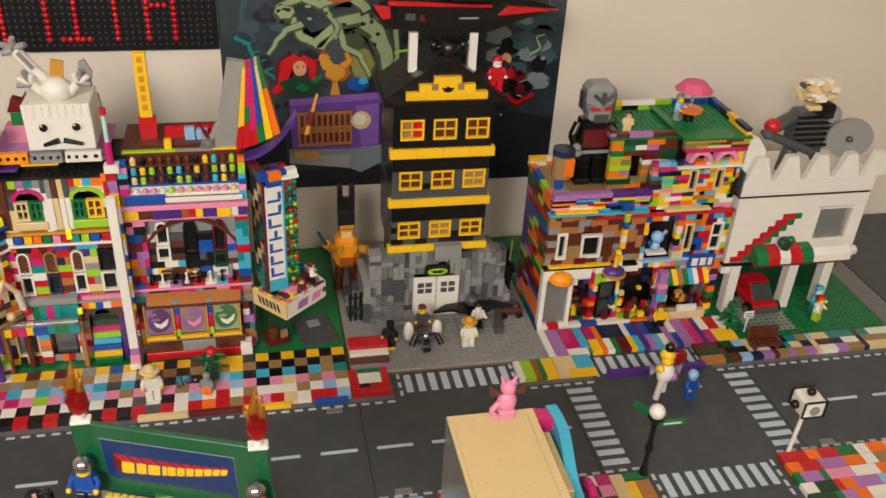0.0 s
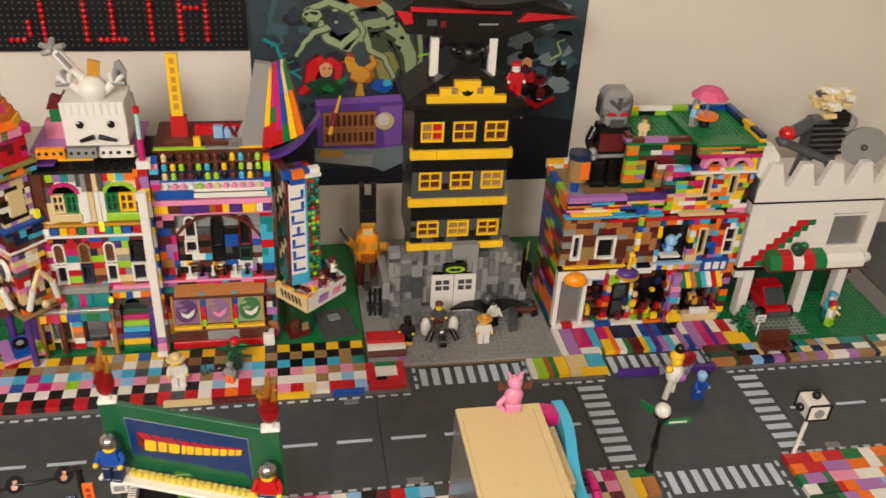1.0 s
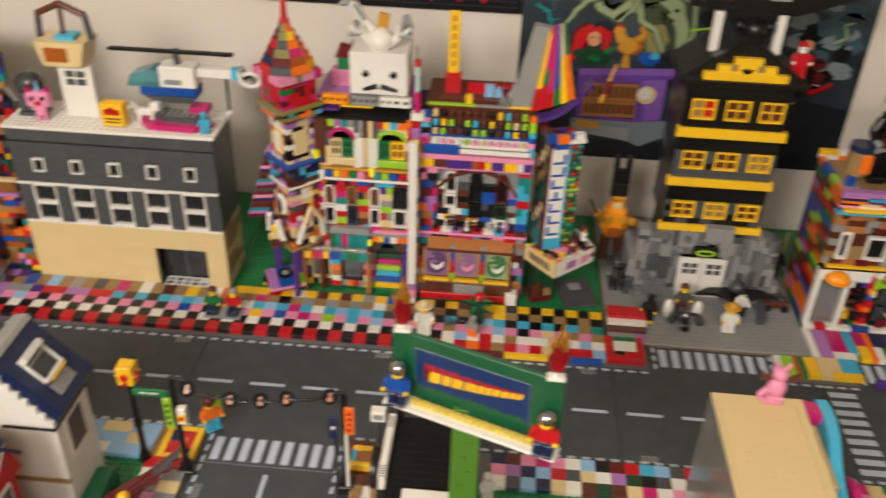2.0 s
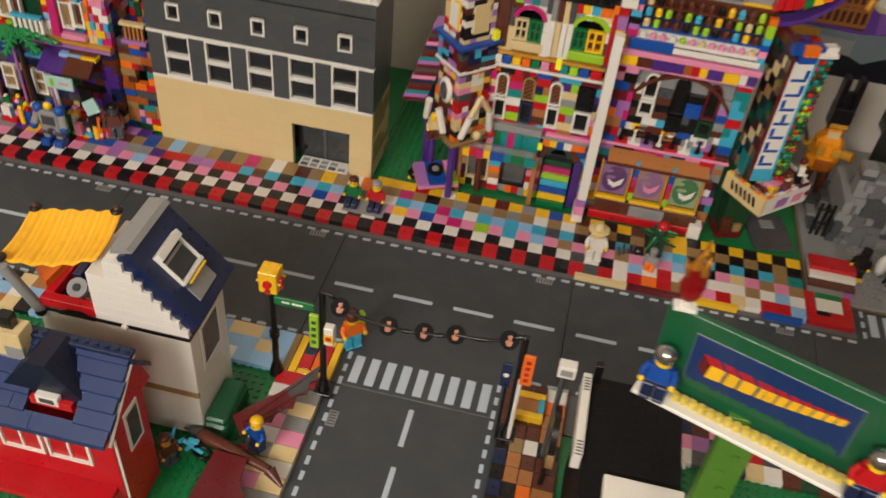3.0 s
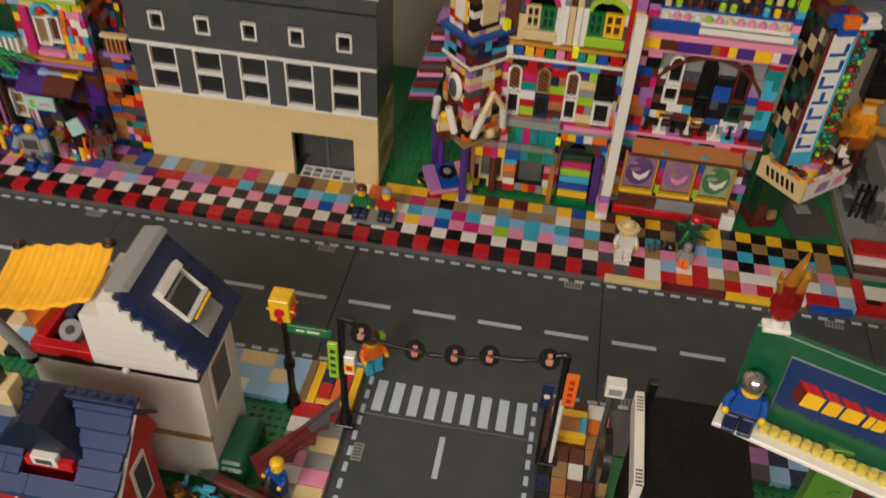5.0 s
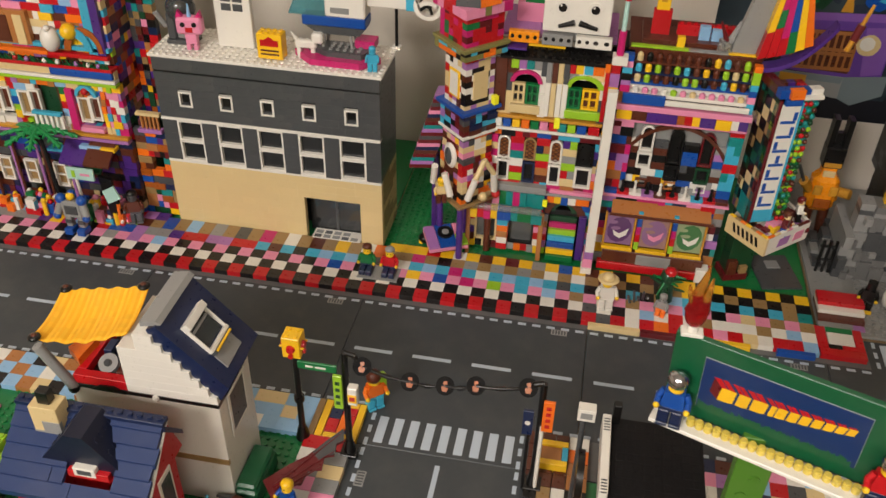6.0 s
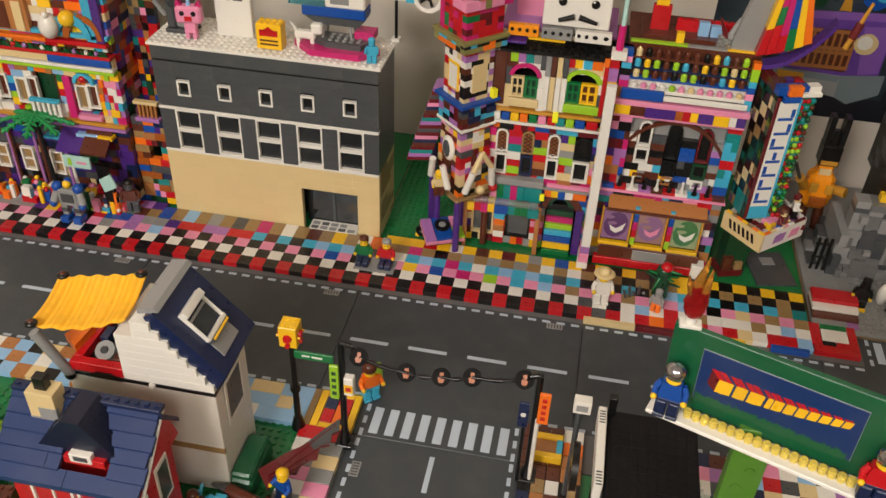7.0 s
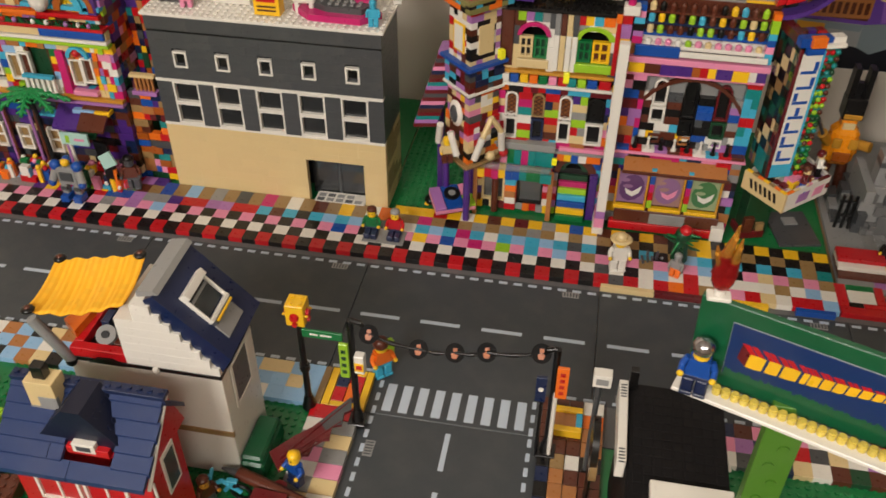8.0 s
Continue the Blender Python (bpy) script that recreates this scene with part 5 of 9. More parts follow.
m = Mesh().box(-2.3, 0.3, -3.0, -2.6, 15.4, 31.2, "white").box(-2.65, -2.3, -3.05, -2.6, 13.4, 31.8, "dark_red").box(0.3, 0.6, -3.05, -2.6, 13.4, 31.6, "azure").box(-2.3, 0.3, -3.0, -2.6, 13.4, 15.4, "azure").box(-2.0, 0.2, -3.3, -2.6, 31.2, 32.0, "blue").box(0.2, 2.8, -3.4, -2.4, 32.0, 32.5, "white").box(-1.6, 0.2, -3.4, -2.4, 32.1, 33.4, "orange")
m.pieces("sign_board", slide, "white sign board edged in blue", local=True)
m = Mesh()
gl = random.Random(2)
for i in range(7):
    z = 16.0 + i * 2.1
    a = gl.choice((-2.0, -1.2, -0.4))
    m.box(-2.0, 0.0, -3.05, -3.0, z, z + 0.4, "blue", 0.01).box(a, a + 0.5, -3.05, -3.0, z + 0.45, z + 1.6, "blue", 0.01)
tagged(m.part("sign_bar", slide, "blue bars on the sign", local=True), kind="stuff")
m = Mesh()
for i in range(20):
    for k in range(3):
        m.ball(0.95 + k * 0.72, -2.55, 13.6 + i * 0.92, 0.36, gl.choice(["green", "lime", "red", "dark_green", "brown", "green", "teal"]), n=8)
tagged(m.part("round_stud", slide, "green and red round studs", local=True), kind="stuff")
BALC = Matrix.Translation((0, 0, 0.8)) @ Matrix.Rotation(math.radians(24), 4, "Z")
m = Mesh()
m.m = BALC
m.prism([(-3.5, -5.5), (4.5, -5.5), (6.0, 0.5), (4.2, 4.0), (-3.5, 1.5)], 10.8, 11.3, "z", "white")
m.prism([(-3.5, -5.6), (4.5, -5.6), (4.5, -5.2), (-3.5, -5.2)], 9.4, 12.2, "z", "white").prism([(-3.9, -5.6), (-3.5, -5.6), (-3.5, 1.5), (-3.9, 1.5)], 9.4, 12.2, "z", "tan").prism([(4.4, -5.5), (4.9, -5.5), (6.4, 0.5), (5.9, 0.5)], 9.4, 12.2, "z", "white")
for i in range(6):
    m.prism([(-4.4 + i * 0.8, 10.2), (-4.0 + i * 0.8, 10.2), (-3.6 + i * 0.8, 11.5), (-4.0 + i * 0.8, 11.5)], -3.96, -3.9, "x", "black")
m.prism([(-1.5, 10.1), (0.6, 10.1), (0.9, 11.4), (-1.2, 11.4)], -5.66, -5.6, "y", "lavender").prism([(1.6, 10.1), (3.4, 10.1), (3.7, 11.4), (1.9, 11.4)], -5.66, -5.6, "y", "pink")
m.part("balcony", slide, "white balcony with black hazard stripes", local=True)
m = Mesh()
m.m = BALC
bits = random.Random(15)
for i in range(34):
    a, b, w = bits.uniform(-3.2, 4.4), bits.uniform(-5.0, 0.4), bits.uniform(0.25, 0.6)
    m.box(a - w, a + w, b - w, b + w, 11.3, 11.5 + bits.random() * 0.9, bits.choice(["orange", "white", "pink", "tan", "dark_red", "brown", "white", "lavender", "teal", "black", "yellow"]))
for i in range(7):
    m.box(-3.5 + i * 1.15, -2.4 + i * 1.15, -5.62, -5.2, 12.2, 12.5, ("orange", "tan", "white", "pink", "white", "brown", "dark_red")[i]).box(-3.92, -3.5, -5.4 + i * 0.95, -4.5 + i * 0.95, 12.2, 12.5, ("yellow", "orange", "dark_tan")[i % 3])
m.ball(4.4, -5.4, 10.9, 0.5, "dark_red", n=8).ball(5.9, 0.6, 11.8, 0.6, "blue", n=8).box(-1, 1, -4, -2.6, 11.3, 12.5, "pink").box(1.2, 2.6, -4.4, -3, 11.3, 12.3, "orange").box(3, 4.4, -3, -1.4, 11.3, 12.6, "dark_red").box(3.4, 5, -1, 0.6, 11.3, 12.2, "blue")
m.part("balcony_trim", slide, local=True)
m = Mesh().box(-1.6, 2.2, 1.0, 3.4, 0.3, 13, "dark_green").box(-2.0, 1.6, 0.4, 3.8, 0.3, 1.5, "dark_red").box(-1.8, -0.4, 0.2, 1.0, 1.5, 4.0, "brown").box(0.2, 1.4, 0.4, 1.0, 1.5, 2.8, "dark_tan")
m.pieces("foot_block", slide, local=True)
figure(56.6, 21.6, 12.1, 60, "dark_red", "blue", "tan", "brown", label="small toy figure in red and blue on the balcony", scale=0.75)
figure(58.4, 24.0, 13.2, 90, "white", "black", "tan", "dark_red", label="small toy figure in white and black on the balcony", hat="cap", scale=0.75)

th = Thing("grey_plank", "long grey plank leaning against the roof", "plank", 47, 29, 33)
m = Mesh()
m.prism([(45.0, 33.8), (48.2, 33.8), (50.2, 47.4), (48.0, 47.8)], 28, 29.4, "y", "grey")
m.part("board", th)
cone = Thing("striped_cone", "rainbow striped cone roof with a purple curved rim", "cone", 53, 28, 34)
patch = random.Random(12)
m = Mesh()
TOP, LOW = ((50.0, 47.0), (52.4, 47.8)), ((48.4, 34.9), (54.7, 37.4))
STRIPES = (("red", "yellow", "yellow"), ("red", "green", "magenta"), ("red", "magenta", "magenta"), ("green", "blue", "blue"), ("yellow", "yellow", "tan"), ("orange", "orange", "green"))
for i in range(6):
    cuts = [0.0, patch.uniform(0.2, 0.4), patch.uniform(0.5, 0.75), 1.0]
    for k in range(3):
        q = []
        for u, h in ((i / 6, cuts[k]), ((i + 1) / 6 - 0.004, cuts[k]), ((i + 1) / 6 - 0.004, cuts[k + 1] - 0.003), (i / 6, cuts[k + 1] - 0.003)):
            lo = (LOW[0][0] + (LOW[1][0] - LOW[0][0]) * u, LOW[0][1] + (LOW[1][1] - LOW[0][1]) * u)
            hi = (TOP[0][0] + (TOP[1][0] - TOP[0][0]) * u, TOP[0][1] + (TOP[1][1] - TOP[0][1]) * u)
            q.append((lo[0] + (hi[0] - lo[0]) * h, lo[1] + (hi[1] - lo[1]) * h))
        bend = 0.5 * (1 - ((i - 2.5) / 2.5) ** 2)
        m.prism(q, 26.4 - bend, 30.0 + 0.01 * i, "y", STRIPES[i][k])
m.pieces("stripe", cone)
m = Mesh()
for i in range(10):
    f = lambda u: (49.4 + 7.6 * u, 34.0 + 0.8 * u + 5.6 * u ** 2.2)
    (xa, za), (xb, zb) = f(i / 10), f((i + 1) / 10)
    m.prism([(xa, za), (xb, zb), (xb + 0.1, zb - 0.6), (xa + 0.1, za - 0.6)], 26.0, 28.2, "y", "purple")
m.part("rim", cone, "purple curved rim")
Mesh().rod((58.4, 25.4, 37.6), (60, 25.6, 43.5), 0.35, "gold", r2=0.2).rod((58.8, 25.4, 39), (59.3, 25.5, 41), 0.5, "dark_red").part("horn", cone)
th = Thing("roof_pole", "tall yellow and red plank standing on the roof", "plank", 36.8, 31, 34)
Mesh().box(35.0, 37.4, 31, 32, 34.4, 38.5, "red").part("foot", th)
Mesh().box(35.3, 37.0, 31, 32, 38.5, 48.0, "yellow").part("board", th)
m = Mesh()
for i in range(6):
    m.box(35.8, 36.5, 30.95, 31.0, 39.6 + i * 1.4, 40.5 + i * 1.4, "gold", 0.01)
m.part("printed_bar", th)
th = Thing("rooftop_tub", "blue and red blocks with a grey toy ship on the roof", "blocks", 42, 31, 34.4)
Mesh().box(38.4, 46, 31.4, 32.4, 34.4, 36.6, "red").studs(38.4, 46, 31.4, 32.4, 36.6, "red").part("red_wall", th)
Mesh().box(41.2, 42.6, 30.2, 31.3, 34.4, 37, "sky").box(42.8, 44.4, 30.2, 31.3, 34.4, 36.6, "sky").part("blue_panel", th)
Mesh().box(38.4, 39.4, 28, 29, 34.4, 36.2, "yellow").part("yellow_block", th)
m = Mesh().rod((44.0, 28.6, 35.6), (46.2, 29.4, 36.4), 0.8, "grey", r2=0.4).rod((44.6, 28.6, 36.0), (43.4, 28.2, 38.8), 0.4, "dark_red", r2=0.1).rod((45, 29, 36), (46.2, 29.4, 38.4), 0.4, "grey").rod((44.4, 27.7, 35.3), (44.4, 28.0, 35.3), 1.0, "clear", n=14)
m.part("toy_ship", th)
th = Thing("candle", "thin candle-like stick on a white block", "candle", 31.4, 25.4, 33.2)
Mesh().box(30.4, 32.4, 24.6, 26.2, 33.0, 34.2, "white").part("block", th)
Mesh().rod((31.3, 25.4, 34.2), (31.3, 25.4, 37.5), 0.5, "magenta").rod((31.3, 25.4, 37.5), (31.3, 25.4, 41.5), 0.32, "aqua").rod((31.3, 25.4, 41.5), (31.3, 25.4, 42.4), 0.45, "red").rod((31.3, 25.4, 42.4), (31.1, 25.4, 44.6), 0.1, "dark_grey").part("stick", th)

# white cube head
cube = Thing("white_cube_head", "big white cube toy head with round eyes and claw arms", "toy figure", 25.2, 29, 34.6)
m = Mesh().box(20.9, 29.6, 26.6, 33.5, 36.0, 42.6, "white", 0.12)
for i in range(9):
    m.box(20.9 + i, 21.5 + i, 26.45, 26.65, 40.8, 42.7, "white", 0.05)
m.part("head", cube)
Mesh().box(21.6, 29, 27.4, 33, 34.6, 36.0, "grey").part("neck", cube)
for x in (23.2, 27.4):
    e = Mesh().rod((x, 26.6, 39.4), (x, 26.42, 39.4), 0.95, "white", n=16).part("eye", cube)
    Mesh().rod((x + 0.1, 26.45, 39.4), (x + 0.1, 26.3, 39.4), 0.55, "black", n=14).ball(x - 0.1, 26.3, 39.7, 0.16, "white", n=6).part("pupil", e)
Mesh().rod((23.0, 26.3, 36.9), (25.0, 26.2, 37.6), 0.25, "black", r2=0.4).rod((28.0, 26.3, 36.9), (25.6, 26.2, 37.6), 0.25, "black", r2=0.4).part("moustache", cube, "black moustache")
m = Mesh().ball(25.3, 29, 43.8, 2.1, "white", rz=1.8, n=16)
m.rod((23.9, 29.6, 45.2), (22.6, 29.4, 46.8), 0.75, "white").rod((22.7, 29.4, 46.6), (20.9, 29.2, 49.4), 0.85, "white").rod((22.9, 28.7, 46.9), (21.4, 28.5, 49.2), 0.3, "grey")
for x, y, z, dx, dz in ((20.6, 29.2, 49.6, -1.0, 0.6), (20.8, 29.2, 50.0, 0.2, 0.9), (21.2, 29.2, 49.6, 1.0, 0.5), (20.6, 28.8, 49.4, -0.9, -0.2)):
    m.rod((x, y, z), (x + dx * 1.3, y - 0.5, z + dz * 1.3), 0.6, "grey", r2=0.36, n=8)
for sg, top in ((-1, "grey"), (1, "grey")):
    hub = Vector((25.3 + sg * 3.0, 28.6, 44.9))
    m.rod((25.3 + sg * 1.6, 28.8, 43.4), hub, 0.6, "white").ball(hub.x, hub.y, hub.z, 0.65, top, n=10)
    for dx, dz, c in ((1.3, 0.9, "white"), (0.5, 1.6, "grey"), (1.5, -0.1, "grey"), (-0.3, 1.1, "white")):
        m.rod(hub, hub + Vector((sg * dx * 1.15, -0.5, dz * 1.2)), 0.58, c, r2=0.34, n=8)
m.prism([(28.2, 44.6), (29.8, 44.2), (30.2, 46.2), (29.4, 48.0), (28.6, 47.6)], 28.9, 29.3, "y", "grey").prism([(24.6, 45.2), (26.2, 45.0), (26.6, 47.4), (25.0, 47.8)], 29.6, 30.2, "y", "gold")
m.part("claw", cube, "white and grey claw arms")
th = Thing("roof_cat", "dark red and green toy shape on the roof", "toy", 18.6, 33, 34.6)
Mesh().box(17, 20.6, 32, 34, 34.6, 37.5, "pink").box(18, 21, 32, 34, 37.5, 39.4, "green").prism([(17.6, 39.4), (20.6, 39.4), (20.2, 42), (19.6, 41), (18.4, 41.4)], 32.2, 33.8, "y", "dark_red").part("body", th)

# things on the green strip between the buildings
th = Thing("toy_turtle", "small black and red toy on the green plate", "toy", 6.0, 25.4, 0.1)
Mesh().ball(0 + 6.0, 25.4, 0.9, 1.2, "black", rz=0.8).ball(7.4, 25.0, 1.4, 0.7, "dark_grey").box(5, 5.6, 24.6, 25, 0.1, 0.7, "yellow").part("body", th)
th = Thing("red_flowers", "small red and brown blocks beside the tower", "plant", 8.4, 26.8, 0.1)
Mesh().box(7.4, 9.8, 26, 28, 0.1, 1.3, "red").box(8, 9.2, 26.4, 27.6, 1.3, 2.6, "brown").part("body", th)

# striped roof piece leaning behind the tower
th = Thing("striped_roof", "long colourful striped sloping roof beside the tower", "roof", 6.0, 27.5, 0.1)
m = Mesh()
for i in range(20):
    c = ("dark_red", "lavender", "teal", "dark_red", "brown", "navy", "pink", "dark_red", "dark_grey")[i % 9]
    x = 3.2 + i * 0.185
    m.prism([(x, 13 + i * 0.6), (x + 3.4, 13.4 + i * 0.6), (x + 3.4, 13.98 + i * 0.6), (x, 13.58 + i * 0.6)], 25.9 + 0.03 * i, 29.6, "y", c)
m.pieces("course", th)
Mesh().box(6.2, 7.2, 28.4, 29.4, 0.1, 14.4, "purple", 0.06).part("support", th)

# ---------------------------------------------------------------- black tower on the grey cave
CY = 31.0
cave = Thing("black_tower", "black and yellow brick tower on a grey rock cave", "building", 80, CY, 0.6)
Mesh().box(72.4, 87.2, CY + 3, CY + 11, 0.7, 39, "black", 0.05).part("inner_wall", cave)
for z0, z1, x0, x1 in ((30.4, 32.0, 71.3, 88.1), (21.8, 23.2, 71.2, 88.0), (13.4, 14.6, 71.2, 88.0)):
    m = Mesh()
    for i in range(4):
        w = (x1 - x0) / 4
        m.box(x0 + i * w, x0 + (i + 1) * w - 0.04, CY - 0.5, CY + 0.8, z0, z1, "yellow")
    m.pieces("ledge", cave, "yellow ledge")
for row, (z0, z1) in enumerate(((33.4, 36.8), (24.8, 28.0), (15.8, 18.8))):
    for i in range(3):
        x0 = 72.9 + i * 5.15
        window_unit(cave, x0, x0 + 3.7, z0, z1, CY - 0.1, "yellow", "brown" if (i + row) % 3 else "dark_tan", (1, 1), "yellow lattice window")
        if row == 0 and i == 0:
            Mesh().box(x0 + 2, x0 + 3.4, CY + 0.3, CY + 0.38, z0 + 0.4, z1 - 0.4, "red", 0.01).part("red_pane", cave)
m = Mesh().box(70.2, 89.4, CY - 0.9, CY + 12, 39.2, 40.0, "black", 0.08).prism([(70.6, 40.0), (89.0, 40.0), (81.4, 45.6), (78.4, 45.6)], CY + 0.6, CY + 11, "y", "black")
m.part("roof", cave, "black gabled roof")
m = Mesh()
for a, b, z0, z1 in ((73.6, 86.2, 40.0, 41.2), (75.6, 84.2, 41.2, 42.4), (77.8, 82.0, 42.4, 43.6)):
    m.box(a, b, CY - 0.4, CY + 0.6, z0, z1, "yellow")
m.box(77.4, 78.4, CY - 0.5, CY - 0.38, 41.6, 42.6, "dark_tan").box(81.4, 82.4, CY - 0.5, CY - 0.38, 41.6, 42.6, "dark_tan")
m.pieces("pediment", cave, "stepped yellow pediment")
m = Mesh().prism([(78.9, 42), (79.3, 41.4), (79.9, 41.2), (80.5, 41.4), (80.9, 42), (80.3, 41.9), (79.9, 42.2), (79.5, 41.9)], CY - 0.48, CY - 0.4, "y", "black")
m.part("emblem", cave, "small black emblem")
m = Mesh().box(78.4, 82, CY + 1, CY + 3, 45.4, 46.4, "black").ball(80.2, CY + 2, 47.2, 1.6, "black", n=10).rod((78, CY + 2, 47.5), (82.6, CY + 2, 47.5), 0.5, "black").ball(77.9, CY + 2, 47.8, 0.8, "black", n=8).ball(82.4, CY + 2, 47.8, 0.8, "black", n=8)
m.part("finial", cave, "black roof ornament")
for i, x in enumerate((75.7, 79.7)):
    d = Mesh().box(x, x + 3.9, CY - 1.1, CY - 0.7, 0.7, 8.5, "white", 0.06).part("door", cave, "white panelled door leaf")
    m = Mesh()
    for a in (0, 1):
        for b in (0, 1):
            m.box(x + 0.7 + a * 1.35, x + 1.8 + a * 1.35, CY - 1.14, CY - 1.05, 5.4 + b * 1.2, 6.3 + b * 1.2, "dark_grey", 0.02)
    m.part("pane", d)
Mesh().box(77.6, 81.8, CY - 1.2, CY - 0.4, 8.8, 10.6, "black").part("sign", cave, "black sign with a green oval")
m = Mesh()
m.prism([(79.7 + 1.75 * math.cos(2 * math.pi * i / 16), 9.7 + 0.65 * math.sin(2 * math.pi * i / 16)) for i in range(16)], CY - 1.26, CY - 1.2, "y", "lime")
m.prism([(78.5, 9.8), (79.1, 9.4), (79.7, 9.5), (80.3, 9.4), (80.9, 9.8), (80.2, 10.0), (79.7, 9.85), (79.2, 10.0)], CY - 1.32, CY - 1.26, "y", "black")
m.part("sign_oval", cave, "green oval with a black shape")
for x in (74.4, 83.6):
    Mesh().box(x, x + 1.3, CY + 3, CY + 4.2, 43.2, 49.3, "white", 0.06).part("roof_post", cave, "white post")
Mesh().box(74.2, 85.2, CY + 2.8, CY + 4.4, 42.4, 43.2, "black").part("post_base", cave)
B = Bricks(51)
wh = [(72.9 + i * 5.15, 76.6 + i * 5.15, z0, z1) for i in range(3) for z0, z1 in ((33.4, 36.8), (24.8, 28.0), (15.8, 18.8))]
for z0, z1, pal in ((14.6, 19.0, ["dark_grey", "dark_grey", "black"]), (19.0, 21.8, ["black"]), (23.2, 24.8, ["dark_grey"]), (24.8, 28.0, ["black", "dark_grey"]), (28.0, 30.4, ["black"]), (32.0, 39.2, ["black"])):
    B.wall("x", 71.8, 87.5, CY, CY + 1, z0, z1, pal, wh, 1.2, (1, 2, 2, 4))
B.wall("y", CY + 1, CY + 12, 71.8, 72.8, 13.4, 39.2, ["black", "black", "dark_grey"], (), 1.2, (2, 3, 4))
B.wall("y", CY + 1, CY + 12, 86.5, 87.5, 13.4, 39.2, ["black", "black", "dark_grey"], (), 1.2, (2, 3, 4))
B.put(cave, limit=180)
rock = Bricks(52)
rr = random.Random(8)
for i in range(12):
    x = 68.2 + i * 1.94
    z0 = 0.7
    while z0 < 12.6:
        h = rr.choice([0.8, 1.2, 1.2, 1.6, 2.4, 3.2])
        h = min(h, 13.4 - z0)
        inside = 75.2 < x + 0.97 < 84.2
        if inside and z0 < 8.4:
            z0 = 8.6
            continue
        if 77.0 < x + 0.97 < 82.4 and z0 < 10.7:
            z0 = 10.8
            continue
        w = rr.choice([0.97, 0.97, 1.94])
        for k in range(2 if w < 1 else 1):
            out = rr.choice([0.0, 0.2, 0.4, 0.6, 1.1]) + max(0, 8 - z0) * 0.10 + (1.0 if i < 3 or i > 9 else 0)
            rock.add(x + k * w, x + (k + 1) * w, CY - out, CY + 1.5, z0, z0 + h, rr.choice(["grey", "rock_mid", "dark_grey", "grey", "rock_mid", "grey"]))
        z0 += h
for k in range(6):
    if k > 3:
        continue
    rock.add(67.0, 68.2, CY - 2 - k % 2, CY + 6, 0.7 + k * 2, 2.7 + k * 2, rr.choice(["grey", "dark_grey"]))
    if k < 2:
        rock.add(91.4, 92.6, CY - 1 - k % 2, CY + 6, 0.7 + k * 2, 2.7 + k * 2, rr.choice(["grey", "dark_grey"]))
rock.put(cave, "rock_piece", 160)
ledge = Mesh().box(79, 83.5, CY - 1.6, CY, 12.2, 14.8, "grey")
ledge.part("rock_ledge", cave)
cape = Thing("rock_plates", "grey rock plates beside the cave", "rocks", 66, 34, 0.6)
m = Mesh()
for i in range(9):
    m.box(64.6 + (i % 3) * 1.2, 66.0 + (i % 3) * 1.2, 31 + i * 0.8, 33.6 + i * 0.8, 0.6, 1.5 + (i * 5 % 7) * 0.5, "grey" if i % 2 else "dark_grey")
m.pieces("plate", cape)

plane = Thing("black_plane", "black toy jet with red edges above the tower", "aeroplane", 82, 36, 50.5)
WARP[plane.ob.name] = lambda x, y, z: (x, y, z - 1.3)
m = Mesh().prism([(68.6, 54.5), (70.5, 51.4), (86, 50.6), (96.5, 54.4), (86, 57.5), (74, 58)], 33.6, 40, "y", "black").prism([(72, 52.2), (85, 51.6), (86, 54.6), (72, 55)], 33.0, 33.6, "y", "black")
m.part("fuselage", plane)
Mesh().prism([(68.8, 55.0), (70.2, 53.0), (71.4, 53.2), (71.2, 54.8)], 32.9, 33.5, "y", "red").prism([(87.5, 53.4), (96.8, 54.2), (89, 54.8)], 32.9, 33.5, "y", "red").prism([(71, 55.0), (86.4, 54.6), (86.4, 55.0), (71, 55.6)], 32.9, 33.5, "y", "red").pieces("red_edge", plane, "red edge panels")
Mesh().box(73.5, 75.0, 32.9, 33.0, 52.8, 53.8, "dark_grey", 0.03).box(81.5, 84.5, 32.9, 33.0, 52.9, 53.2, "grey", 0.03).box(75.6, 76.4, 32.9, 33.0, 52.6, 53.6, "dark_red", 0.03).pieces("marking", plane, "printed bar")
Mesh().prism([(76, 33), (92, 33), (84, 29.5), (80, 29.5)], 56.6, 57.1, "z", "black").part("wing", plane)
Mesh().box(76, 83.6, 34, 35.4, 49.4, 52.4, "black", 0.1).part("stand", plane)

figure(88.2, 34.0, 40.0, 0, "red", "red", "white", "red", label="red toy figure with a white beard on the black roof", scale=1.1)

mech = Thing("orange_robot", "orange and black toy robot figure standing on the grey plate", "toy robot", 65.6, 38, 0.6)
WARP[mech.ob.name] = lambda x, y, z: (65.5 + (x - 65.6) * 0.9, 40.8 + (y - 36) * 1.0, z - 0.5 if z > 5 else z)
Mesh().box(63.4, 67.8, 34.2, 37.8, 5.8, 12.2, "dome_orange", 0.9).box(62.9, 68.3, 34.8, 37.4, 7.0, 10.0, "dome_orange", 0.7).box(64.2, 67, 33.9, 34.4, 6.8, 8.4, "rust", 0.1).part("torso", mech)
for x in (63.6, 66.2):
    Mesh().box(x, x + 1.4, 33.8, 34.3, 9.2, 10.8, "gold", 0.2).part("chest_plate", mech)
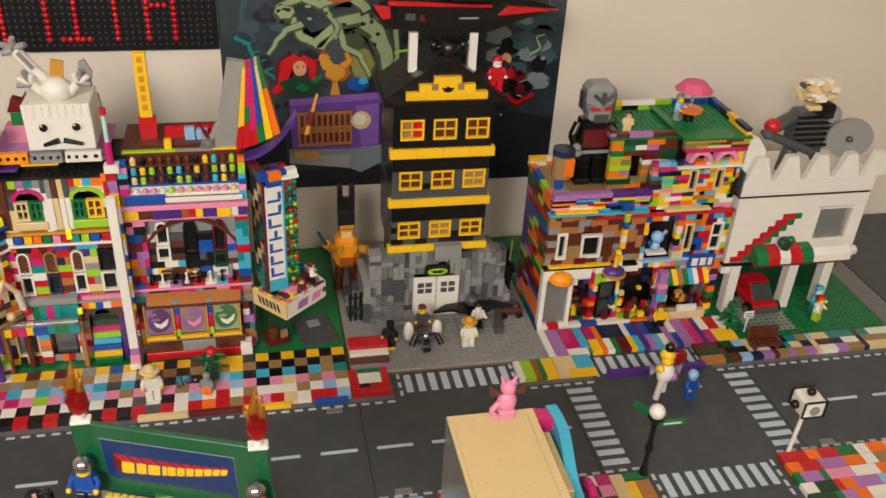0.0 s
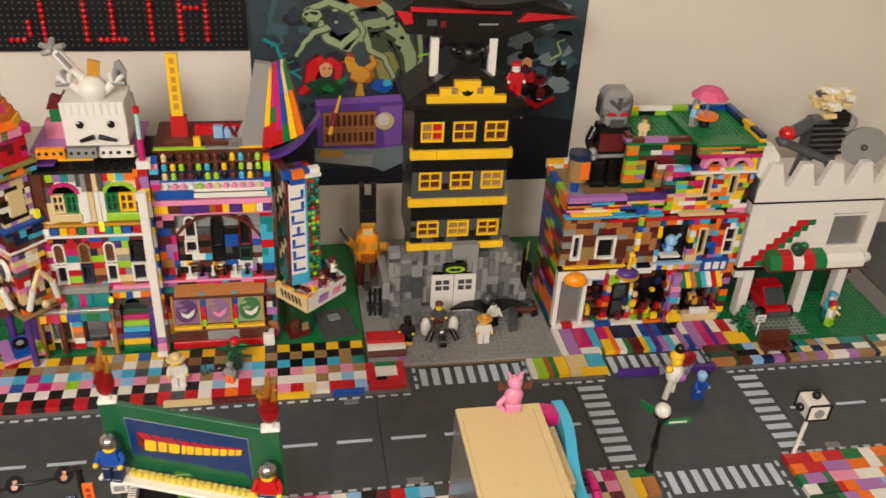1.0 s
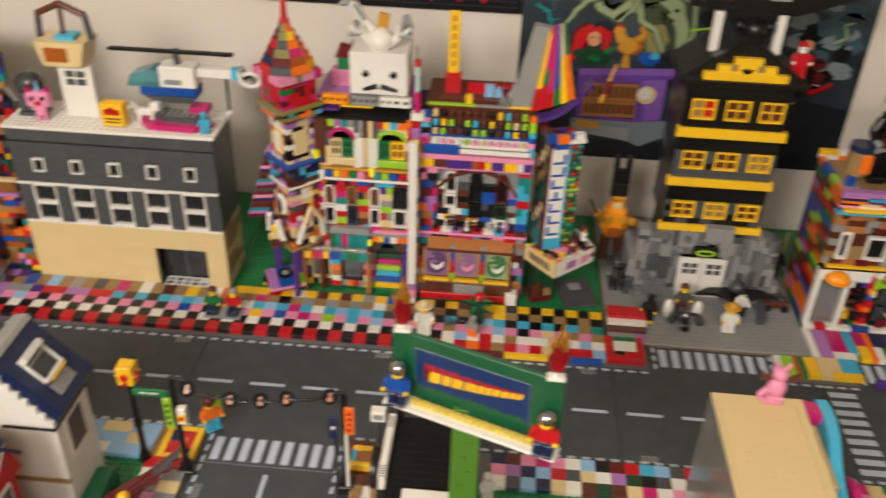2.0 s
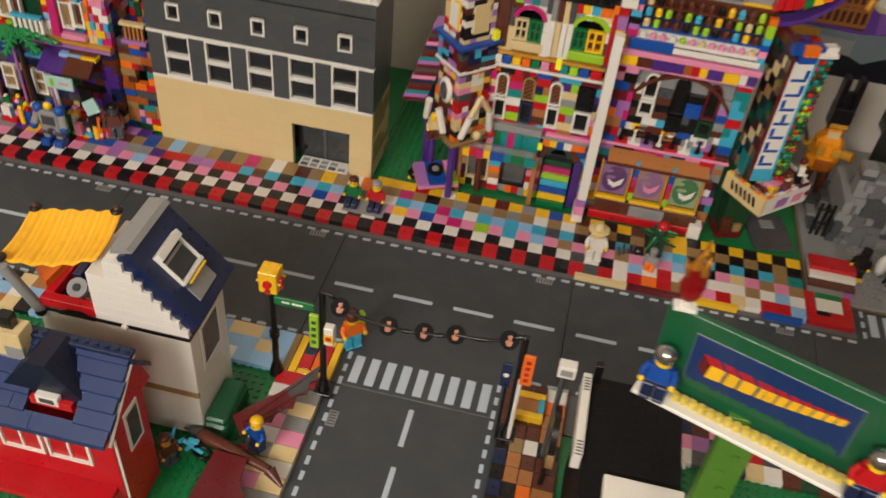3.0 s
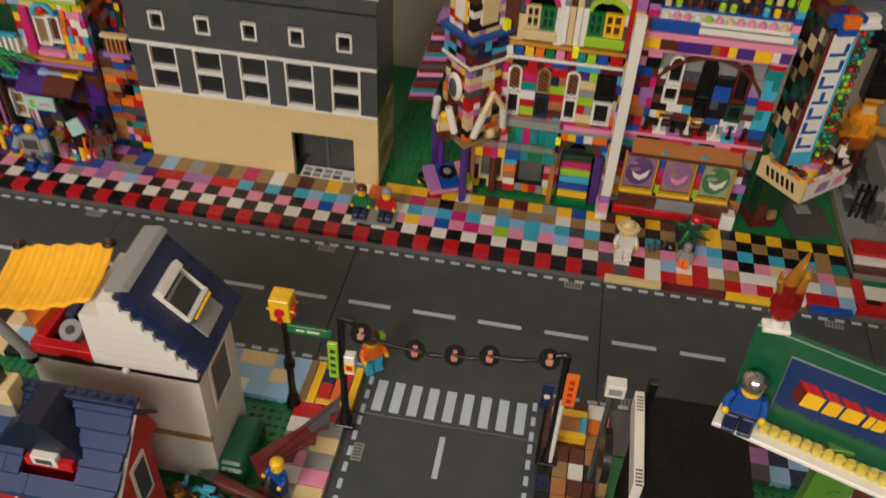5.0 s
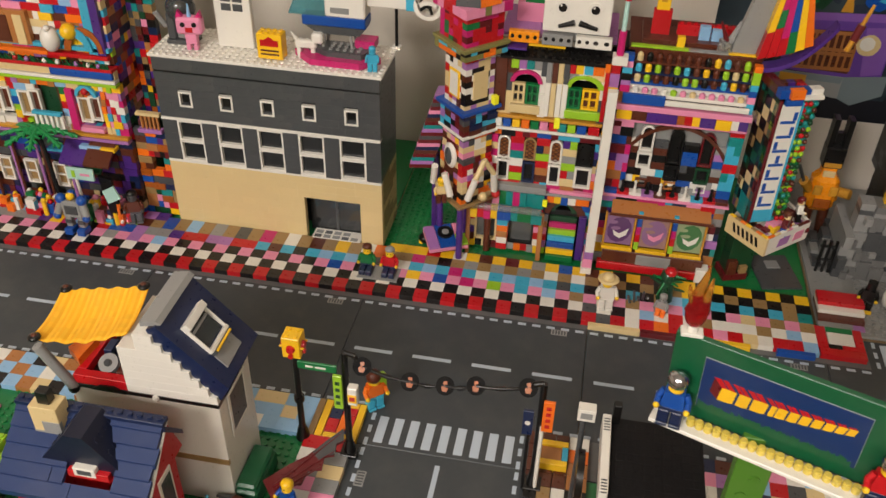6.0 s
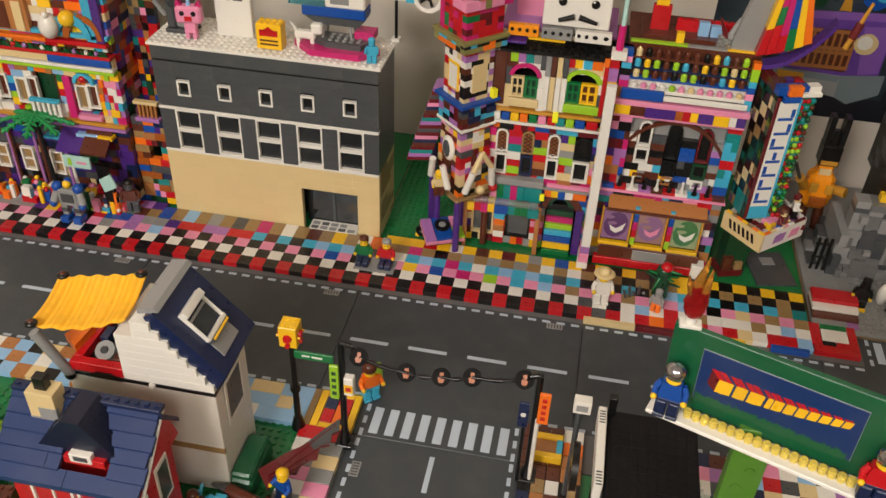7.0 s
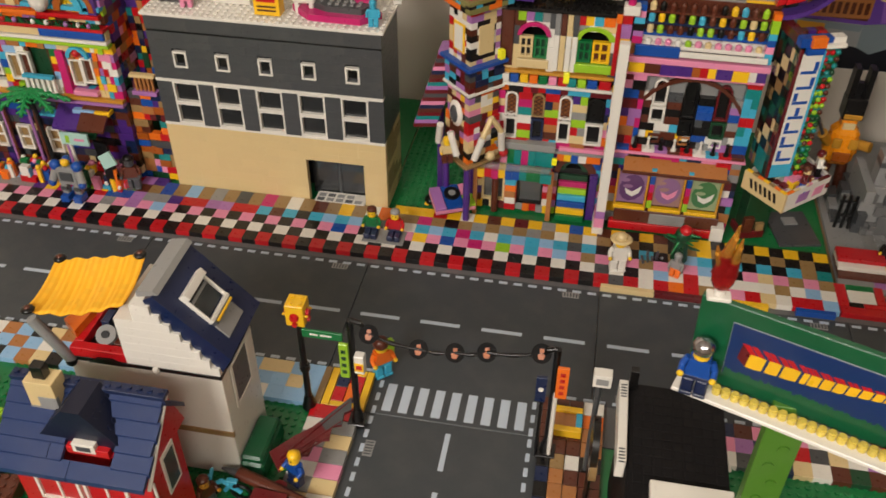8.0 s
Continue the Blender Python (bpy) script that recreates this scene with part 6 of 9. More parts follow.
Mesh().box(64.4, 66.8, 35, 37, 11.6, 13.6, "dome_orange", 0.2).box(64.6, 66.6, 34.8, 35.2, 11.9, 13.0, "tan", 0.1).part("chin", mech)
Mesh().box(64.0, 67.2, 34.6, 37.4, 13.6, 17, "black", 0.15).box(64.0, 64.9, 35, 37, 17, 21.6, "black").box(66.3, 67.2, 35, 37, 17, 21.6, "black").box(64.9, 66.3, 36, 37, 17, 19, "black").part("cowl", mech)
Mesh().box(64.2, 67, 34.4, 34.7, 13.9, 14.6, "gold").part("visor", mech)
for s_, top in ((-1, 11.5), (1, 9.8)):
    Mesh().rod((65.6 + s_ * 2.4, 35.4, 9.4), (65.6 + s_ * 4.0, 34, top), 0.8, "gold").part("arm", mech)
    Mesh().rod((65.6 + s_ * 1.2, 36, 6.2), (65.6 + s_ * 1.6, 35.6, 0.6), 0.9, "brown").part("leg", mech)
Mesh().rod((61.6, 34, 11.5), (60, 33, 14.5), 0.3, "dark_grey").part("staff", mech)
th = Thing("black_railing", "black toy railing on the grey plate", "railing", 66.4, 30, 0.6)
m = Mesh()
for i in range(4):
    m.rod((65 + i * 0.9, 30, 0.6), (65 + i * 0.9, 30, 6.4), 0.25, "black", n=8)
m.rod((64.6, 30, 3), (68.2, 30, 3), 0.22, "black", n=8).rod((64.6, 30, 5.4), (68.2, 30, 5.4), 0.22, "black", n=8)
m.part("bar", th)
figure(93.4, 37, 0.6, 0, "black", "black", "dark_grey", "black", label="black toy figure beside the cave", hat="ears", scale=1.6)
th = Thing("black_spire", "black toy spire with rods beside the cave", "toy", 92.6, 33.5, 0.6)
m = Mesh()
for i in range(4):
    m.rod((91.8 + i * 0.6, 33.5 + (i % 2), 0.6), (91.8 + i * 0.6, 33.5 + (i % 2), 9 - i), 0.3, "black", n=8)
m.rod((93.2, 33, 9), (93.4, 33, 13), 0.2, "olive")
m.part("rod", th)

figure(70.6, 22.2, 0.8, -20, "black", "black", "flesh", "black", label="black toy figure with a yellow belt on the grey plate", hat="ears")
Mesh().box(-0.9, 0.9, -0.2, 0.2, 0, 0.5, "yellow").alone("belt_block", "small yellow block at the black figure's feet", "block", 70.4, 21.0, 0.8)
bike = Thing("motorbike", "black and chrome toy motorbike with a white shield", "motorcycle", 76.2, 22.2, 0.6)
for y in (20.2, 24.2):
    w = Mesh().rod((75.8, y, 1.6), (76.8, y, 1.6), 1.0, "black", n=14).part("wheel", bike)
    Mesh().rod((75.7, y, 1.6), (76.9, y, 1.6), 0.5, "chrome", n=10).part("rim", w)
Mesh().box(75.5, 77.1, 20.8, 24, 1.6, 2.8, "dark_grey", 0.2).ball(76.3, 21.2, 2.9, 0.8, "chrome").part("frame", bike)
Mesh().rod((74.4, 21, 3.4), (78.2, 21, 3.4), 0.25, "black").rod((74.6, 21, 3.4), (73.8, 20, 2), 0.5, "black").rod((78, 21, 3.4), (78.8, 20, 2), 0.5, "black").part("handlebar", bike)
for s in (-1, 1):
    Mesh().ball(76.3 + s * 2.4, 23.6, 2.4, 0.9, "white", ry=0.8, rz=1.9).part("shield", bike, "white side shield")
figure(76.3, 24.8, 1.6, 0, "dark_grey", "brown", "flesh", "brown", label="toy rider with brown hair behind the motorbike")
glider = Thing("black_glider", "black toy glider with wide pointed wings", "toy glider", 85.4, 27.4, 0.6)
m = Mesh().prism([(78.6, 26.8), (81, 28.6), (84, 29), (87, 29), (90, 28.8), (92.6, 26.8), (89.6, 27.2), (87.4, 25.6), (86, 26.6), (84.4, 25.8), (82, 27)], 3.2, 3.7, "z", "black").ball(85.6, 28, 4.6, 1.3, "dark_grey", rz=1.1)
m.rod((85.6, 28.4, 0.6), (85.6, 28.4, 3.4), 0.6, "black")
m.part("wing", glider)
figure(86.0, 25.4, 0.8, 15, "white", "black", "white", "black", label="toy figure in white and black under the glider")
figure(83.4, 20.8, 0.8, 0, "white", "white", "flesh", "gold", label="toy figure with golden hair in white clothes", hat="wide", scale=1.05)
car = Thing("small_car", "small brown and black toy car on the grey plate", "car", 92.6, 28.4, 0.6)
Mesh().box(90.6, 94.6, 27.2, 29.8, 1.2, 2.4, "brown", 0.2).box(91.4, 93.8, 27.4, 29.6, 2.4, 3.2, "dark_grey", 0.25).part("body", car)
for x in (91.2, 94):
    for y in (27.2, 29.8):
        Mesh().rod((x, y - 0.25, 1.3), (x, y + 0.25, 1.3), 0.65, "black").part("wheel", car)
Mesh().prism([(88.4, 23), (90, 23), (91, 28), (90.2, 30)], 0.7, 2.0, "z", "dark_grey").alone("ramp_block", "dark grey sloping ramp beside the car", "ramp")

# ---------------------------------------------------------------- colourful shops
RY = 24.4
shops = Thing("colourful_shops", "colourful brick shop building with white corner shop and green roof", "building", 112, RY, 0)
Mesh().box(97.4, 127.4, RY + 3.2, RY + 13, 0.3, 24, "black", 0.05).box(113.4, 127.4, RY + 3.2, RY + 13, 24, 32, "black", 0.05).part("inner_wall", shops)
m = Mesh().box(96.2, 104.6, RY - 0.8, RY + 0.6, 10.4, 12.2, "white").box(96.2, 97.0, RY - 0.8, RY + 0.6, 0.5, 10.4, "white").box(101.0, 101.7, RY - 0.8, RY + 0.6, 0.5, 10.4, "white").box(105.4, 113, RY - 0.6, RY + 0.6, 11.0, 12.2, "white")
m.pieces("shop_frame", shops, "white corner shop frame")
Mesh().box(97, 101, RY - 0.2, RY - 0.1, 1.4, 10.2, "clear", 0.01).part("shop_pane", shops)
Mesh().box(96.2, 113, RY - 1.2, RY + 0.6, 0.4, 1.2, "white").box(98, 100, RY - 1.25, RY + 0.4, 0.45, 1.25, "red").box(104, 107, RY - 1.25, RY + 0.4, 0.45, 1.25, "blue").part("shop_sill", shops)
for x, z, c in ((99.0, 11.2, "dome_orange"), (108.2, 11.8, "purple")):
    Mesh().ball(x, RY - 1.6, z, 1.9, c, ry=1.5, rz=1.2, n=16).rod((x, RY - 1.6, z - 0.3), (x, RY - 1.6, z), 2.0, "gold" if c == "purple" else c, n=16).part("dome_lamp", shops, ("orange" if c != "purple" else c) + " dome over the shop front")
for i, c in enumerate(("white", "yellow", "purple", "yellow", "white", "yellow", "blue", "lime", "yellow")):
    Mesh().box(108.9, 109.8, RY - 0.9, RY - 0.1, 12.0 + i * 1.25, 13.2 + i * 1.25, c).part("drainpipe", shops)
Mesh().box(108.2, 110, RY - 1.1, RY, 23, 24.2, "blue").part("pipe_cap", shops)
Mesh().rod((108.2, RY - 1.6, 12.6), (108.3, RY - 1.7, 15.6), 0.4, "yellow", r2=0.3).ball(108.2, RY - 2.0, 15.9, 0.55, "yellow", ry=0.9, n=8).part("dome_ornament", shops, "yellow long-necked ornament")
window_unit(shops, 106.6, 109.6, 1.6, 9.0, RY - 0.1, "black", "smoke", (0, 1))
for x0, x1, z0, z1 in ((98.0, 99.8, 14.0, 19.0), (102.2, 105.8, 14.0, 18.4)):
    window_unit(shops, x0, x1, z0, z1, RY - 0.1, "white", "black", (0, 0) if x0 < 100 else (0, 0), "white framed window", t=0.45)
m = Mesh().box(96.2, 112.6, RY - 0.7, RY + 0.6, 12.2, 12.6, "black").box(97, 108, RY - 0.8, RY + 0.4, 12.6, 13.0, "yellow").box(96, 113.0, RY - 0.9, RY + 0.6, 22.4, 22.8, "azure").box(97, 104, RY - 1.0, RY + 0.6, 22.9, 23.3, "yellow").box(96.4, 106.2, RY - 0.6, RY + 0.8, 25.4, 26.2, "lavender").box(106.2, 113, RY - 0.6, RY + 0.8, 25.4, 26.2, "purple").box(104, 128.6, RY - 0.6, RY + 0.4, 21.4, 21.8, "red").box(113.8, 128.4, RY - 0.5, RY + 0.4, 12.4, 12.9, "sky").box(116, 124, RY - 0.55, RY + 0.5, 22.0, 22.5, "tan")
m.pieces("ledge", shops, "coloured ledges")
m = Mesh().box(113.9, 117.4, RY - 1.0, RY + 0.6, 14.2, 14.6, "white").ball(115.6, RY - 0.1, 17.2, 1.1, "sky", n=10).ball(115.4, RY - 0.2, 15.6, 0.9, "sky", n=8).ball(114.4, RY - 0.2, 16.2, 0.5, "blue", n=8).rod((116.2, RY - 0.2, 17.5), (116.8, RY - 0.6, 18.6), 0.3, "sky")
m.part("balcony_statue", shops, "light blue ornament on a white balcony")
Mesh().box(113.8, 118.8, RY + 1.4, RY + 1.6, 12.6, 21, "black").part("recess", shops)
window_unit(shops, 120.4, 122.0, 14.0, 19.4, RY - 0.1, "tan", "black", (0, 0))
window_unit(shops, 125.2, 127.4, 14.0, 19.4, RY - 0.1, "white", "black", (0, 1))
for x0 in (119.6, 124.2):
    window_unit(shops, x0, x0 + 1.6, 25.0, 29.0, RY + 0.9, "tan", "black", (0, 0))
m = Mesh()
for i, c in enumerate(("green", "yellow", "nougat", "green", "azure", "white", "red", "yellow")):
    m.prism([(RY - 2.0, 8.9), (RY - 0.2, 10.6), (RY - 0.2, 10.2), (RY - 2.0, 8.4)], 118.4 + i * 0.95, 119.3 + i * 0.95, "x", c)
m.pieces("awning", shops, "striped awning in green, yellow and blue")
Mesh().box(121.2, 124.8, RY - 1.8, RY - 1.2, 2.6, 3.8, "white").box(120, 127, RY - 1.2, RY + 0.2, 0.4, 2.2, "tan").part("shop_counter", shops)
Mesh().box(122.0, 126.8, RY - 0.8, RY - 0.1, 11.0, 13.4, "blue").box(122.5, 123.6, RY - 0.86, RY - 0.8, 11.4, 12.9, "white", 0.02).box(124.0, 125.1, RY - 0.86, RY - 0.8, 11.4, 12.9, "white", 0.02).box(125.5, 126.3, RY - 0.86, RY - 0.8, 11.4, 12.9, "white", 0.02).part("shop_sign", shops, "blue sign with white bars")
Mesh().box(117.0, 118.6, RY - 1.4, RY, 0.4, 10.6, "lavender").box(116.9, 118.7, RY - 1.5, RY - 0.6, 2.0, 3.2, "red").box(116.9, 118.7, RY - 1.5, RY - 0.6, 5.0, 6.2, "azure").box(116.9, 118.7, RY - 1.5, RY - 0.6, 7.4, 8.4, "pink").part("pier", shops, "striped pier")
m = Mesh().box(110.0, 116.8, RY - 0.8, RY + 3, 0.4, 0.9, "orange").box(111, 113, RY - 0.6, RY + 1, 0.9, 1.3, "lime").box(113.4, 115, RY, RY + 2, 0.9, 1.3, "lime").box(114, 116, RY - 0.7, RY + 0.4, 0.9, 1.25, "rust")
m.pieces("entrance_floor", shops, "orange and lime entrance floor")
m = Mesh()
for i in range(2):
    m.arch(118.6 + i * 4.6, 123.0 + i * 4.6, 30.4, RY + 0.4, RY + 1.8, 1.3, 2.1, "pink", 8)
m.box(117.8, 128.6, RY + 0.3, RY + 1.9, 32.2, 32.8, "magenta").box(117, 128.6, RY + 0.2, RY + 2, 29.4, 29.8, "white")
m.part("pink_arch", shops, "pink arches under the roof")
m = Mesh().box(106.2, 118.2, RY + 3.4, RY + 15, 33.4, 33.8, "green").box(117.2, 129.0, RY + 0.4, RY + 15, 34.2, 34.6, "green")
m.studs(107.5, 117, RY + 5, RY + 14, 33.8, "green", 6).studs(118.5, 128, RY + 4, RY + 14, 34.6, "green", 6)
m.part("roof", shops, "green studded flat roof")
m = Mesh().box(96.8, 112.8, RY + 0.4, RY + 14, 24.4, 24.8, "dark_tan").part("lower_roof", shops)
B = Bricks(61)
B.wall("x", 101.7, 113, RY, RY + 1, 0.4, 12.2, MIX, [(101.7, 105.2, 1.4, 9), (106.4, 109.8, 1.4, 9.2), (110.4, 116.5, 0, 10)], 1.2, (1, 1, 2))
B.wall("x", 96.4, 113, RY, RY + 1, 13.0, 22.4, ["nougat", "brown", "brown", "nougat", "dark_tan", "grey", "dark_red", "nougat"], [(98, 99.8, 14, 19), (102.2, 105.8, 14, 18.4)], 1.2, (1, 2, 2))
B.wall("x", 96.4, 113, RY, RY + 1, 22.8, 25.4, MIX + ["black", "white"], (), 0.43, (2, 2, 3, 4))
B.wall("x", 113, 128.4, RY, RY + 1, 0.4, 12.4, MIX, [(113, 116.8, 0, 9.6), (119.6, 127, 2, 7.6)], 1.2, (1, 1, 2))
B.wall("x", 113, 128.4, RY, RY + 1, 12.9, 21.4, MIX + ["azure", "orange"], [(113.8, 118.8, 12, 20.4), (120.4, 122, 14, 19.4), (125.2, 127.4, 14, 19.4)], 1.2, (1, 1, 2))
B.wall("x", 113, 128.4, RY + 1, RY + 2, 21.8, 30.4, MIX + ["yellow", "lime", "orange"], [(119.6, 121.2, 25, 29), (124.2, 125.8, 25, 29)], 0.8, (1, 2, 2))
B.wall("x", 117.6, 128.8, RY + 0.6, RY + 1.6, 32.8, 34.2, ["tan", "olive", "brown", "orange", "green", "gold", "lime"], (), 0.47, (2, 3, 4))
B.wall("x", 106.4, 117.6, RY + 3.2, RY + 4.2, 25, 33.4, ["lime", "olive", "brown", "green", "gold", "dark_red", "lavender", "dark_tan", "orange", "dark_green", "white"], [(110, 112, 27, 31)], 0.8, (2, 2, 3, 4))
B.wall("x", 106.2, 129, RY + 14.6, RY + 15.4, 33.8, 35.4, ["lime", "white", "blue", "navy", "black", "yellow"], (), 0.8, (3, 4, 6))
B.wall("y", RY + 4, RY + 14.6, 106.2, 107.2, 33.8, 35.0, ["lime", "lavender", "white", "brown"], (), 0.6, (2, 4))
B.wall("y", RY + 1, RY + 14.6, 128.0, 129.0, 34.6, 35.8, ["yellow", "navy", "black", "blue"], (), 0.6, (3, 4))
B.wall("x", 107.2, 117.4, RY + 3.4, RY + 4.4, 33.8, 34.6, ["green", "lavender", "brown", "orange"], (), 0.8, (2, 3))
B.wall("y", RY + 1, RY + 13, 96.4, 97.4, 0.4, 25.4, ["green", "lavender", "orange", "red", "blue", "dark_red", "lime", "brown", "purple"], (), 1.2, (3, 4, 6))
B.wall("y", RY + 1, RY + 13, 127.4, 128.4, 0.4, 33, MIX, (), 1.2, (2, 3, 4))
B.wall("x", 96.4, 113, RY + 13, RY + 14, 24.8, 26.4, ["orange", "yellow", "white"], (), 0.8, (3, 4))
B.put(shops, limit=295)

heap = random.Random(19)
m = Mesh()
for i in range(90):
    x, y, z = heap.uniform(101.8, 127), RY + heap.uniform(-0.6, 2.4), heap.choice([1.3, 1.4, 2.4, 3.4, 4.6, 6.0, 7.2])
    if 117 < x < 118.8:
        continue
    w, h = heap.uniform(0.3, 0.7), heap.uniform(0.5, 1.5)
    m.box(x - w, x + w, y - 0.4, y + 0.4, z, z + h, heap.choice(["red", "yellow", "dark_red", "black", "brown", "black", "gold", "brown", "dark_red", "dark_grey", "navy", "tan"]))
tagged(m.part("shop_clutter", shops, "small coloured blocks in the shop windows"), kind="stuff")

# things on the shops' roofs
figure(104.6, 31.8, 24.9, 0, "black", "black", "grey", "grey", "toy_figure", "large black toy figure with a grey helmet on the shop roof", "helmet", scale=3.1, arms="black")
m = Mesh().box(-2.2, 2.2, -1.75, -1.5, 6.4, 9.6, "dark_red", 0.1).box(-2.9, 2.9, -1.75, -1.5, 5.3, 5.9, "grey", 0.1)
m.box(-1.9, 1.9, -2.3, 1.6, 11.0, 13.0, "grey", 0.5).box(-2.4, 2.4, -2.2, 2.2, 13.0, 17.0, "grey", 0.9).box(-1.2, 1.2, -2.6, -2.2, 11.0, 12.4, "dark_grey", 0.2).box(-2.7, -2.2, -1.2, 1.2, 12.4, 15.4, "dark_grey", 0.2).box(2.2, 2.7, -1.2, 1.2, 12.4, 15.4, "dark_grey", 0.2).rod((-1.6, -2.2, 15.6), (-0.3, -2.5, 14.6), 0.3, "dark_grey").rod((1.6, -2.2, 15.6), (0.3, -2.5, 14.6), 0.3, "dark_grey").ball(-3.4, -2.6, 6.2, 0.9, "grey", n=8).ball(3.4, -2.6, 6.2, 0.9, "grey", n=8).box(-1.7, -0.4, -2.5, -2.0, 13.0, 13.5, "red", 0.05).box(0.4, 1.7, -2.5, -2.0, 13.0, 13.5, "red", 0.05).box(-0.3, 0.3, -2.7, -2.2, 14.0, 16.0, "dark_grey", 0.05)
m.alone("figure_armour", "grey helmet, dark red chest plate and belt of the large figure", "armour", 104.6, 31.8, 24.9)
th = Thing("barrel_drum", "striped orange and navy barrel on the roof edge", "barrel", 98.6, 28, 24.8)
Mesh().rod((98.6, 28, 27.6), (98.6, 28, 31.4), 1.7, "dark_tan", n=16).rod((98.6, 28, 31.4), (98.6, 28, 32.4), 1.75, "navy", n=16).part("drum", th)
Mesh().box(98.4, 100.0, 26.2, 26.8, 28.2, 31.2, "orange").part("panel", th, "orange panel")
Mesh().rod((98.4, 28, 24.8), (98.4, 28, 27.6), 0.7, "blue").box(97, 100, 27, 29, 24.8, 25.4, "grey").part("foot", th)
th = Thing("parasol_table", "round orange table under a pink parasol on the green roof", "table", 121, 32, 34.7)
m = Mesh().rod((121, 32, 34.7), (121, 32, 36.4), 0.9, "black", r2=0.7)
m.part("foot", th)
Mesh().rod((121, 32, 36.4), (121, 32, 36.8), 2.1, "orange", n=20).part("tabletop", th)
Mesh().rod((121, 32, 36.8), (121, 32, 40.6), 0.25, "clear").part("pole", th)
k = 3.1
ring = [2 * math.pi * i / 12 for i in range(12)]
verts = [(121, 32, 41.9)] + [(121 + k * 0.6 * math.cos(a), 32 + k * 0.6 * math.sin(a), 41.3) for a in ring] + [(121 + k * math.cos(a), 32 + k * math.sin(a), 39.9 + 0.25 * (i % 2)) for i, a in enumerate(ring)]
m = Mesh().add(verts, [[0, 1 + i, 1 + (i + 1) % 12] for i in range(12)] + [[1 + i, 13 + i, 13 + (i + 1) % 12, 1 + (i + 1) % 12] for i in range(12)], "cloth_pink")
m.part("parasol", th, "pink parasol")
figure(119.2, 32.4, 34.7, 40, "sky", "grey", "flesh", "grey", label="small grey toy figure under the parasol", scale=0.9)
figure(109.6, 30.2, 33.9, -20, "tan", "tan", "tan", "brown", label="small tan toy figure on the green roof", scale=0.7)
figure(117.6, 21.6, 0.4, 0, "yellow", "black", "flesh", "brown", label="toy figure in yellow in front of the shops")

# ---------------------------------------------------------------- pizza shop
PY = 25.0
pizza = Thing("pizza_shop", "white brick pizza shop with red and green stripes", "building", 141, PY, 0)
for x in (131.2, 142.6, 149.6):
    Mesh().box(x, x + 1.8, PY - 0.4, PY + 1.6, 0.1, 9.8, "white", 0.06).part("pillar", pizza, "white pillar")
Mesh().box(129.4, 154.4, PY - 0.3, PY + 11, 9.9, 10.4, "black").box(129.5, 154.2, PY + 0.1, PY + 11, 23.1, 23.5, "black").pieces("seam", pizza, "black seam")
Mesh().box(129.6, 133.4, PY + 0.2, PY + 10, 8.2, 9.88, "white").part("lintel", pizza)
Mesh().box(131, 153, PY + 6, PY + 11, 0.1, 10, "dark_green").box(130.6, 153.4, PY + 3.4, PY + 10.6, 10.6, 23, "dark_grey").part("inner_wall", pizza)
for i in range(8):
    z = 10.6 + i * 1.15
    x = 130.6 + i * 1.15
    Mesh().box(x, x + 2.3, PY - 0.06, PY + 0.3, z, z + 1.13, "red", 0.03).part("red_stripe", pizza)
    Mesh().box(x + 2.3, x + 3.6, PY - 0.05, PY + 0.3, z, z + 1.13, "green", 0.03).part("green_stripe", pizza)
window_unit(pizza, 145.2, 152.0, 14.0, 20.6, PY - 0.05, "white", "clear", (0, 0), "wide clear window", t=0.25)
m = Mesh()
for x0, x1, c in ((134.2, 136.4, "green"), (136.4, 138.6, "red"), (138.6, 140.6, "white"), (140.6, 142.8, "red"), (142.8, 145.0, "green"), (145.0, 152.2, "white")):
    m.prism([(PY - 2.9, 11.4), (PY - 2.7, 12.6), (PY - 1.7, 13.6), (PY, 13.9), (PY, 11.4)], x0, x1 - 0.05, "x", c)
m.rod((152.2, PY - 1.5, 12.5), (153.6, PY - 1.5, 12.5), 1.2, "white", r2=0.8)
m.pieces("awning", pizza, "rounded awning in green, red and white")
Mesh().box(134, 153, PY - 2.8, PY, 10.9, 11.38, "brown").part("awning_board", pizza)
m = Mesh().rod((139.6, PY - 1.4, 13.6), (139.6, PY - 1.4, 15.4), 0.8, "dark_green", r2=1.2, n=12).ball(138.8, PY - 1.6, 15.0, 0.9, "dark_green", n=8).ball(140.5, PY - 1.3, 15.2, 0.8, "green", n=8)
m.part("plant_pot", pizza, "dark green plant on the awning")
m = Mesh()
m.box(129.6, 154.4, PY, PY + 1.2, 23.5, 26.4, "white")
for i in range(5):
    x = 129.8 + i * 5.5
    m.prism([(x, 26.4), (x + 4.6, 26.4), (x + 3.2, 30.6), (x + 1.4, 30.6)], PY, PY + 1.2, "y", "white")
m.prism([(129.6, 26.4), (133, 26.4), (133, 31.4), (131.4, 33.4), (129.6, 33.4)], PY + 1.4, PY + 3, "y", "white")
m.pieces("battlement", pizza, "white battlements with sloping sides")
Mesh().box(129.2, 129.6, PY - 0.02, PY + 10, 23.8, 28, "dark_grey").box(129.6, 154.4, PY + 1.2, PY + 11, 26.0, 26.4, "white").part("upper_floor", pizza)
B = Bricks(71)
B.wall("x", 129.6, 154.2, PY, PY + 1, 10.5, 23.1, ["white"], [(145.2, 152, 14, 20.6)], 1.15, (2, 3, 4, 6))
B.wall("y", PY + 1, PY + 11, 129.6, 130.6, 10.5, 23.1, ["white"], (), 1.15, (3, 4, 6))
B.put(pizza)
m = Mesh()
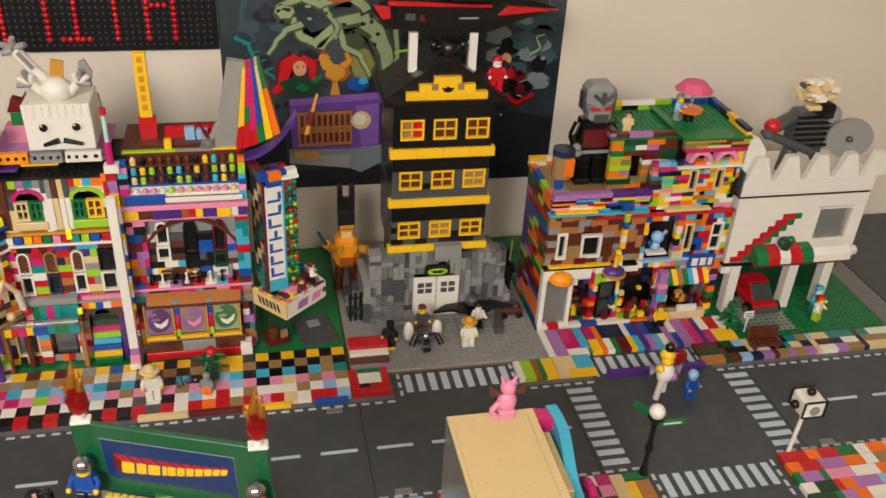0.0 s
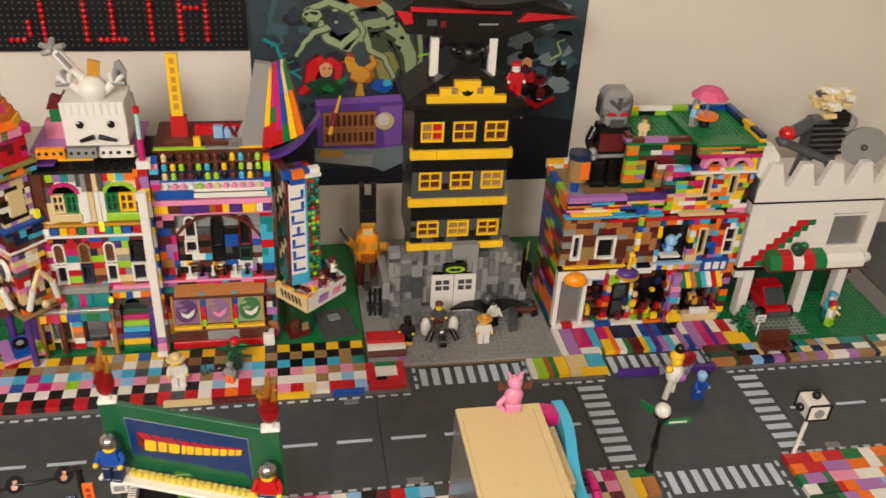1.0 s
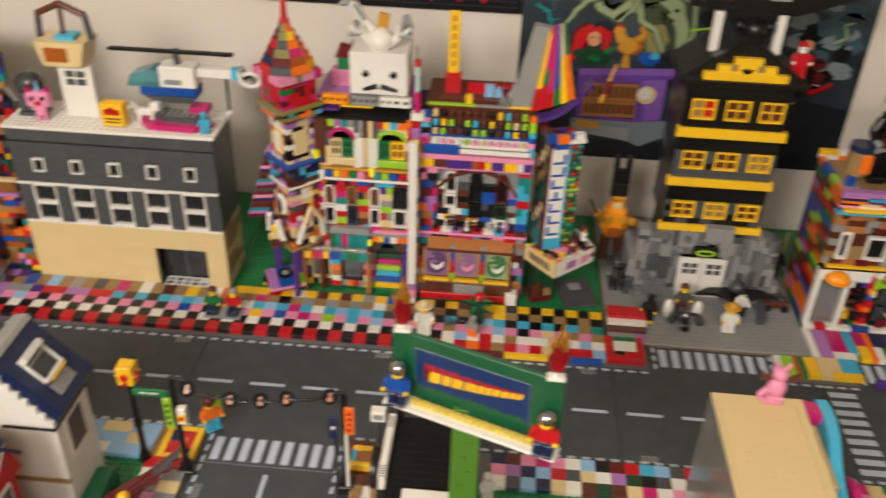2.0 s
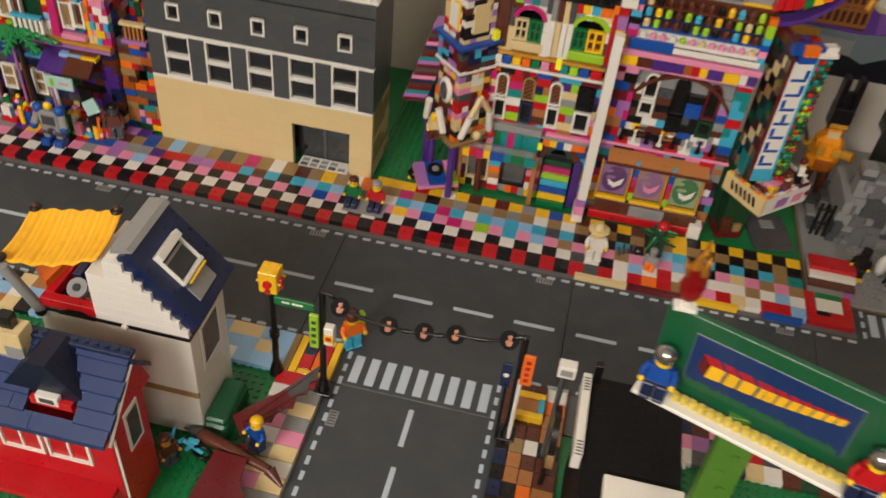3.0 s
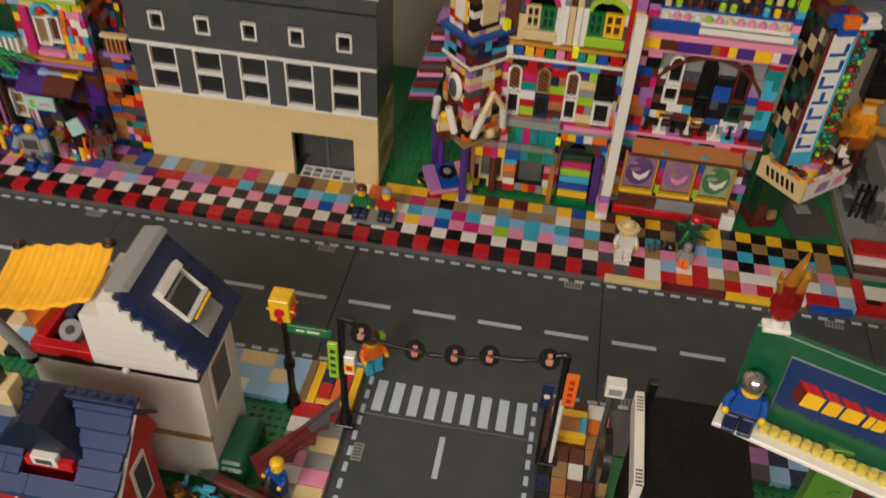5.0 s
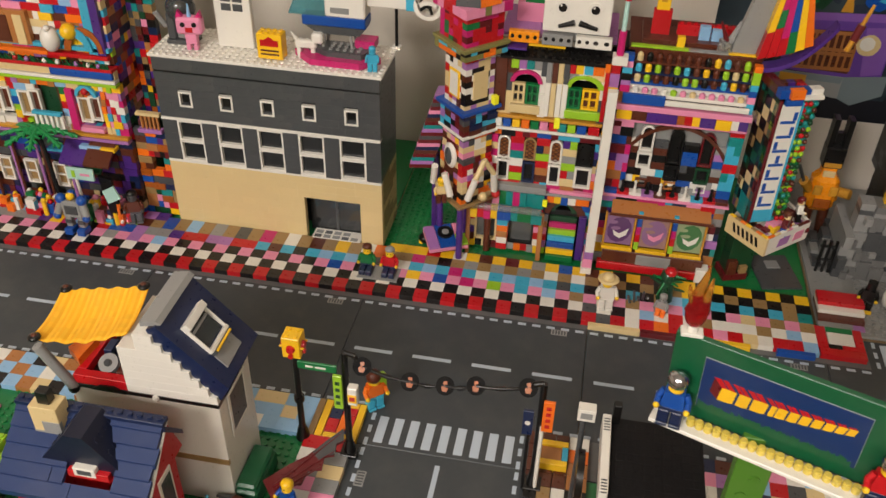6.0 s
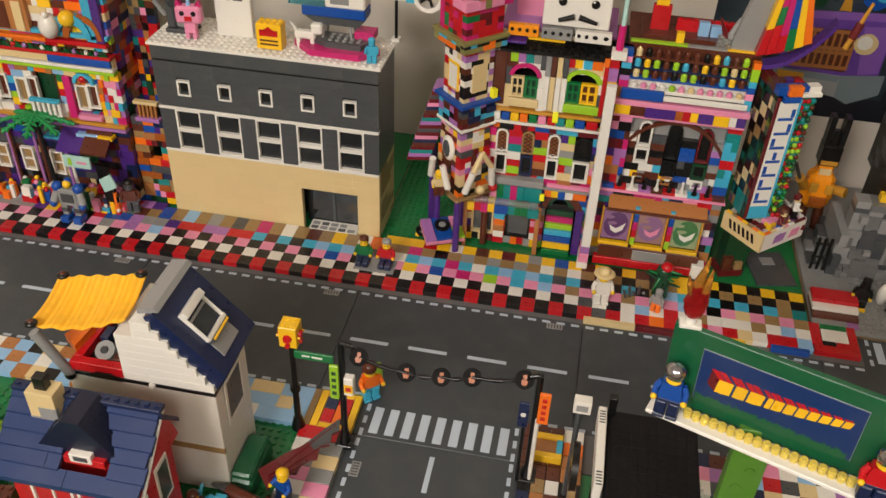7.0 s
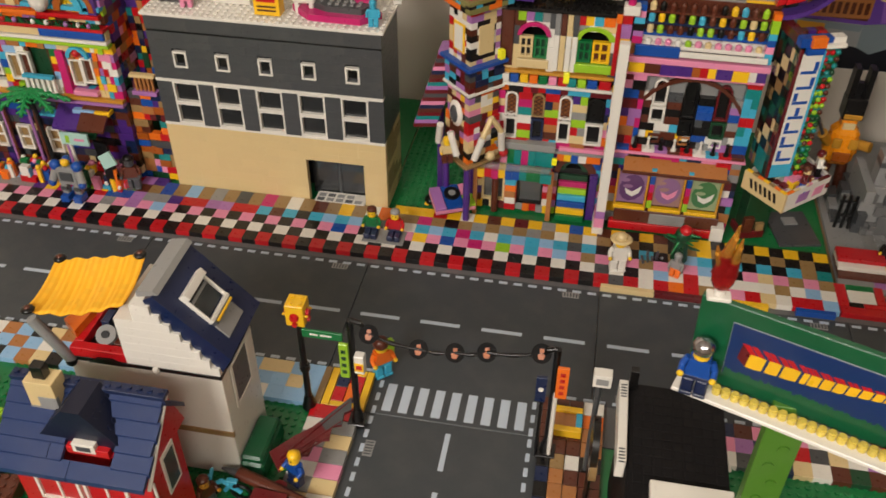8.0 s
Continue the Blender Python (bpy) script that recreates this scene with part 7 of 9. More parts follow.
for i in range(5):
    m.box(129.5, 129.62, PY + 1 + i * 1.1, PY + 2.2 + i * 1.1, 10.8 + i * 1.15, 13.2 + i * 1.15, "red", 0.02)
m.part("side_stripe", pizza, "red stepped stripe")
beast = Thing("dragon_knight", "large grey toy beast with a pale skull and round shield", "toy figure", 142.6, 30, 26.4)
WARP[beast.ob.name] = lambda x, y, z: (x - (2.0 if x > 146 else 0.4), y, 26.4 + (z - 26.4) * 0.92)
m = Mesh().box(139.4, 145.6, 28.4, 32, 30, 37.6, "dark_grey", 0.5)
for i in range(6):
    m.box(139.2, 145.8, 28.2, 28.5, 31 + i * 1.1, 31.6 + i * 1.1, "black", 0.05)
m.rod((140.6, 30, 31), (138, 28.0, 26.6), 1.4, "dark_grey", r2=1.0).rod((144.2, 30, 31), (145.6, 28.0, 26.6), 1.4, "dark_grey", r2=1.0)
m.rod((139.6, 30, 36.6), (135.4, 28.6, 35.2), 1.2, "dark_grey").ball(134.8, 28.4, 35.4, 1.4, "red").rod((145.4, 30, 36.4), (149.6, 29, 33.6), 1.2, "grey").ball(147.4, 29.4, 36.8, 1.8, "grey")
m.pieces("armour_piece", beast)
m = Mesh()
sk = random.Random(6)
m.ball(142.2, 30.2, 41.2, 2.9, "tan", ry=2.0, rz=2.3, n=10)
for i in range(46):
    a, e = sk.random() * 6.283, sk.uniform(-0.3, 1.2)
    x, y, z = 142.2 + 3.1 * math.cos(a) * math.cos(e), 29.8 + 2.2 * math.sin(a) * math.cos(e), 40.8 + 2.6 * math.sin(e)
    w = sk.uniform(0.4, 0.8)
    m.box(x - w, x + w, y - w, y + w, z - w * 0.6, z + w * 0.6, sk.choice(["tan", "white", "tan", "white", "white", "tan", "dark_grey"]), 0.12)
m.box(140.0, 142.6, 27.2, 29, 38.4, 39.4, "tan", 0.3).box(142.0, 145.0, 27.0, 29.4, 37.4, 39.6, "black", 0.4)
for s_ in (-1, 1):
    m.rod((142.2 + s_ * 1.6, 29.6, 42.2), (142.2 + s_ * 3.0, 29.2, 43.4), 0.45, "tan", r2=0.15, n=8)
tagged(m.part("skull", beast, "pale skull head"), kind="stuff")
Mesh().rod((150.2, 26.6, 33.2), (150.4, 27.2, 33.2), 3.8, "grey", n=24).ball(150.0, 26.4, 33.2, 0.6, "dark_grey").part("shield", beast, "round grey shield")
m = Mesh().rod((133.8, 27.6, 34.2), (143.4, 27.2, 30.2), 0.8, "dark_grey").rod((133.8, 27.6, 34.2), (132.6, 27.6, 34.8), 1.0, "dark_grey", r2=0.4)
m.part("club", beast, "long dark grey club")
red = Thing("red_car", "red toy sports car parked under the pizza shop", "car", 138.6, 24.6, 0.1)
Mesh().box(136.2, 141, 22.4, 31, 0.9, 2.6, "red", 0.3).prism([(24.4, 2.6), (30.4, 2.6), (29.4, 5.0), (26.4, 5.0)], 136.6, 140.6, "x", "red").box(136.4, 140.8, 21.8, 22.6, 1.0, 2.2, "dark_grey", 0.2).part("body", red)
Mesh().prism([(23.9, 2.7), (24.3, 2.6), (26.3, 4.9), (25.9, 4.9)], 136.8, 140.4, "x", "smoke").part("windscreen", red)
for x in (136.0, 141.2):
    for y in (23.8, 29.6):
        w = Mesh().rod((x - 0.5, y, 1.15), (x + 0.5, y, 1.15), 1.15, "black", n=16).part("wheel", red)
        Mesh().rod((x - 0.55, y, 1.15), (x + 0.55, y, 1.15), 0.6, "chrome", n=12).part("rim", w)
Mesh().box(133.6, 142.8, 18.2, 33, 0.06, 0.22, "grey", 0.05).alone("driveway", "light grey smooth driveway plate", "driveway", kind="structure")


def bush(x, y, z, r, h, seed, name="bush", label="small dark green moulded bush"):
    """A stepped bush of many small leaf wedges."""
    m, rn = Mesh(), random.Random(seed)
    m.rod((0, 0, 0), (0, 0, h * 0.9), 0.3, "dark_green")
    for i in range(90):
        k = rn.random()
        rad = r * (1 - k * 0.75) * (0.75 + 0.3 * rn.random())
        a = rn.random() * 6.283
        p = Vector((rad * math.cos(a), rad * math.sin(a), 0.1 + k * h))
        m.rod(p * 0.55 + Vector((0, 0, p.z * 0.4)), p, 0.34, "green" if rn.random() < 0.7 else "dark_green", r2=0.1, n=5)
    return m.alone(name, label, "bush", x, y, z)


bush(130.4, 20.6, 0.2, 2.4, 5.2, 3)
th = Thing("street_sign", "small white sign on a pole beside the bush", "sign", 132.6, 18.6, 0.2)
Mesh().rod((132.6, 18.6, 0.2), (132.6, 18.6, 3.4), 0.16, "white").part("pole", th)
m = Mesh().box(131.7, 133.5, 18.4, 18.6, 3.2, 4.6, "white", 0.03)
for i in range(2):
    m.box(132.0, 133.2, 18.36, 18.4, 3.5 + i * 0.5, 3.7 + i * 0.5, "blue", 0.01)
m.part("plate", th)
figure(147.6, 20.4, 0.2, 30, "white", "lime", "flesh", "red", label="toy figure in white and lime clothes on the grass plate")
figure(148.6, 22.6, 0.2, 10, "azure", "teal", "white", "azure", label="light blue toy figure in front of the pizza shop", hat="cap", scale=1.1)
th = Thing("round_headed_toy", "purple toy figure with a big red ball head", "toy figure", 157.6, 35.6, 0.1)
Mesh().rod((157.6, 35.6, 0.1), (157.6, 35.6, 4.8), 1.6, "purple", r2=1.2, n=14).rod((156.2, 35.0, 3.6), (155.4, 34.4, 1.8), 0.5, "dark_red").rod((159.0, 35.0, 3.6), (159.8, 34.4, 1.8), 0.5, "dark_red").part("body", th)
Mesh().ball(157.6, 35.6, 6.2, 1.9, "red", n=14).part("head", th, "round red head")
bench = Thing("brown_bench", "brown toy bench on the pavement", "bench", 133.6, 13.4, 0.8)
WARP[bench.ob.name] = lambda x, y, z: (x - 0.4, y - 1.6, z)
Mesh().box(131, 136.4, 13.8, 16.4, 1.6, 2.0, "brown").studs(131, 136.4, 13.8, 15.6, 2.0, "brown").part("seat", bench)
Mesh().box(131, 136.4, 15.8, 16.4, 2.0, 4.2, "brown").part("backrest", bench)
for x in (131.4, 135.4):
    Mesh().box(x, x + 0.6, 14, 16.2, 0.8, 1.6, "brown").part("leg", bench)

# ---------------------------------------------------------------- tall colourful building beside the grey one
LY = 22.6
flats = Thing("colourful_flats", "tall colourful brick flats with balconies and flowers", "building", -49, LY, 0)
FLATS_X = ((-80, -76.6), (-57, -53.6), (-46, -42.7), (-41, -39.2), (-30, -29.2))
WARP[flats.ob.name] = lambda x, y, z: (storeys(FLATS_X, x), y, z)
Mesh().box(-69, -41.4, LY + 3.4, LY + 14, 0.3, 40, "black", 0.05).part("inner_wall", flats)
for x0, c in ((-64.5, "white"), (-59.6, "white"), (-49.8, "white")):
    window_unit(flats, x0, x0 + 1.9, 16.4, 20.6, LY - 0.1, c, "dark_tan", (0, 0), "white window")
    window_unit(flats, x0 + 2.0, x0 + 3.8, 17.0, 21.0, LY - 0.3, c, "brown", (0, 0), "white open window")
window_unit(flats, -56.6, -52.6, 15.8, 22.4, LY + 0.4, "brown", "dark_green", (0, 0), "brown balcony door", t=0.5)
m = Mesh().box(-57, -52.2, LY - 1.4, LY - 0.2, 15.0, 15.4, "white").box(-57, -52.2, LY - 1.6, LY - 0.8, 17.6, 18.1, "azure")
for i in range(6):
    m.box(-56.9 + i * 0.85, -56.4 + i * 0.85, LY - 1.4, LY - 0.9, 15.4, 17.6, "white")
m.pieces("balcony_rail", flats)
m = Mesh().arch(-49.9, -46.1, 21.0, LY - 0.6, LY + 0.2, 1.2, 1.75, "azure", 8).ball(-48.0, LY - 0.5, 21.8, 0.6, "red", n=8).box(-51.2, -50.0, LY - 0.8, LY, 15.2, 22, "magenta").box(-49.8, -46.0, LY - 1.0, LY, 15.2, 15.9, "pink")
m.part("bay", flats, "magenta and blue window bay")
rn = random.Random(17)
m = Mesh()
for i in range(66):
    x, z = -64 + i * 0.34, 26.3 + 0.5 * rn.random()
    m.rod((x, LY - 0.8, 25.9), (x + rn.uniform(-0.5, 0.5), LY - 1.3 - 0.3 * rn.random(), z + 0.5), 0.24, rn.choice(["green", "dark_green", "green"]), r2=0.1, n=5)
for i in range(9):
    m.ball(-63 + i * 2.4 + rn.random(), LY - 1.3, 26.6, 0.42, rn.choice(["pink", "lavender", "white", "red"]), n=6)
m.part("flower_box", flats, "green plants in a row")
for z, h, c, out in ((23.0, 0.5, "lime", 0.9), (23.6, 0.5, "white", 1.0), (24.2, 1.2, "tan", 0.7), (25.5, 0.5, "red", 1.2), (13.6, 0.5, "lavender", 0.9), (14.2, 0.5, "gold", 0.8), (28.4, 0.6, "azure", 0.8)):
    Mesh().box(-69.5, -41.0, LY - out, LY + 0.4, z, z + h, c).pieces("ledge", flats)
Mesh().box(-52.4, -41.2, LY - 1.2, LY + 0.4, 24.4, 25.6, "blue").box(-52, -41.4, LY - 1.0, LY, 27.3, 27.9, "red").box(-64, -52.1, LY - 1.0, LY, 27.3, 27.9, "orange").pieces("ledge", flats, "blue and orange ledge")
m = Mesh().arch(-50.6, -44.6, 28.6, LY - 1.2, LY - 0.2, 2.0, 3.4, "azure", 10).arch(-48.6, -42.6, 28.4, LY - 1.0, LY - 0.1, 2.6, 3.6, "rust", 10).box(-45.4, -43.4, LY - 0.8, LY, 28, 38, "azure").box(-43.4, -41.6, LY - 0.9, LY, 28, 40, "purple")
m.ball(-50.6, LY - 1.6, 30.2, 1.4, "white", rz=1.9).ball(-47.8, LY - 1.2, 31.4, 1.2, "yellow").ball(-50.4, LY - 2.2, 32.0, 0.5, "white", n=8)
m.part("mural", flats, "blue, orange and white curved ornaments")
m = Mesh().box(-60.5, -54.2, LY - 0.9, LY, 28.6, 33.6, "nougat").box(-59.6, -57.2, LY - 1.0, LY - 0.8, 28.8, 32.8, "brown").box(-56.2, -54.8, LY - 1.1, LY - 0.9, 28.6, 33, "tan").box(-65, -61, LY - 1, LY, 28.6, 34, "orange")
m.pieces("upper_bay", flats, "brown and orange upper bays")
m = Mesh()
for i in range(5):
    m.box(-38.8 + i * 0.7, -38.4 + i * 0.7, LY + 0.3, LY + 0.8, 16.2, 18.4, "nougat")
m.box(-39.4, -35.2, LY + 0.1, LY + 1, 18.4, 18.9, "tan").box(-39.4, -35.2, LY, LY + 1.2, 15.6, 16.2, "lavender")
m.pieces("balcony_rail", flats)
# porch with awnings, ground floor
for x0 in (-66, -61.6, -56.6):
    window_unit(flats, x0, x0 + 2.2, 4.4, 8.6, LY - 0.6, "white", "dark_tan", (0, 1), "white lower window")
    Mesh().rod((x0 + 3.2, LY - 0.9, 0.6), (x0 + 3.2, LY - 0.9, 11.8), 0.24, "lavender").part("column", flats, "pale purple column")
    Mesh().rod((x0 - 0.9, LY - 0.9, 0.6), (x0 - 0.9, LY - 0.9, 11.8), 0.24, "brown").part("column", flats, "dark brown column")
m = Mesh().prism([(LY - 3.6, 11.0), (LY - 0.4, 13.2), (LY - 0.4, 12.6), (LY - 3.6, 10.6)], -53.2, -49.2, "x", "purple").prism([(LY - 3.8, 11.2), (LY - 0.6, 13.4), (LY - 0.6, 12.8), (LY - 3.8, 10.8)], -49.1, -44.4, "x", "brown").prism([(LY - 3, 9.4), (LY - 1, 10.6), (LY - 1, 10.2), (LY - 3, 9)], -49.6, -47, "x", "dark_green").box(-50.5, -47, LY - 1.6, LY - 0.2, 12.4, 13.0, "sky").box(-47, -44, LY - 1.7, LY - 0.2, 12.4, 13.0, "yellow").box(-56, -51, LY - 2, LY - 0.4, 11.6, 12, "azure")
m.pieces("awning", flats, "purple and brown porch awnings")
m = Mesh().box(-51.6, -47.2, LY - 4.6, LY - 4.2, 8.8, 10.8, "aqua").box(-50.8, -50.2, LY - 4.66, LY - 4.6, 9.2, 10.4, "lime", 0.02).box(-49.4, -47.8, LY - 4.66, LY - 4.6, 9.6, 10.0, "pink", 0.02).rod((-50.4, LY - 4.3, 8.9), (-50.2, LY - 4.0, 0.6), 0.25, "white")
m.part("shop_board", flats, "pale printed shop board")
m = Mesh().prism([(-46.8, 9.6), (-44.2, 9.2), (-43.4, 3.0), (-46.0, 2.4)], LY - 4.2, LY - 3.7, "y", "black").rod((-45, LY - 3.9, 0.6), (-45, LY - 3.9, 3), 0.6, "yellow")
m.part("black_banner", flats, "black banner on a yellow foot")
m = Mesh()
rn = random.Random(23)
for i in range(84):
    x, y = -66 + rn.random() * 24, LY - 0.6 - rn.random() * 3.6
    c = rn.choice(["red", "red", "blue", "white", "yellow", "green", "pink", "orange", "brown", "azure", "lime", "navy"])
    h = 0.6 + rn.random() * 2.6
    w = 0.3 + rn.random() * 0.6
    m.box(x - w, x + w, y - w * 0.7, y + w * 0.7, 0.5, 0.5 + h, c)
    if rn.random() < 0.5:
        m.ball(x, y, 0.5 + h + 0.35, 0.45, rn.choice(["red", "yellow", "white", "pink"]), n=6)
tagged(m.part("porch_clutter", flats, "heap of small coloured blocks and flowers"), kind="stuff")
B = Bricks(81)
hl = [(-64.5, -60.7, 16.4, 20.8), (-59.6, -55.8, 16.4, 20.8), (-56.6, -52.6, 15.8, 22.4), (-49.8, -46, 16.4, 21)]
B.wall("x", -69, -41, LY, LY + 1, 14.7, 23.0, BRIGHT, hl, 1.2, (1, 1, 2))
B.wall("x", -69, -41, LY, LY + 1, 0.4, 13.6, ["purple", "navy", "brown", "dark_red", "black", "purple", "dark_grey", "blue", "tan"], [(-66, -63.8, 4.4, 8.6), (-61.6, -59.4, 4.4, 8.6), (-56.6, -54.4, 4.4, 8.6)], 1.2, (1, 2, 3))
B.wall("y", LY + 1, LY + 12, -42, -41, 13.6, 44, SHADED, (), 1.2, (1, 2, 2))
B.wall("x", -40.9, -34.9, LY + 1.0, LY + 2, 0.4, 15.6, SHADED, [(-38.4, -36.4, 8, 10.6)], 1.2, (1, 2, 2))
B.wall("x", -69, -41, LY, LY + 1, 26.4, 44, BRIGHT, [(-60, -54.5, 29, 33)], 1.2, (1, 2, 3))
B.wall("x", -40.9, -36.4, LY + 6.0, LY + 7, 15.8, 44, SHADED, (), 1.2, (1, 1))
B.put(flats, limit=295)
palm = Thing("toy_palm", "green plastic palm fronds on a thin dark stem", "tree", -52.8, 21.2, 0.5)
Mesh().rod((-52.9, 21.4, 0.5), (-52.6, 20.0, 15.6), 0.34, "soft_black", r2=0.26).part("trunk", palm)
for i in range(8):
    a = 2 * math.pi * i / 8 + 0.2
    along, side = Vector((math.cos(a), 0.8 * math.sin(a), 0)), Vector((-math.sin(a), 0.8 * math.cos(a), 0))
    at = lambda d: Vector((-52.6, 20.0, 15.8)) + along * d - Vector((0, 0, 0.035 * d * d))
    m = Mesh()
    for k in range(5):
        m.rod(at(k * 1.15), at(k * 1.15 + 1.25), 0.34, "leaf_green", r2=0.3, n=6)
        if k:
            for sg in (-1, 1):
                m.rod(at(k * 1.15), at(k * 1.15 + 0.75) + side * sg * (1.35 - 0.15 * k), 0.3, "leaf_green", r2=0.16, n=6)
    m.part("leaf", palm)
robot = Thing("toy_robot", "blue and grey toy robot standing on the pavement", "toy robot", -46.8, 15.4, 0.9)
WARP[robot.ob.name] = lambda x, y, z: (-46.8 + (x + 49.4) * 0.85, 15.4 + (y - 15.4) * 0.85, 0.9 + (z - 0.9) * 0.85)
for s in (-1, 1):
    x = -49.4 + s * 1.2
    leg = Mesh().box(x - 0.6, x + 0.6, 14.8, 16, 2.2, 4.4, "grey", 0.15).part("leg", robot)
    Mesh().box(x - 0.65, x + 0.65, 14.6, 15, 3.0, 3.8, "dark_grey", 0.1).part("knee", leg)
    Mesh().box(x - 0.8, x + 0.8, 13.9, 16.2, 0.9, 2.2, "blue", 0.15).part("boot", leg)
    x = -49.4 + s * 2.0
    arm = Mesh().rod((x, 15.4, 7.4), (x + s * 0.8, 14.6, 5.0), 0.7, "grey").part("arm", robot)
    Mesh().ball(x, 15.4, 7.9, 1.0, "blue", n=10).part("shoulder", arm)
    Mesh().ball(x + s * 0.8, 14.4, 4.8, 0.75, "blue", n=8).part("fist", arm)
body = Mesh().box(-51.2, -47.6, 14.6, 16.4, 4.4, 7.8, "grey", 0.2).part("torso", robot)
Mesh().box(-50.6, -48.2, 14.4, 14.7, 5.2, 7.0, "dark_grey", 0.1).part("chest_plate", body)
head = Mesh().ball(-49.4, 15.4, 8.6, 0.8, "yellow").part("head", robot)
Mesh().ball(-49.4, 15.9, 9.1, 0.7, "blue", rz=0.5).part("helmet", head)
figure(-39.4, 19.8, 0.9, 20, "brown", "dark_grey", "dark_grey", "black", label="dark brown toy figure beside the flats", hat="cap", scale=1.15)
th = Thing("tilted_sign", "pale green printed sign on a yellow stand", "sign", -41.4, 18.6, 0.6)
WARP[th.ob.name] = lambda x, y, z: (x + 2.2, y, z + 0.8 if z > 1 else z)
Mesh().rod((-43.6, 18.6, 0.6), (-43.4, 18.6, 4.0), 0.3, "orange").part("pole", th)
Mesh().prism([(-44.8, 4.0), (-42.6, 5.2), (-43.4, 7.4), (-45.4, 6.2)], 18.2, 18.5, "y", "aqua").part("plate", th)
figure(-0.9, 16.0, 0.9, 0, "green", "navy", "flesh", "brown", label="seated toy figure in a green jumper", seated=True)
figure(2.5, 16.0, 0.9, 0, "red", "navy", "flesh", "grey", label="seated toy figure in a red jumper", seated=True)
th = Thing("grey_bench", "low grey bench plate under the two figures", "bench", 0.8, 15.2, 0.8)
Mesh().box(-2, 4, 13.6, 16.8, 0.8, 0.95, "grey", 0.03).part("seat", th)
figure(34.0, 14.4, 0.9, 10, "white", "white", "flesh", "tan", label="toy cook in white with a wide tan hat", hat="wide", scale=1.15)
plant = Thing("plant_monster", "dark green toy plant figure with a red head", "toy figure", 42.4, 18.2, 0.9)
WARP[plant.ob.name] = lambda x, y, z: (x + 1.8, y, z)
m = Mesh().rod((40.6, 18.2, 0.9), (40.6, 18.2, 4.4), 1.2, "dark_green", r2=0.9).ball(40.6, 18.2, 5.0, 1.2, "dark_green").ball(40.8, 18.0, 6.0, 0.9, "red", rz=0.7)
rn = random.Random(9)
for i in range(12):
    a = 2 * math.pi * i / 12
    m.rod((40.6, 18.2, 3.2 + (i % 3)), (40.6 + 2.6 * math.cos(a), 18.2 + 1.8 * math.sin(a), 2.6 + (i * 5 % 4)), 0.35, "green" if i % 3 else "dark_green", r2=0.12, n=6)
m.part("body", plant)
figure(41.8, 14.4, 0.9, -20, "grey", "orange", "grey", "grey", label="small grey toy figure in front of the plant", scale=0.75)
th = Thing("tentacle_rods", "dark grey curled rods beside the plant figure", "toy", 38.8, 16.6, 0.9)
WARP[th.ob.name] = lambda x, y, z: (x + 1.4, y, z)
m = Mesh()
for i in range(5):
    m.rod((36.2 + i * 0.6, 16.2 + 0.4 * i, 0.9), (35.8 + i * 0.7, 16.4, 2.0 + (i % 2)), 0.2, "dark_grey", n=6)
m.part("rod", th)

# red, white and purple stack at the pavement's end
th = Thing("striped_stack", "stack of red, white, brown and purple plates", "blocks", 66.8, 19, 0.1)
for i, c in enumerate(("lavender", "brown", "white", "red")):
    Mesh().box(63.7, 70.0, 17.0 + i * 1.1, 23, 0.1 + i * 0.62, 0.7 + i * 0.62, c).part("layer", th)

# ---------------------------------------------------------------- near side: two houses
beach = Thing("white_house", "white brick house with a dark blue slanting roof", "house", -12, -23, 0)
HX0, HX1, HY0, HY1 = -21.0, -4.9, -27.2, -19.2
WARP[beach.ob.name] = lambda x, y, z: (x + 0.25, y, z + 0.85 * min(1.0, max(0.0, (z - 9) / 5)))
Mesh().box(HX0 + 0.02, HX1, HY0 + 0.02, HY1, 0.1, 14.6, "white", 0.08).part("lower_wall", beach, "white lower walls")
Mesh().box(HX0 - 0.05, HX1 + 0.05, HY0 - 0.08, HY1 + 0.05, 14.5, 15.05, "black", 0.03).part("seam", beach)
Mesh().box(-13, HX1 + 0.05, HY0 - 0.06, HY0 + 0.3, 6.6, 7.4, "dark_tan", 0.03).part("wall_band", beach, "tan band")
m = Mesh()
for i in range(8):
    a = HX1 - i * 0.82
    m.box(-14.6 if i < 6 else -12.6, a, HY0 - 0.05, HY1, 15.0 + i * 1.03, 15.0 + (i + 1) * 1.03 - 0.004, "white", 0.008)
m.ball(-11.6, HY0 - 0.1, 14.7, 0.4, "white", n=8)
m.pieces("gable_course", beach)
Mesh().prism([(-18.6, 14.7), (-17.6, 15.4), (-16.0, 15.5), (-14.7, 14.7)], HY0 - 0.3, HY0 - 0.09, "y", "black").part("black_panel", beach, "curved black panel")
ridge_x, ridge_z = -10.2, 24.3
m = Mesh().prism([(HX1 + 1.3, 17.3), (ridge_x, ridge_z), (ridge_x - 1.0, ridge_z - 0.6), (ridge_x - 0.6, ridge_z - 1.8), (HX1 + 0.2, 15.4)], HY0 + 0.3, HY1 + 0.5, "y", "navy")
roof = m.part("roof", beach, "smooth dark blue slanting roof")
Mesh().prism([(ridge_x + 0.5, ridge_z + 0.0), (ridge_x, ridge_z + 0.4), (ridge_x - 1.7, ridge_z + 0.1), (ridge_x - 1.7, ridge_z - 0.5)], HY0 + 0.6, HY1 + 0.6, "y", "grey").part("ridge_cap", beach, "light grey ridge cap")
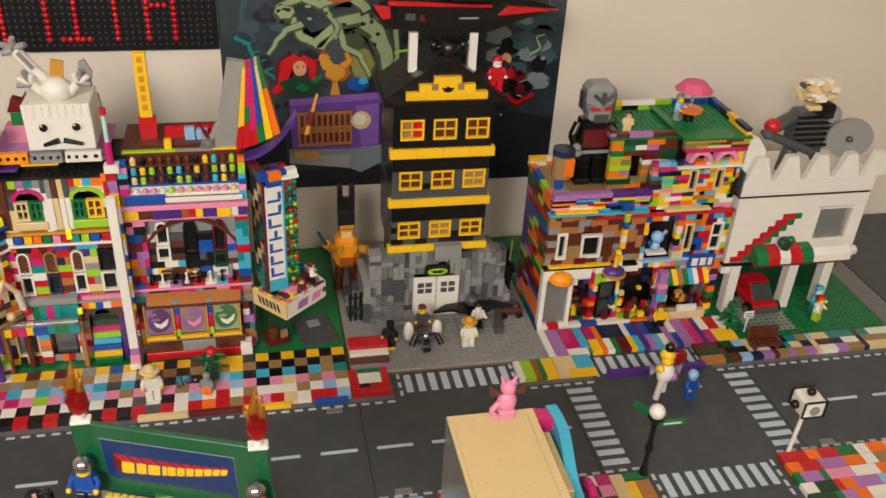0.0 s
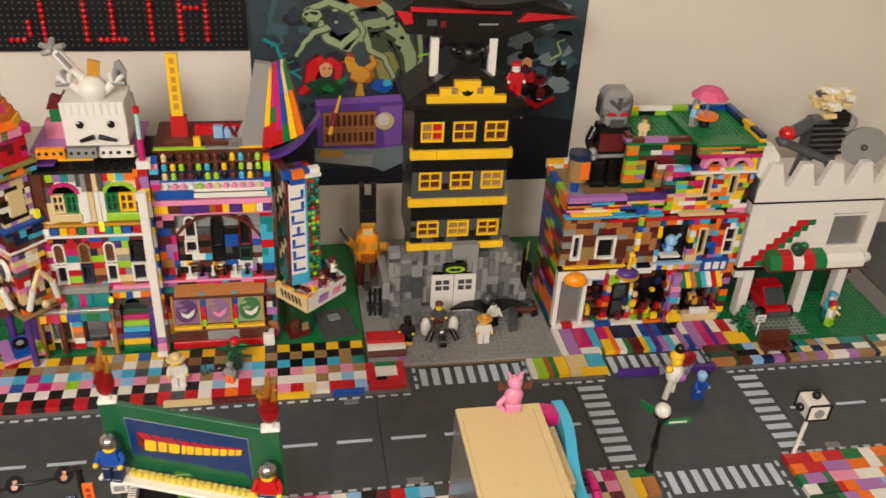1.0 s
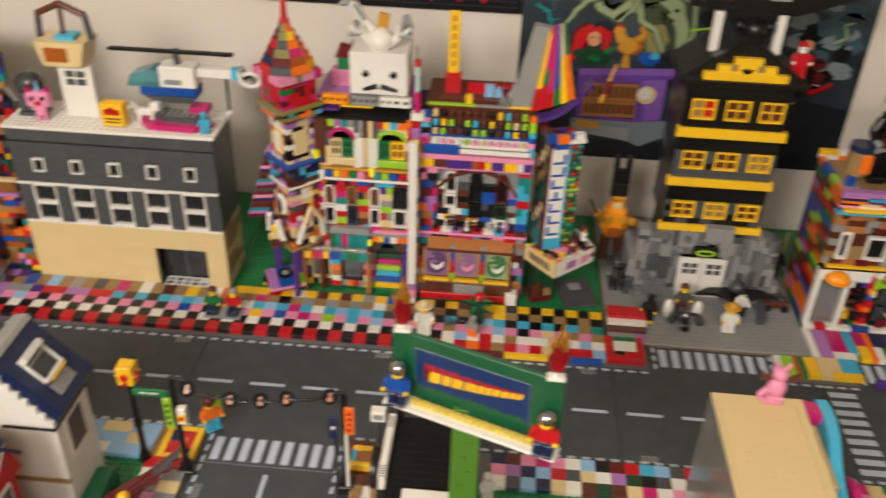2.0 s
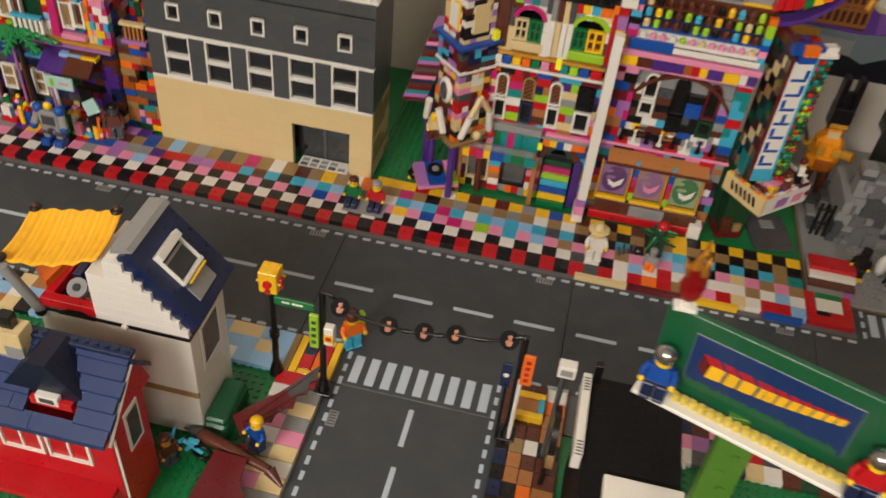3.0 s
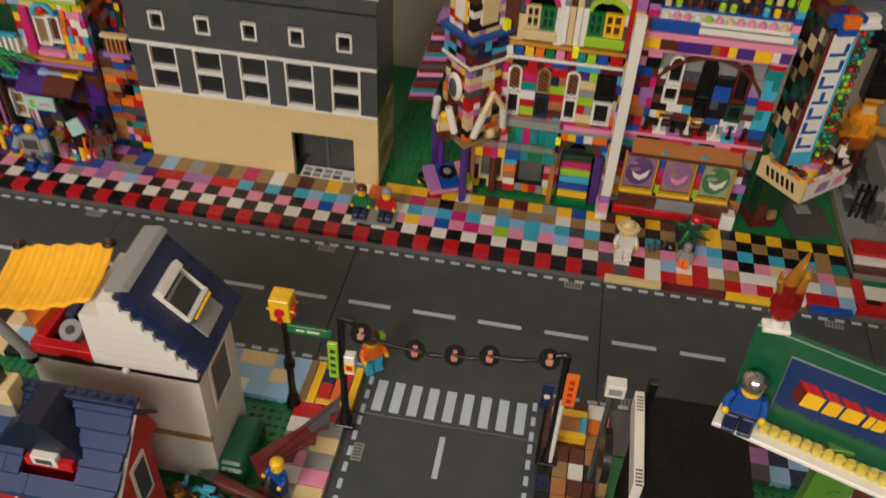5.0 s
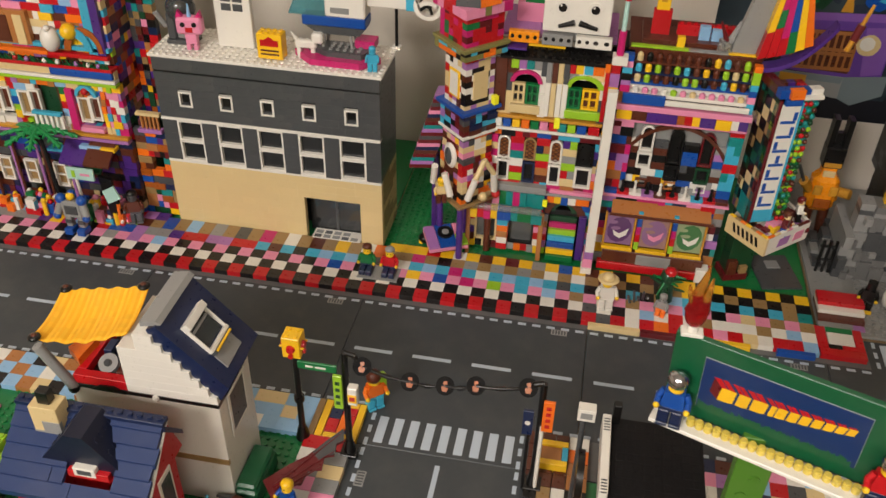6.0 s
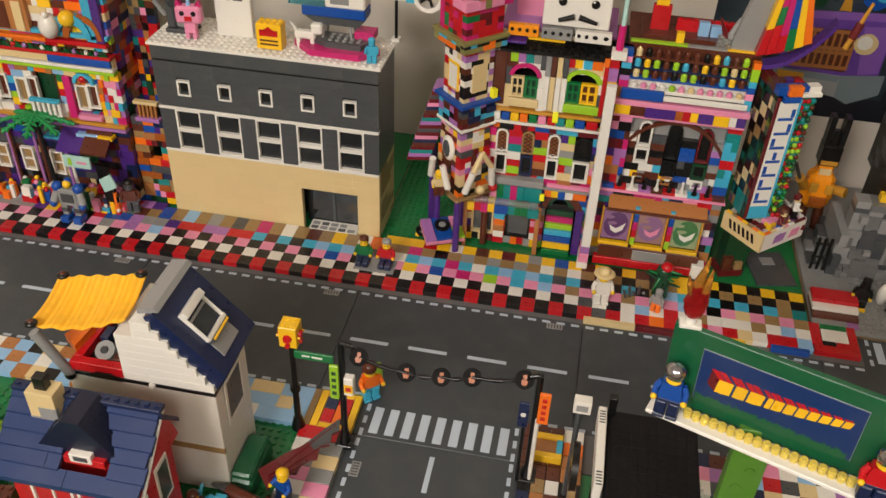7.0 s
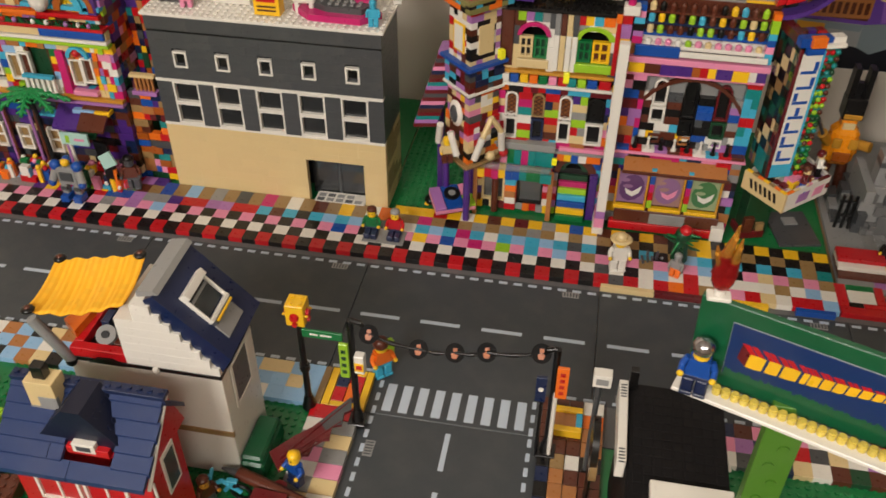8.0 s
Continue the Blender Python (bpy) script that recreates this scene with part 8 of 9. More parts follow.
# roof window, tilted with the slope
sl = Vector((HX1 + 1.3 - ridge_x, 0, 17.3 - ridge_z)).normalized()
nr = Vector((-sl.z, 0, sl.x))
tilt = Matrix(((sl.x, 0, nr.x, ridge_x), (0, 1, 0, (HY0 + HY1) / 2), (sl.z, 0, nr.z, ridge_z), (0, 0, 0, 1)))
m = Mesh()
m.m = tilt
m.box(2.2, 3.0, -1.9, 2.2, 0.0, 0.9, "white").box(5.8, 6.2, -1.9, 2.2, 0.0, 0.6, "white").box(3.0, 5.8, -1.9, -1.7, 0.0, 0.5, "white").box(3.0, 5.8, 2.0, 2.2, 0.0, 0.5, "white")
w = m.part("roof_window", beach, "white roof window with a flower box")
m = Mesh()
m.m = tilt
m.box(2.9, 5.6, -1.5, 1.8, 0.05, 0.2, "smoke", 0.01).box(3.4, 3.7, -1.5, 1.8, 0.2, 0.3, "grey", 0.02)
m.part("pane", w)
m = Mesh()
m.m = tilt
m.box(6.2, 6.6, -1.8, 2.0, 0.0, 0.7, "dark_grey").box(6.25, 6.5, -1.6, 1.8, 0.7, 0.9, "yellow").box(6.6, 8.4, -1.8, 2.0, 0.02, 0.2, "grey")
m.part("flower_box", w, "yellow flower box")
m = Mesh().box(HX1 - 0.02, HX1 + 0.12, -25.2, -21.2, 9.6, 14.2, "dark_grey", 0.03)
w = m.part("side_window", beach, "grey side window")
m = Mesh().box(HX1 + 0.1, HX1 + 0.25, -25.5, -25.0, 9.2, 14.6, "white").box(HX1 + 0.1, HX1 + 0.25, -21.4, -20.9, 9.2, 14.6, "white").box(HX1 + 0.1, HX1 + 0.25, -25.0, -21.4, 9.2, 9.6, "white").box(HX1 + 0.1, HX1 + 0.25, -25.0, -21.4, 14.2, 14.6, "white")
m.part("frame", w)
m = Mesh().box(-20.4, -14.6, HY0 - 0.1, HY0 + 0.9, 15.1, 16.3, "red").box(-20.4, -19.4, HY0 + 0.9, HY1, 15.1, 16.3, "red").box(-19.4, -14.6, HY0 + 0.9, HY1, 15.0, 15.3, "black")
terrace = m.part("terrace", beach, "red edged roof terrace")
m = Mesh().rod((-17.3, -24.9, 15.3), (-17.3, -25.1, 16.3), 0.4, "grey", n=10).rod((-17.3, -25.1, 16.2), (-17.3, -25.5, 16.8), 1.05, "grey", n=18).rod((-17.3, -25.5, 16.8), (-17.3, -25.63, 16.95), 0.4, "black", n=12).box(-18.9, -18.0, -23.6, -21.8, 15.3, 16.6, "navy").box(-16.2, -15.2, -26.2, -25.0, 15.3, 16.4, "brown").ball(-15.4, -25.6, 16.7, 0.45, "black", n=8).ball(-16.6, -22.4, 17.4, 0.7, "grey").rod((-16.6, -22.4, 15.3), (-16.6, -22.4, 17.4), 0.3, "dark_grey", n=8).box(-15.6, -14.62, -24, -22, 15.3, 17.6, "blue")
m.part("dish", terrace, "round grey dish")
m = Mesh()
for x0, y0, x1, y1 in ((-20.5, -27.4, -22.6, -28.2),):
    m.rod((x0, y0, 14.6), (x1, y1, 20.6), 0.55, "grey")
m.ball(-20.5, -27.5, 14.5, 0.6, "black", n=8)
m.part("strut", beach, "grey strut holding the awning")
m = Mesh()
NA, NB = 30, 10
corner = {(0, 0): Vector((-23.4, -27.9, 21.2)), (1, 0): Vector((-13.3, -26.8, 22.9)), (0, 1): Vector((-23.9, -20.8, 21.6)), (1, 1): Vector((-13.9, -20.6, 23.6))}
pts = []
for j in range(NB + 1):
    for i in range(NA + 1):
        u, v = i / NA, j / NB
        p = corner[(0, 0)] * (1 - u) * (1 - v) + corner[(1, 0)] * u * (1 - v) + corner[(0, 1)] * (1 - u) * v + corner[(1, 1)] * u * v
        p = p + Vector((0, 0, -0.9 * math.sin(math.pi * u) * (1 - v) + 0.14 * math.sin(2 * math.pi * 5 * u) - 0.5 * math.sin(math.pi * v)))
        pts.append(p)
for i in range(NA):
    for j in range(NB):
        q = [pts[j * (NA + 1) + i], pts[j * (NA + 1) + i + 1], pts[(j + 1) * (NA + 1) + i + 1], pts[(j + 1) * (NA + 1) + i]]
        low = [p - Vector((0, 0, 0.15)) for p in q]
        m.add(q + low, [[0, 1, 2, 3], [7, 6, 5, 4]] + ([[4, 5, 1, 0]] if j == 0 else []), "cloth_yellow" if i % 2 else "cloth_stripe", True)
m.part("awning", beach, "yellow striped cloth awning")
m = Mesh()
for k in ((0, 0), (0, 1), (1, 1)):
    p = corner[k] + (corner[(1, 0)] - corner[(0, 0)]) * 0.05 * (1 if k[0] == 0 else -1)
    m.ball(p.x, p.y, p.z + 0.12, 0.68, "black", rz=0.34, n=10).ball(p.x, p.y, p.z + 0.36, 0.34, "brown", rz=0.2, n=8)
m.pieces("knob", beach, "black knob on the awning")
Mesh().prism([(-21.9, -24.6), (-20.9, -22.0), (-19.6, -22.6), (-20.0, -26.0)], 17.15, 18.1, "z", "orange").alone("orange_cushion", "orange toy piece on the terrace edge", "cushion")

cottage = Thing("red_cottage", "small red house with a dark blue shingle roof", "house", -12, -37, 0)
WARP[cottage.ob.name] = lambda x, y, z: (x + 0.2, -32.6 + (y + 31.0) * 0.82, z + 0.6 if z > 12 else z)
KX0, KX1, KY0, KY1 = -22.0, -7.0, -39.6, -31.0
Mesh().box(KX0 + 1, KX1 - 0.4, KY0 + 1.2, KY1, 0.1, 13.0, "red", 0.08).part("wall", cottage, "red walls")
m = Mesh().prism([(KY0 + 1.2, 13.0), (KY1 + 2.0, 13.0), (KY1 - 0.2, 18.2)], KX1 - 1.4, KX1 - 0.4, "x", "red")
m.part("gable", cottage, "red gable")
m = Mesh().rod((KX1 - 0.3, KY0 + 0.6, 12.6), (KX1 - 0.3, KY1 - 0.2, 18.6), 0.2, "white").rod((KX1 - 0.3, KY0 + 1.6, 4), (KX1 - 0.3, KY0 + 1.6, 12.6), 0.15, "white")
m.part("trim", cottage, "white trim")
w = Mesh().box(KX1 - 0.42, KX1 - 0.25, -35.6, -32.6, 8.8, 13.6, "white", 0.03).part("gable_window", cottage, "white gable window")
Mesh().box(KX1 - 0.28, KX1 - 0.2, -35.2, -33.0, 9.3, 13.1, "smoke", 0.01).part("pane", w)
window_unit(cottage, -19.0, -14.6, 9.0, 12.4, KY0 + 1.0, "white", "smoke", (1, 0), "white front window")
window_unit(cottage, -14.2, -9.8, 9.0, 12.4, KY0 + 1.0, "white", "smoke", (1, 0), "white front window")
Mesh().box(KX0 + 1.5, KX1 - 1, KY0 - 2.5, KY0 + 1.2, 5.4, 6.0, "red").part("porch", cottage, "red porch roof")
ez, rz_ = 13.4, 18.8
for k in range(6):
    y0, y1 = KY0 - 0.2 + k * 1.42, KY0 - 0.2 + (k + 1) * 1.42
    z0, z1 = ez + (rz_ - ez) * k / 6, ez + (rz_ - ez) * (k + 1) / 6
    x = KX0
    while x < KX1 - 0.2:
        w = min(7.4 if k % 2 == 0 or k > 3 else 5.2, KX1 - x)
        spans = [(x, x + w)] if k not in (1, 2) else [(a, b) for a, b in ((x, min(x + w, -15.4)), (max(x, -10.7), x + w)) if b - a > 0.3]
        for a, b in spans:
            Mesh().prism([(y0 - 0.25, z0 - 0.15), (y1, z1 - 0.1), (y1, z1 + 0.35), (y0 - 0.25, z0 + 0.45)], a + 0.03, b - 0.03, "x", "shingle_blue").part("shingle", cottage)
        x += w
m = Mesh().prism([(KY1 - 1.4, rz_), (KY1 + 2.0, 15.4), (KY1 + 2.0, 14.8), (KY1 - 1.4, 18.0)], KX0, KX1, "x", "navy").box(KX0, KX1, KY1 - 1.6, KY1 - 0.2, rz_ - 0.1, rz_ + 0.4, "navy")
m.studs(KX0, KX1, KY1 - 1.6, KY1 - 0.2, rz_ + 0.4, "navy", 6)
m.part("ridge", cottage, "dark blue studded ridge")
m = Mesh().prism([(-18.8, 14.9), (-9.6, 14.9), (-13.2, 19.6), (-15.0, 19.6)], KY0 + 2.9, KY1 - 1.0, "y", "navy_shaded")
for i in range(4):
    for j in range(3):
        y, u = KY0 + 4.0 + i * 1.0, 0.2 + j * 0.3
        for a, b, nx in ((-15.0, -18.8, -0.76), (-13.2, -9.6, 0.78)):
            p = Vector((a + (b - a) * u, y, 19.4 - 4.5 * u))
            m.rod(p, p + Vector((nx, 0, 0.57)) * 0.18, 0.3, "navy_shaded", n=8)
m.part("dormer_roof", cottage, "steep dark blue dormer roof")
Mesh().box(-15.3, -11.2, KY0 + 2.2, KY0 + 3.4, 14.6, 15.5, "red").box(-14.6, -12.4, KY0 + 2.1, KY0 + 3.4, 15.0, 16.1, "white").box(-14.2, -12.8, KY0 + 2.05, KY0 + 2.15, 15.25, 15.85, "dark_grey").part("dormer", cottage, "red and white dormer")
m = Mesh().box(-21.6, -18.8, -33.0, -30.6, 15.0, 20.0, "tan", 0.06).box(-20.6, -18.78, -33.05, -32.5, 15.0, 18.4, "grey", 0.04).box(-21.62, -20.4, -33.04, -32.5, 15.0, 17.2, "grey", 0.04).box(-20.8, -19.6, -32.4, -31.2, 20, 21.4, "black", 0.06)
m.v = [(a + 2.2, b - 1.4, 15 + (c - 15) * 1.1) for a, b, c in m.v]
m.part("chimney", cottage, "tan chimney with a black pot")
th = Thing("garden_bin", "dark green toy garden block on the grass plate", "bin", -4.0, -22, 0.1)
Mesh().box(-4.6, -2.0, -27.4, -20.8, 0.1, 2.6, "board_green", 0.3).box(-4.5, -2.1, -27.2, -21.2, 2.6, 3.5, "board_green", 0.4).part("body", th)
bikes = Thing("blue_bicycle", "light blue toy bicycle beside the house", "bicycle", -5.4, -30, 0.1)
for x in (-7.2, -3.6):
    m = Mesh()
    for i in range(12):
        a, b = 2 * math.pi * i / 12, 2 * math.pi * (i + 1) / 12
        m.rod((x + 1.1 * math.cos(a), -30, 1.3 + 1.1 * math.sin(a)), (x + 1.1 * math.cos(b), -30, 1.3 + 1.1 * math.sin(b)), 0.2, "black", n=6)
    m.part("wheel", bikes)
Mesh().rod((-7.2, -30, 1.3), (-5.6, -30, 2.8), 0.25, "azure").rod((-5.6, -30, 2.8), (-3.6, -30, 1.3), 0.25, "azure").rod((-5.4, -30, 1.2), (-4.2, -30, 3.0), 0.25, "azure").rod((-6.8, -30, 2.9), (-6.8, -29.2, 3.6), 0.2, "azure").rod((-7.0, -30, 1.4), (-6.8, -30, 3.4), 0.22, "azure").box(-5.0, -3.8, -30.3, -29.7, 2.9, 3.2, "azure").part("frame", bikes)
figure(-6.9, -31.2, 0.1, 60, "brown", "dark_grey", "gold", "brown", label="small brown toy figure beside the bicycle", scale=0.9)
for i, (x, y, h, c) in enumerate(((-34.6, -26.4, 2.4, "lime"), (-31.4, -28.4, 1.8, "lime"), (-34.4, -29.6, 1.6, "green"), (-31.6, -31.6, 2.2, "dark_green"))):
    m = Mesh().box(-1.4, 1.4, -1.4, 1.4, 0, h, c, 0.06).studs(-1.4, 1.4, -1.4, 1.4, h, c)
    m.alone("hedge_block", "green studded hedge block beside the cottage", "hedge", x, y, 0.1)

Mesh().box(-2, 2, -1.6, 1.6, 0, 1.9, "brown", 0.1).studs(-2, 2, -1.6, 1.6, 1.9, "brown").alone("brown_block", "dark brown studded block on the grass plate", "block", -28.6, -34.4, 0.1, 8)
Mesh().box(-2.4, 2.4, -1.4, 1.4, 0, 0.4, "pink", 0.05).alone("pink_plate", "flat pink plate on the grass plate", "plate", -40.6, -20.8, 0.1, 0)

dragon = Thing("winged_dragon", "dark red toy dragon wings with a rider", "toy dragon", 1.2, -29.4, 0.1)
WARP[dragon.ob.name] = lambda x, y, z: (x - 0.4, y - 3.4, z * 0.8 if z > 0.2 else z)
m = Mesh().prism([(-1.2, -22.8), (0.8, -20.2), (2.4, -18.6), (4.0, -16.0), (5.4, -13.8), (5.9, -15.6), (5.2, -16.2), (5.4, -17.8), (4.4, -18.2), (4.6, -20.0), (3.2, -20.4), (3.0, -22.4), (1.8, -22.6), (0.6, -25.0)], 4.2, 4.6, "z", "dark_red")
m.prism([(2.9, -17.9), (4.0, -16.0), (5.4, -13.8), (5.9, -15.6), (5.2, -16.2), (5.4, -17.8), (4.4, -18.2), (4.0, -19.0)], 4.58, 4.66, "z", "dark_grey")
for a, b in (((0.2, -23.4), (5.3, -14.6)), ((0.4, -23.8), (5.2, -17.4)), ((0.6, -24.2), (4.4, -19.8)), ((0.7, -24.6), (2.9, -22.2))):
    m.rod((a[0], a[1], 4.62), (b[0], b[1], 4.62), 0.16, "dark_red", r2=0.08, n=6)
m.part("wing", dragon, "jagged dark red wing with a grey tip")
m = Mesh().prism([(-1.4, -27), (2.2, -27.2), (2.4, -30), (4.8, -33), (0.4, -37), (-1.6, -33)], 3.6, 4.0, "z", "dark_red")
m.part("wing", dragon, "dark red wing")
Mesh().rod((-3.8, -25.2, 3.2), (4.6, -27.4, 3.0), 0.8, "brown", r2=0.5).rod((-3.8, -25.2, 3.2), (-6, -24.6, 2.6), 0.6, "dark_grey", r2=0.15).rod((0.8, -26, 3), (0.8, -26, 0.1), 0.9, "dark_red").rod((4.6, -27.4, 3), (6.4, -28.6, 2.2), 0.7, "brown", r2=0.2).part("body", dragon)
figure(1.8, -27.8, 1.6, -30, "blue", "navy", "flesh", "yellow", label="toy rider in blue on the dragon", scale=0.95)

# ---------------------------------------------------------------- street furniture on the near side
tl = Thing("traffic_light", "yellow toy traffic light on a black pole", "traffic light", -0.3, -16.7, 0.5)
WARP[tl.ob.name] = lambda x, y, z: (-0.3 + (x + 0.2) * (0.85 if z > 14.5 else 1.0), -16.7 + (y + 18.6) * (0.85 if z > 14.5 else 1.0), 0.5 + (z - 0.5) * 0.96 if z < 14.9 else 14.3 + (z - 14.9) * 0.86)
Mesh().rod((-0.2, -18.6, 0.5), (-0.2, -18.6, 2.4), 0.9, "black", r2=0.5).rod((-0.2, -18.6, 2.0), (-0.2, -18.6, 15.0), 0.4, "black").rod((-0.2, -18.6, 7), (-0.2, -18.6, 7.8), 0.6, "black").part("pole", tl)
Mesh().box(-1.4, 1.0, -19.8, -17.4, 14.9, 18.2, "yellow", 0.1).studs(-1.4, 1.0, -19.8, -17.4, 18.2, "yellow").part("housing", tl)
for dx, dy in ((0, -1.2), (1.2, 0), (-1.2, 0), (0, 1.2)):
    c = Vector((-0.2 + dx, -18.6 + dy, 16.5))
    d, e = Vector((dx, dy, 0)), Vector((-dy, dx, 0)) / 1.2
    Mesh().rod(c, c + d * 0.32, 0.62, "red", r2=0.5, n=12).part("light", tl, "red light")
    Mesh().rod(c - Vector((0, 0, 1.1)), c + d * 0.3 - Vector((0, 0, 1.1)), 0.34, "red", n=10).part("light", tl, "small red light")
    if dx:
        fin = Mesh()
        for sg in (-1, 1):
            fin.rod(c + e * sg * 0.8, c + e * sg * 0.8 + d * 0.35, 0.16, "yellow", n=6)
        fin.part("visor", tl, "yellow visor pins")
Mesh().box(0.1, 4.6, -18.9, -18.6, 12.7, 13.8, "green", 0.03).part("sign_plate", tl, "green street sign")
m = Mesh()
for i, w0 in enumerate((0.9, 1.25)):
    m.box(1.0 + i * 1.15, 1.0 + i * 1.15 + w0, -18.94, -18.9, 13.12, 13.4, "white", 0.01)
m.part("sign_bar", tl, "white bars on the sign")
LA, LB = Vector((5.8, -17.9, 0.4)), Vector((27.3, -18.3, 0.4))
arch = Thing("lamp_chain", "chain of small round lamps between two black posts", "street lamps", 17, -18.4, 0.4)
for p, h in ((LA, 16.2), (LB, 16.4)):
    m = Mesh().box(p.x - 1, p.x + 1, p.y - 1, p.y + 1, 0.4, 1.0, "black").rod(p, p + Vector((0, 0, 2.4)), 0.8, "black", r2=0.45).rod(p, p + Vector((0, 0, h)), 0.38, "black").rod(p + Vector((0, 0, h)), p + Vector((1.2 if p is LA else -1.0, 0, h - 0.3)), 0.3, "black")
    m.part("post", arch, "black post")
chain = [LA + Vector((1.2, 0, 15.8)), Vector((7.9, -18.4, 15.4)), Vector((13.1, -18.3, 14.1)), Vector((16.9, -18.2, 14.2)), Vector((20.2, -18.2, 14.9)), Vector((25.7, -18.4, 16.0)), LB + Vector((-1.0, 0, 16.2))]
for a, b in zip(chain, chain[1:]):
    m = Mesh()
    k = 5
    for i in range(k):
        p, q = a + (b - a) * (i / k), a + (b - a) * ((i + 1) / k)
        sag = lambda u: Vector((0, 0, -0.35 * math.sin(math.pi * u)))
        m.rod(p + sag(i / k), q + sag((i + 1) / k), 0.18 if i % 2 else 0.26, "black", n=6)
    m.part("chain", arch, "black chain")
for p in chain[1:-1]:
    nn = Vector((0.1, -0.75, 0.65)).normalized()
    d = Mesh().rod(p - nn * 0.5, p, 0.6, "soft_black", r2=1.0, n=18).rod(p, p + nn * 0.12, 1.02, "soft_black", n=18).part("lamp_shade", arch, "round black lamp shade")
    lowv = Vector((0, -0.65, -0.75)) * 0.28
    Mesh().rod(p + nn * 0.1 + lowv, p + nn * 0.2 + lowv, 0.4, "rust", n=5).rod(p + nn * 0.1 - lowv, p + nn * 0.16 - lowv, 0.3, "rust", n=4).part("bulb", d, "golden lamp disc")
m = Mesh().box(5.6, 6.6, -19.9, -19.5, 5.6, 10.6, "lime", 0.05)
for i in range(4):
    m.box(5.85, 6.35, -19.96, -19.9, 6.3 + i * 1.0, 6.8 + i * 1.0, "dark_green", 0.01)
m.alone("lime_sign", "lime green upright sign with dark bars on the post", "sign", -0.9, 0.8, 3.4)
figure(6.7, -9.8, 0.1, 40, "orange", "azure", "flesh", "brown", label="toy figure in orange with a green pack beside the post", scale=1.15, hat="helmet")
Mesh().box(-1.0, 1.0, -0.5, 0.5, 0, 2.4, "lime", 0.2).alone("backpack", "lime green pack on the orange figure's back", "backpack", 7.1, -9.1, 2.6, 40)
Mesh().box(-0.55, 0.55, -0.5, 0.5, 0, 2.6, "white", 0.1).box(-0.5, 0.5, -0.56, -0.5, 0.5, 1.7, "yellow", 0.02).box(-0.3, 0.3, -0.6, -0.56, 0.8, 1.4, "red", 0.01).rod((-0.8, 0, 0.5), (-0.4, 0, 0.5), 0.2, "black").alone("cup_sign", "white cup-shaped sign with a yellow print on the post", "sign", 6.8, -18.6, 9.8)
th = Thing("parcel_post", "orange and blue sign boards on the post", "sign", 27.4, -18.6, 0.4)
WARP[th.ob.name] = lambda x, y, z: (x - 0.8, y + 0.2, z)
Mesh().box(28.3, 29.5, -19.4, -19.0, 10.6, 15.0, "orange", 0.04).part("board", th, "orange board")
Mesh().box(26.3, 27.4, -19.4, -19.0, 9.7, 13.3, "navy", 0.04).part("board", th, "dark blue board")
m = Mesh()
for i in range(4):
    m.box(28.65, 29.15, -19.46, -19.4, 11.2 + i * 0.9, 11.7 + i * 0.9, "red", 0.01)
m.rod((26.85, -19.46, 11.6), (26.85, -19.4, 11.6), 0.3, "white")
m.part("bar", th)
Mesh().rod((28.4, -19, 0.4), (28.4, -19, 10.8), 0.25, "white", n=8).rod((27, -19, 0.4), (27, -19, 9.9), 0.2, "black", n=8).part("pole", th)
th = Thing("ticket_table", "yellow and blue box table on the pavement corner", "table", 29.2, -14.2, 0.5)
WARP[th.ob.name] = lambda x, y, z: (29.1 + (x - 29.4) * 0.85, -14.2 + (y + 14.25) * 0.85, z)
Mesh().box(27.2, 31.6, -16.4, -15.5, 0.5, 1.9, "yellow").box(27.2, 31.6, -13.0, -12.1, 0.5, 1.9, "yellow").box(27.2, 27.9, -15.5, -13.0, 0.5, 1.8, "azure").box(30.8, 31.6, -15.5, -13.0, 0.5, 1.8, "azure").box(27.9, 30.8, -15.5, -13.0, 0.5, 1.6, "nougat").part("frame", th)

# black arcade block and the billboard
arcade = Thing("black_block", "black studded building block with a white edge strip", "building", 39.1, -28, 0.1)
WARP[arcade.ob.name] = lambda x, y, z: (x - 0.9, y + 0.3, z)
Mesh().box(35.2, 44.1, -37.0, -21.0, 0.1, 15.6, "matte_black", 0.1).part("body", arcade)
m = Mesh().box(35.2, 44.1, -37.0, -21.0, 15.6, 16.0, "matte_black", 0.05).box(35.4, 43.9, -36.8, -21.2, 16.0, 16.12, "matte_black", 0.05)
for i in range(9):
    for j in range(14):
        m.box(35.8 + i * 0.9, 36.5 + i * 0.9, -35.6 + j, -34.8 + j, 16.12, 16.2, "matte_black", 0.03)
m.part("roof", arcade, "black studded roof")
Mesh().box(35.2, 36.0, -22.0, -21.2, 16, 18.6, "black").part("roof_spike", arcade)
m = Mesh().box(34.3, 35.15, -31.2, -21.6, 14.6, 17.0, "white", 0.08)
for y0 in (-31.4, -23.8):
    for i in range(5):
        m.box(34.45, 35.0, y0 + i * 0.36, y0 + 0.14 + i * 0.36, 17.0, 17.05, "dark_grey", 0.01)
m.part("edge_strip", arcade, "white edge strip with grilles")
Mesh().box(37.2, 44.2, -38.5, -32.6, 16.05, 16.9, "white", 0.08).part("front_block", arcade, "white front block")
th = Thing("robot_sign", "white sign head on a pole with round dark plates", "sign", 31.5, -22, 0.4)
WARP[th.ob.name] = lambda x, y, z: (x - 0.9, y, z)
Mesh().box(31.9, 33.7, -20.6, -19.4, 14.6, 16.2, "white").box(32.2, 33.4, -20.66, -20.6, 15.0, 15.8, "grey", 0.02).part("head", th)
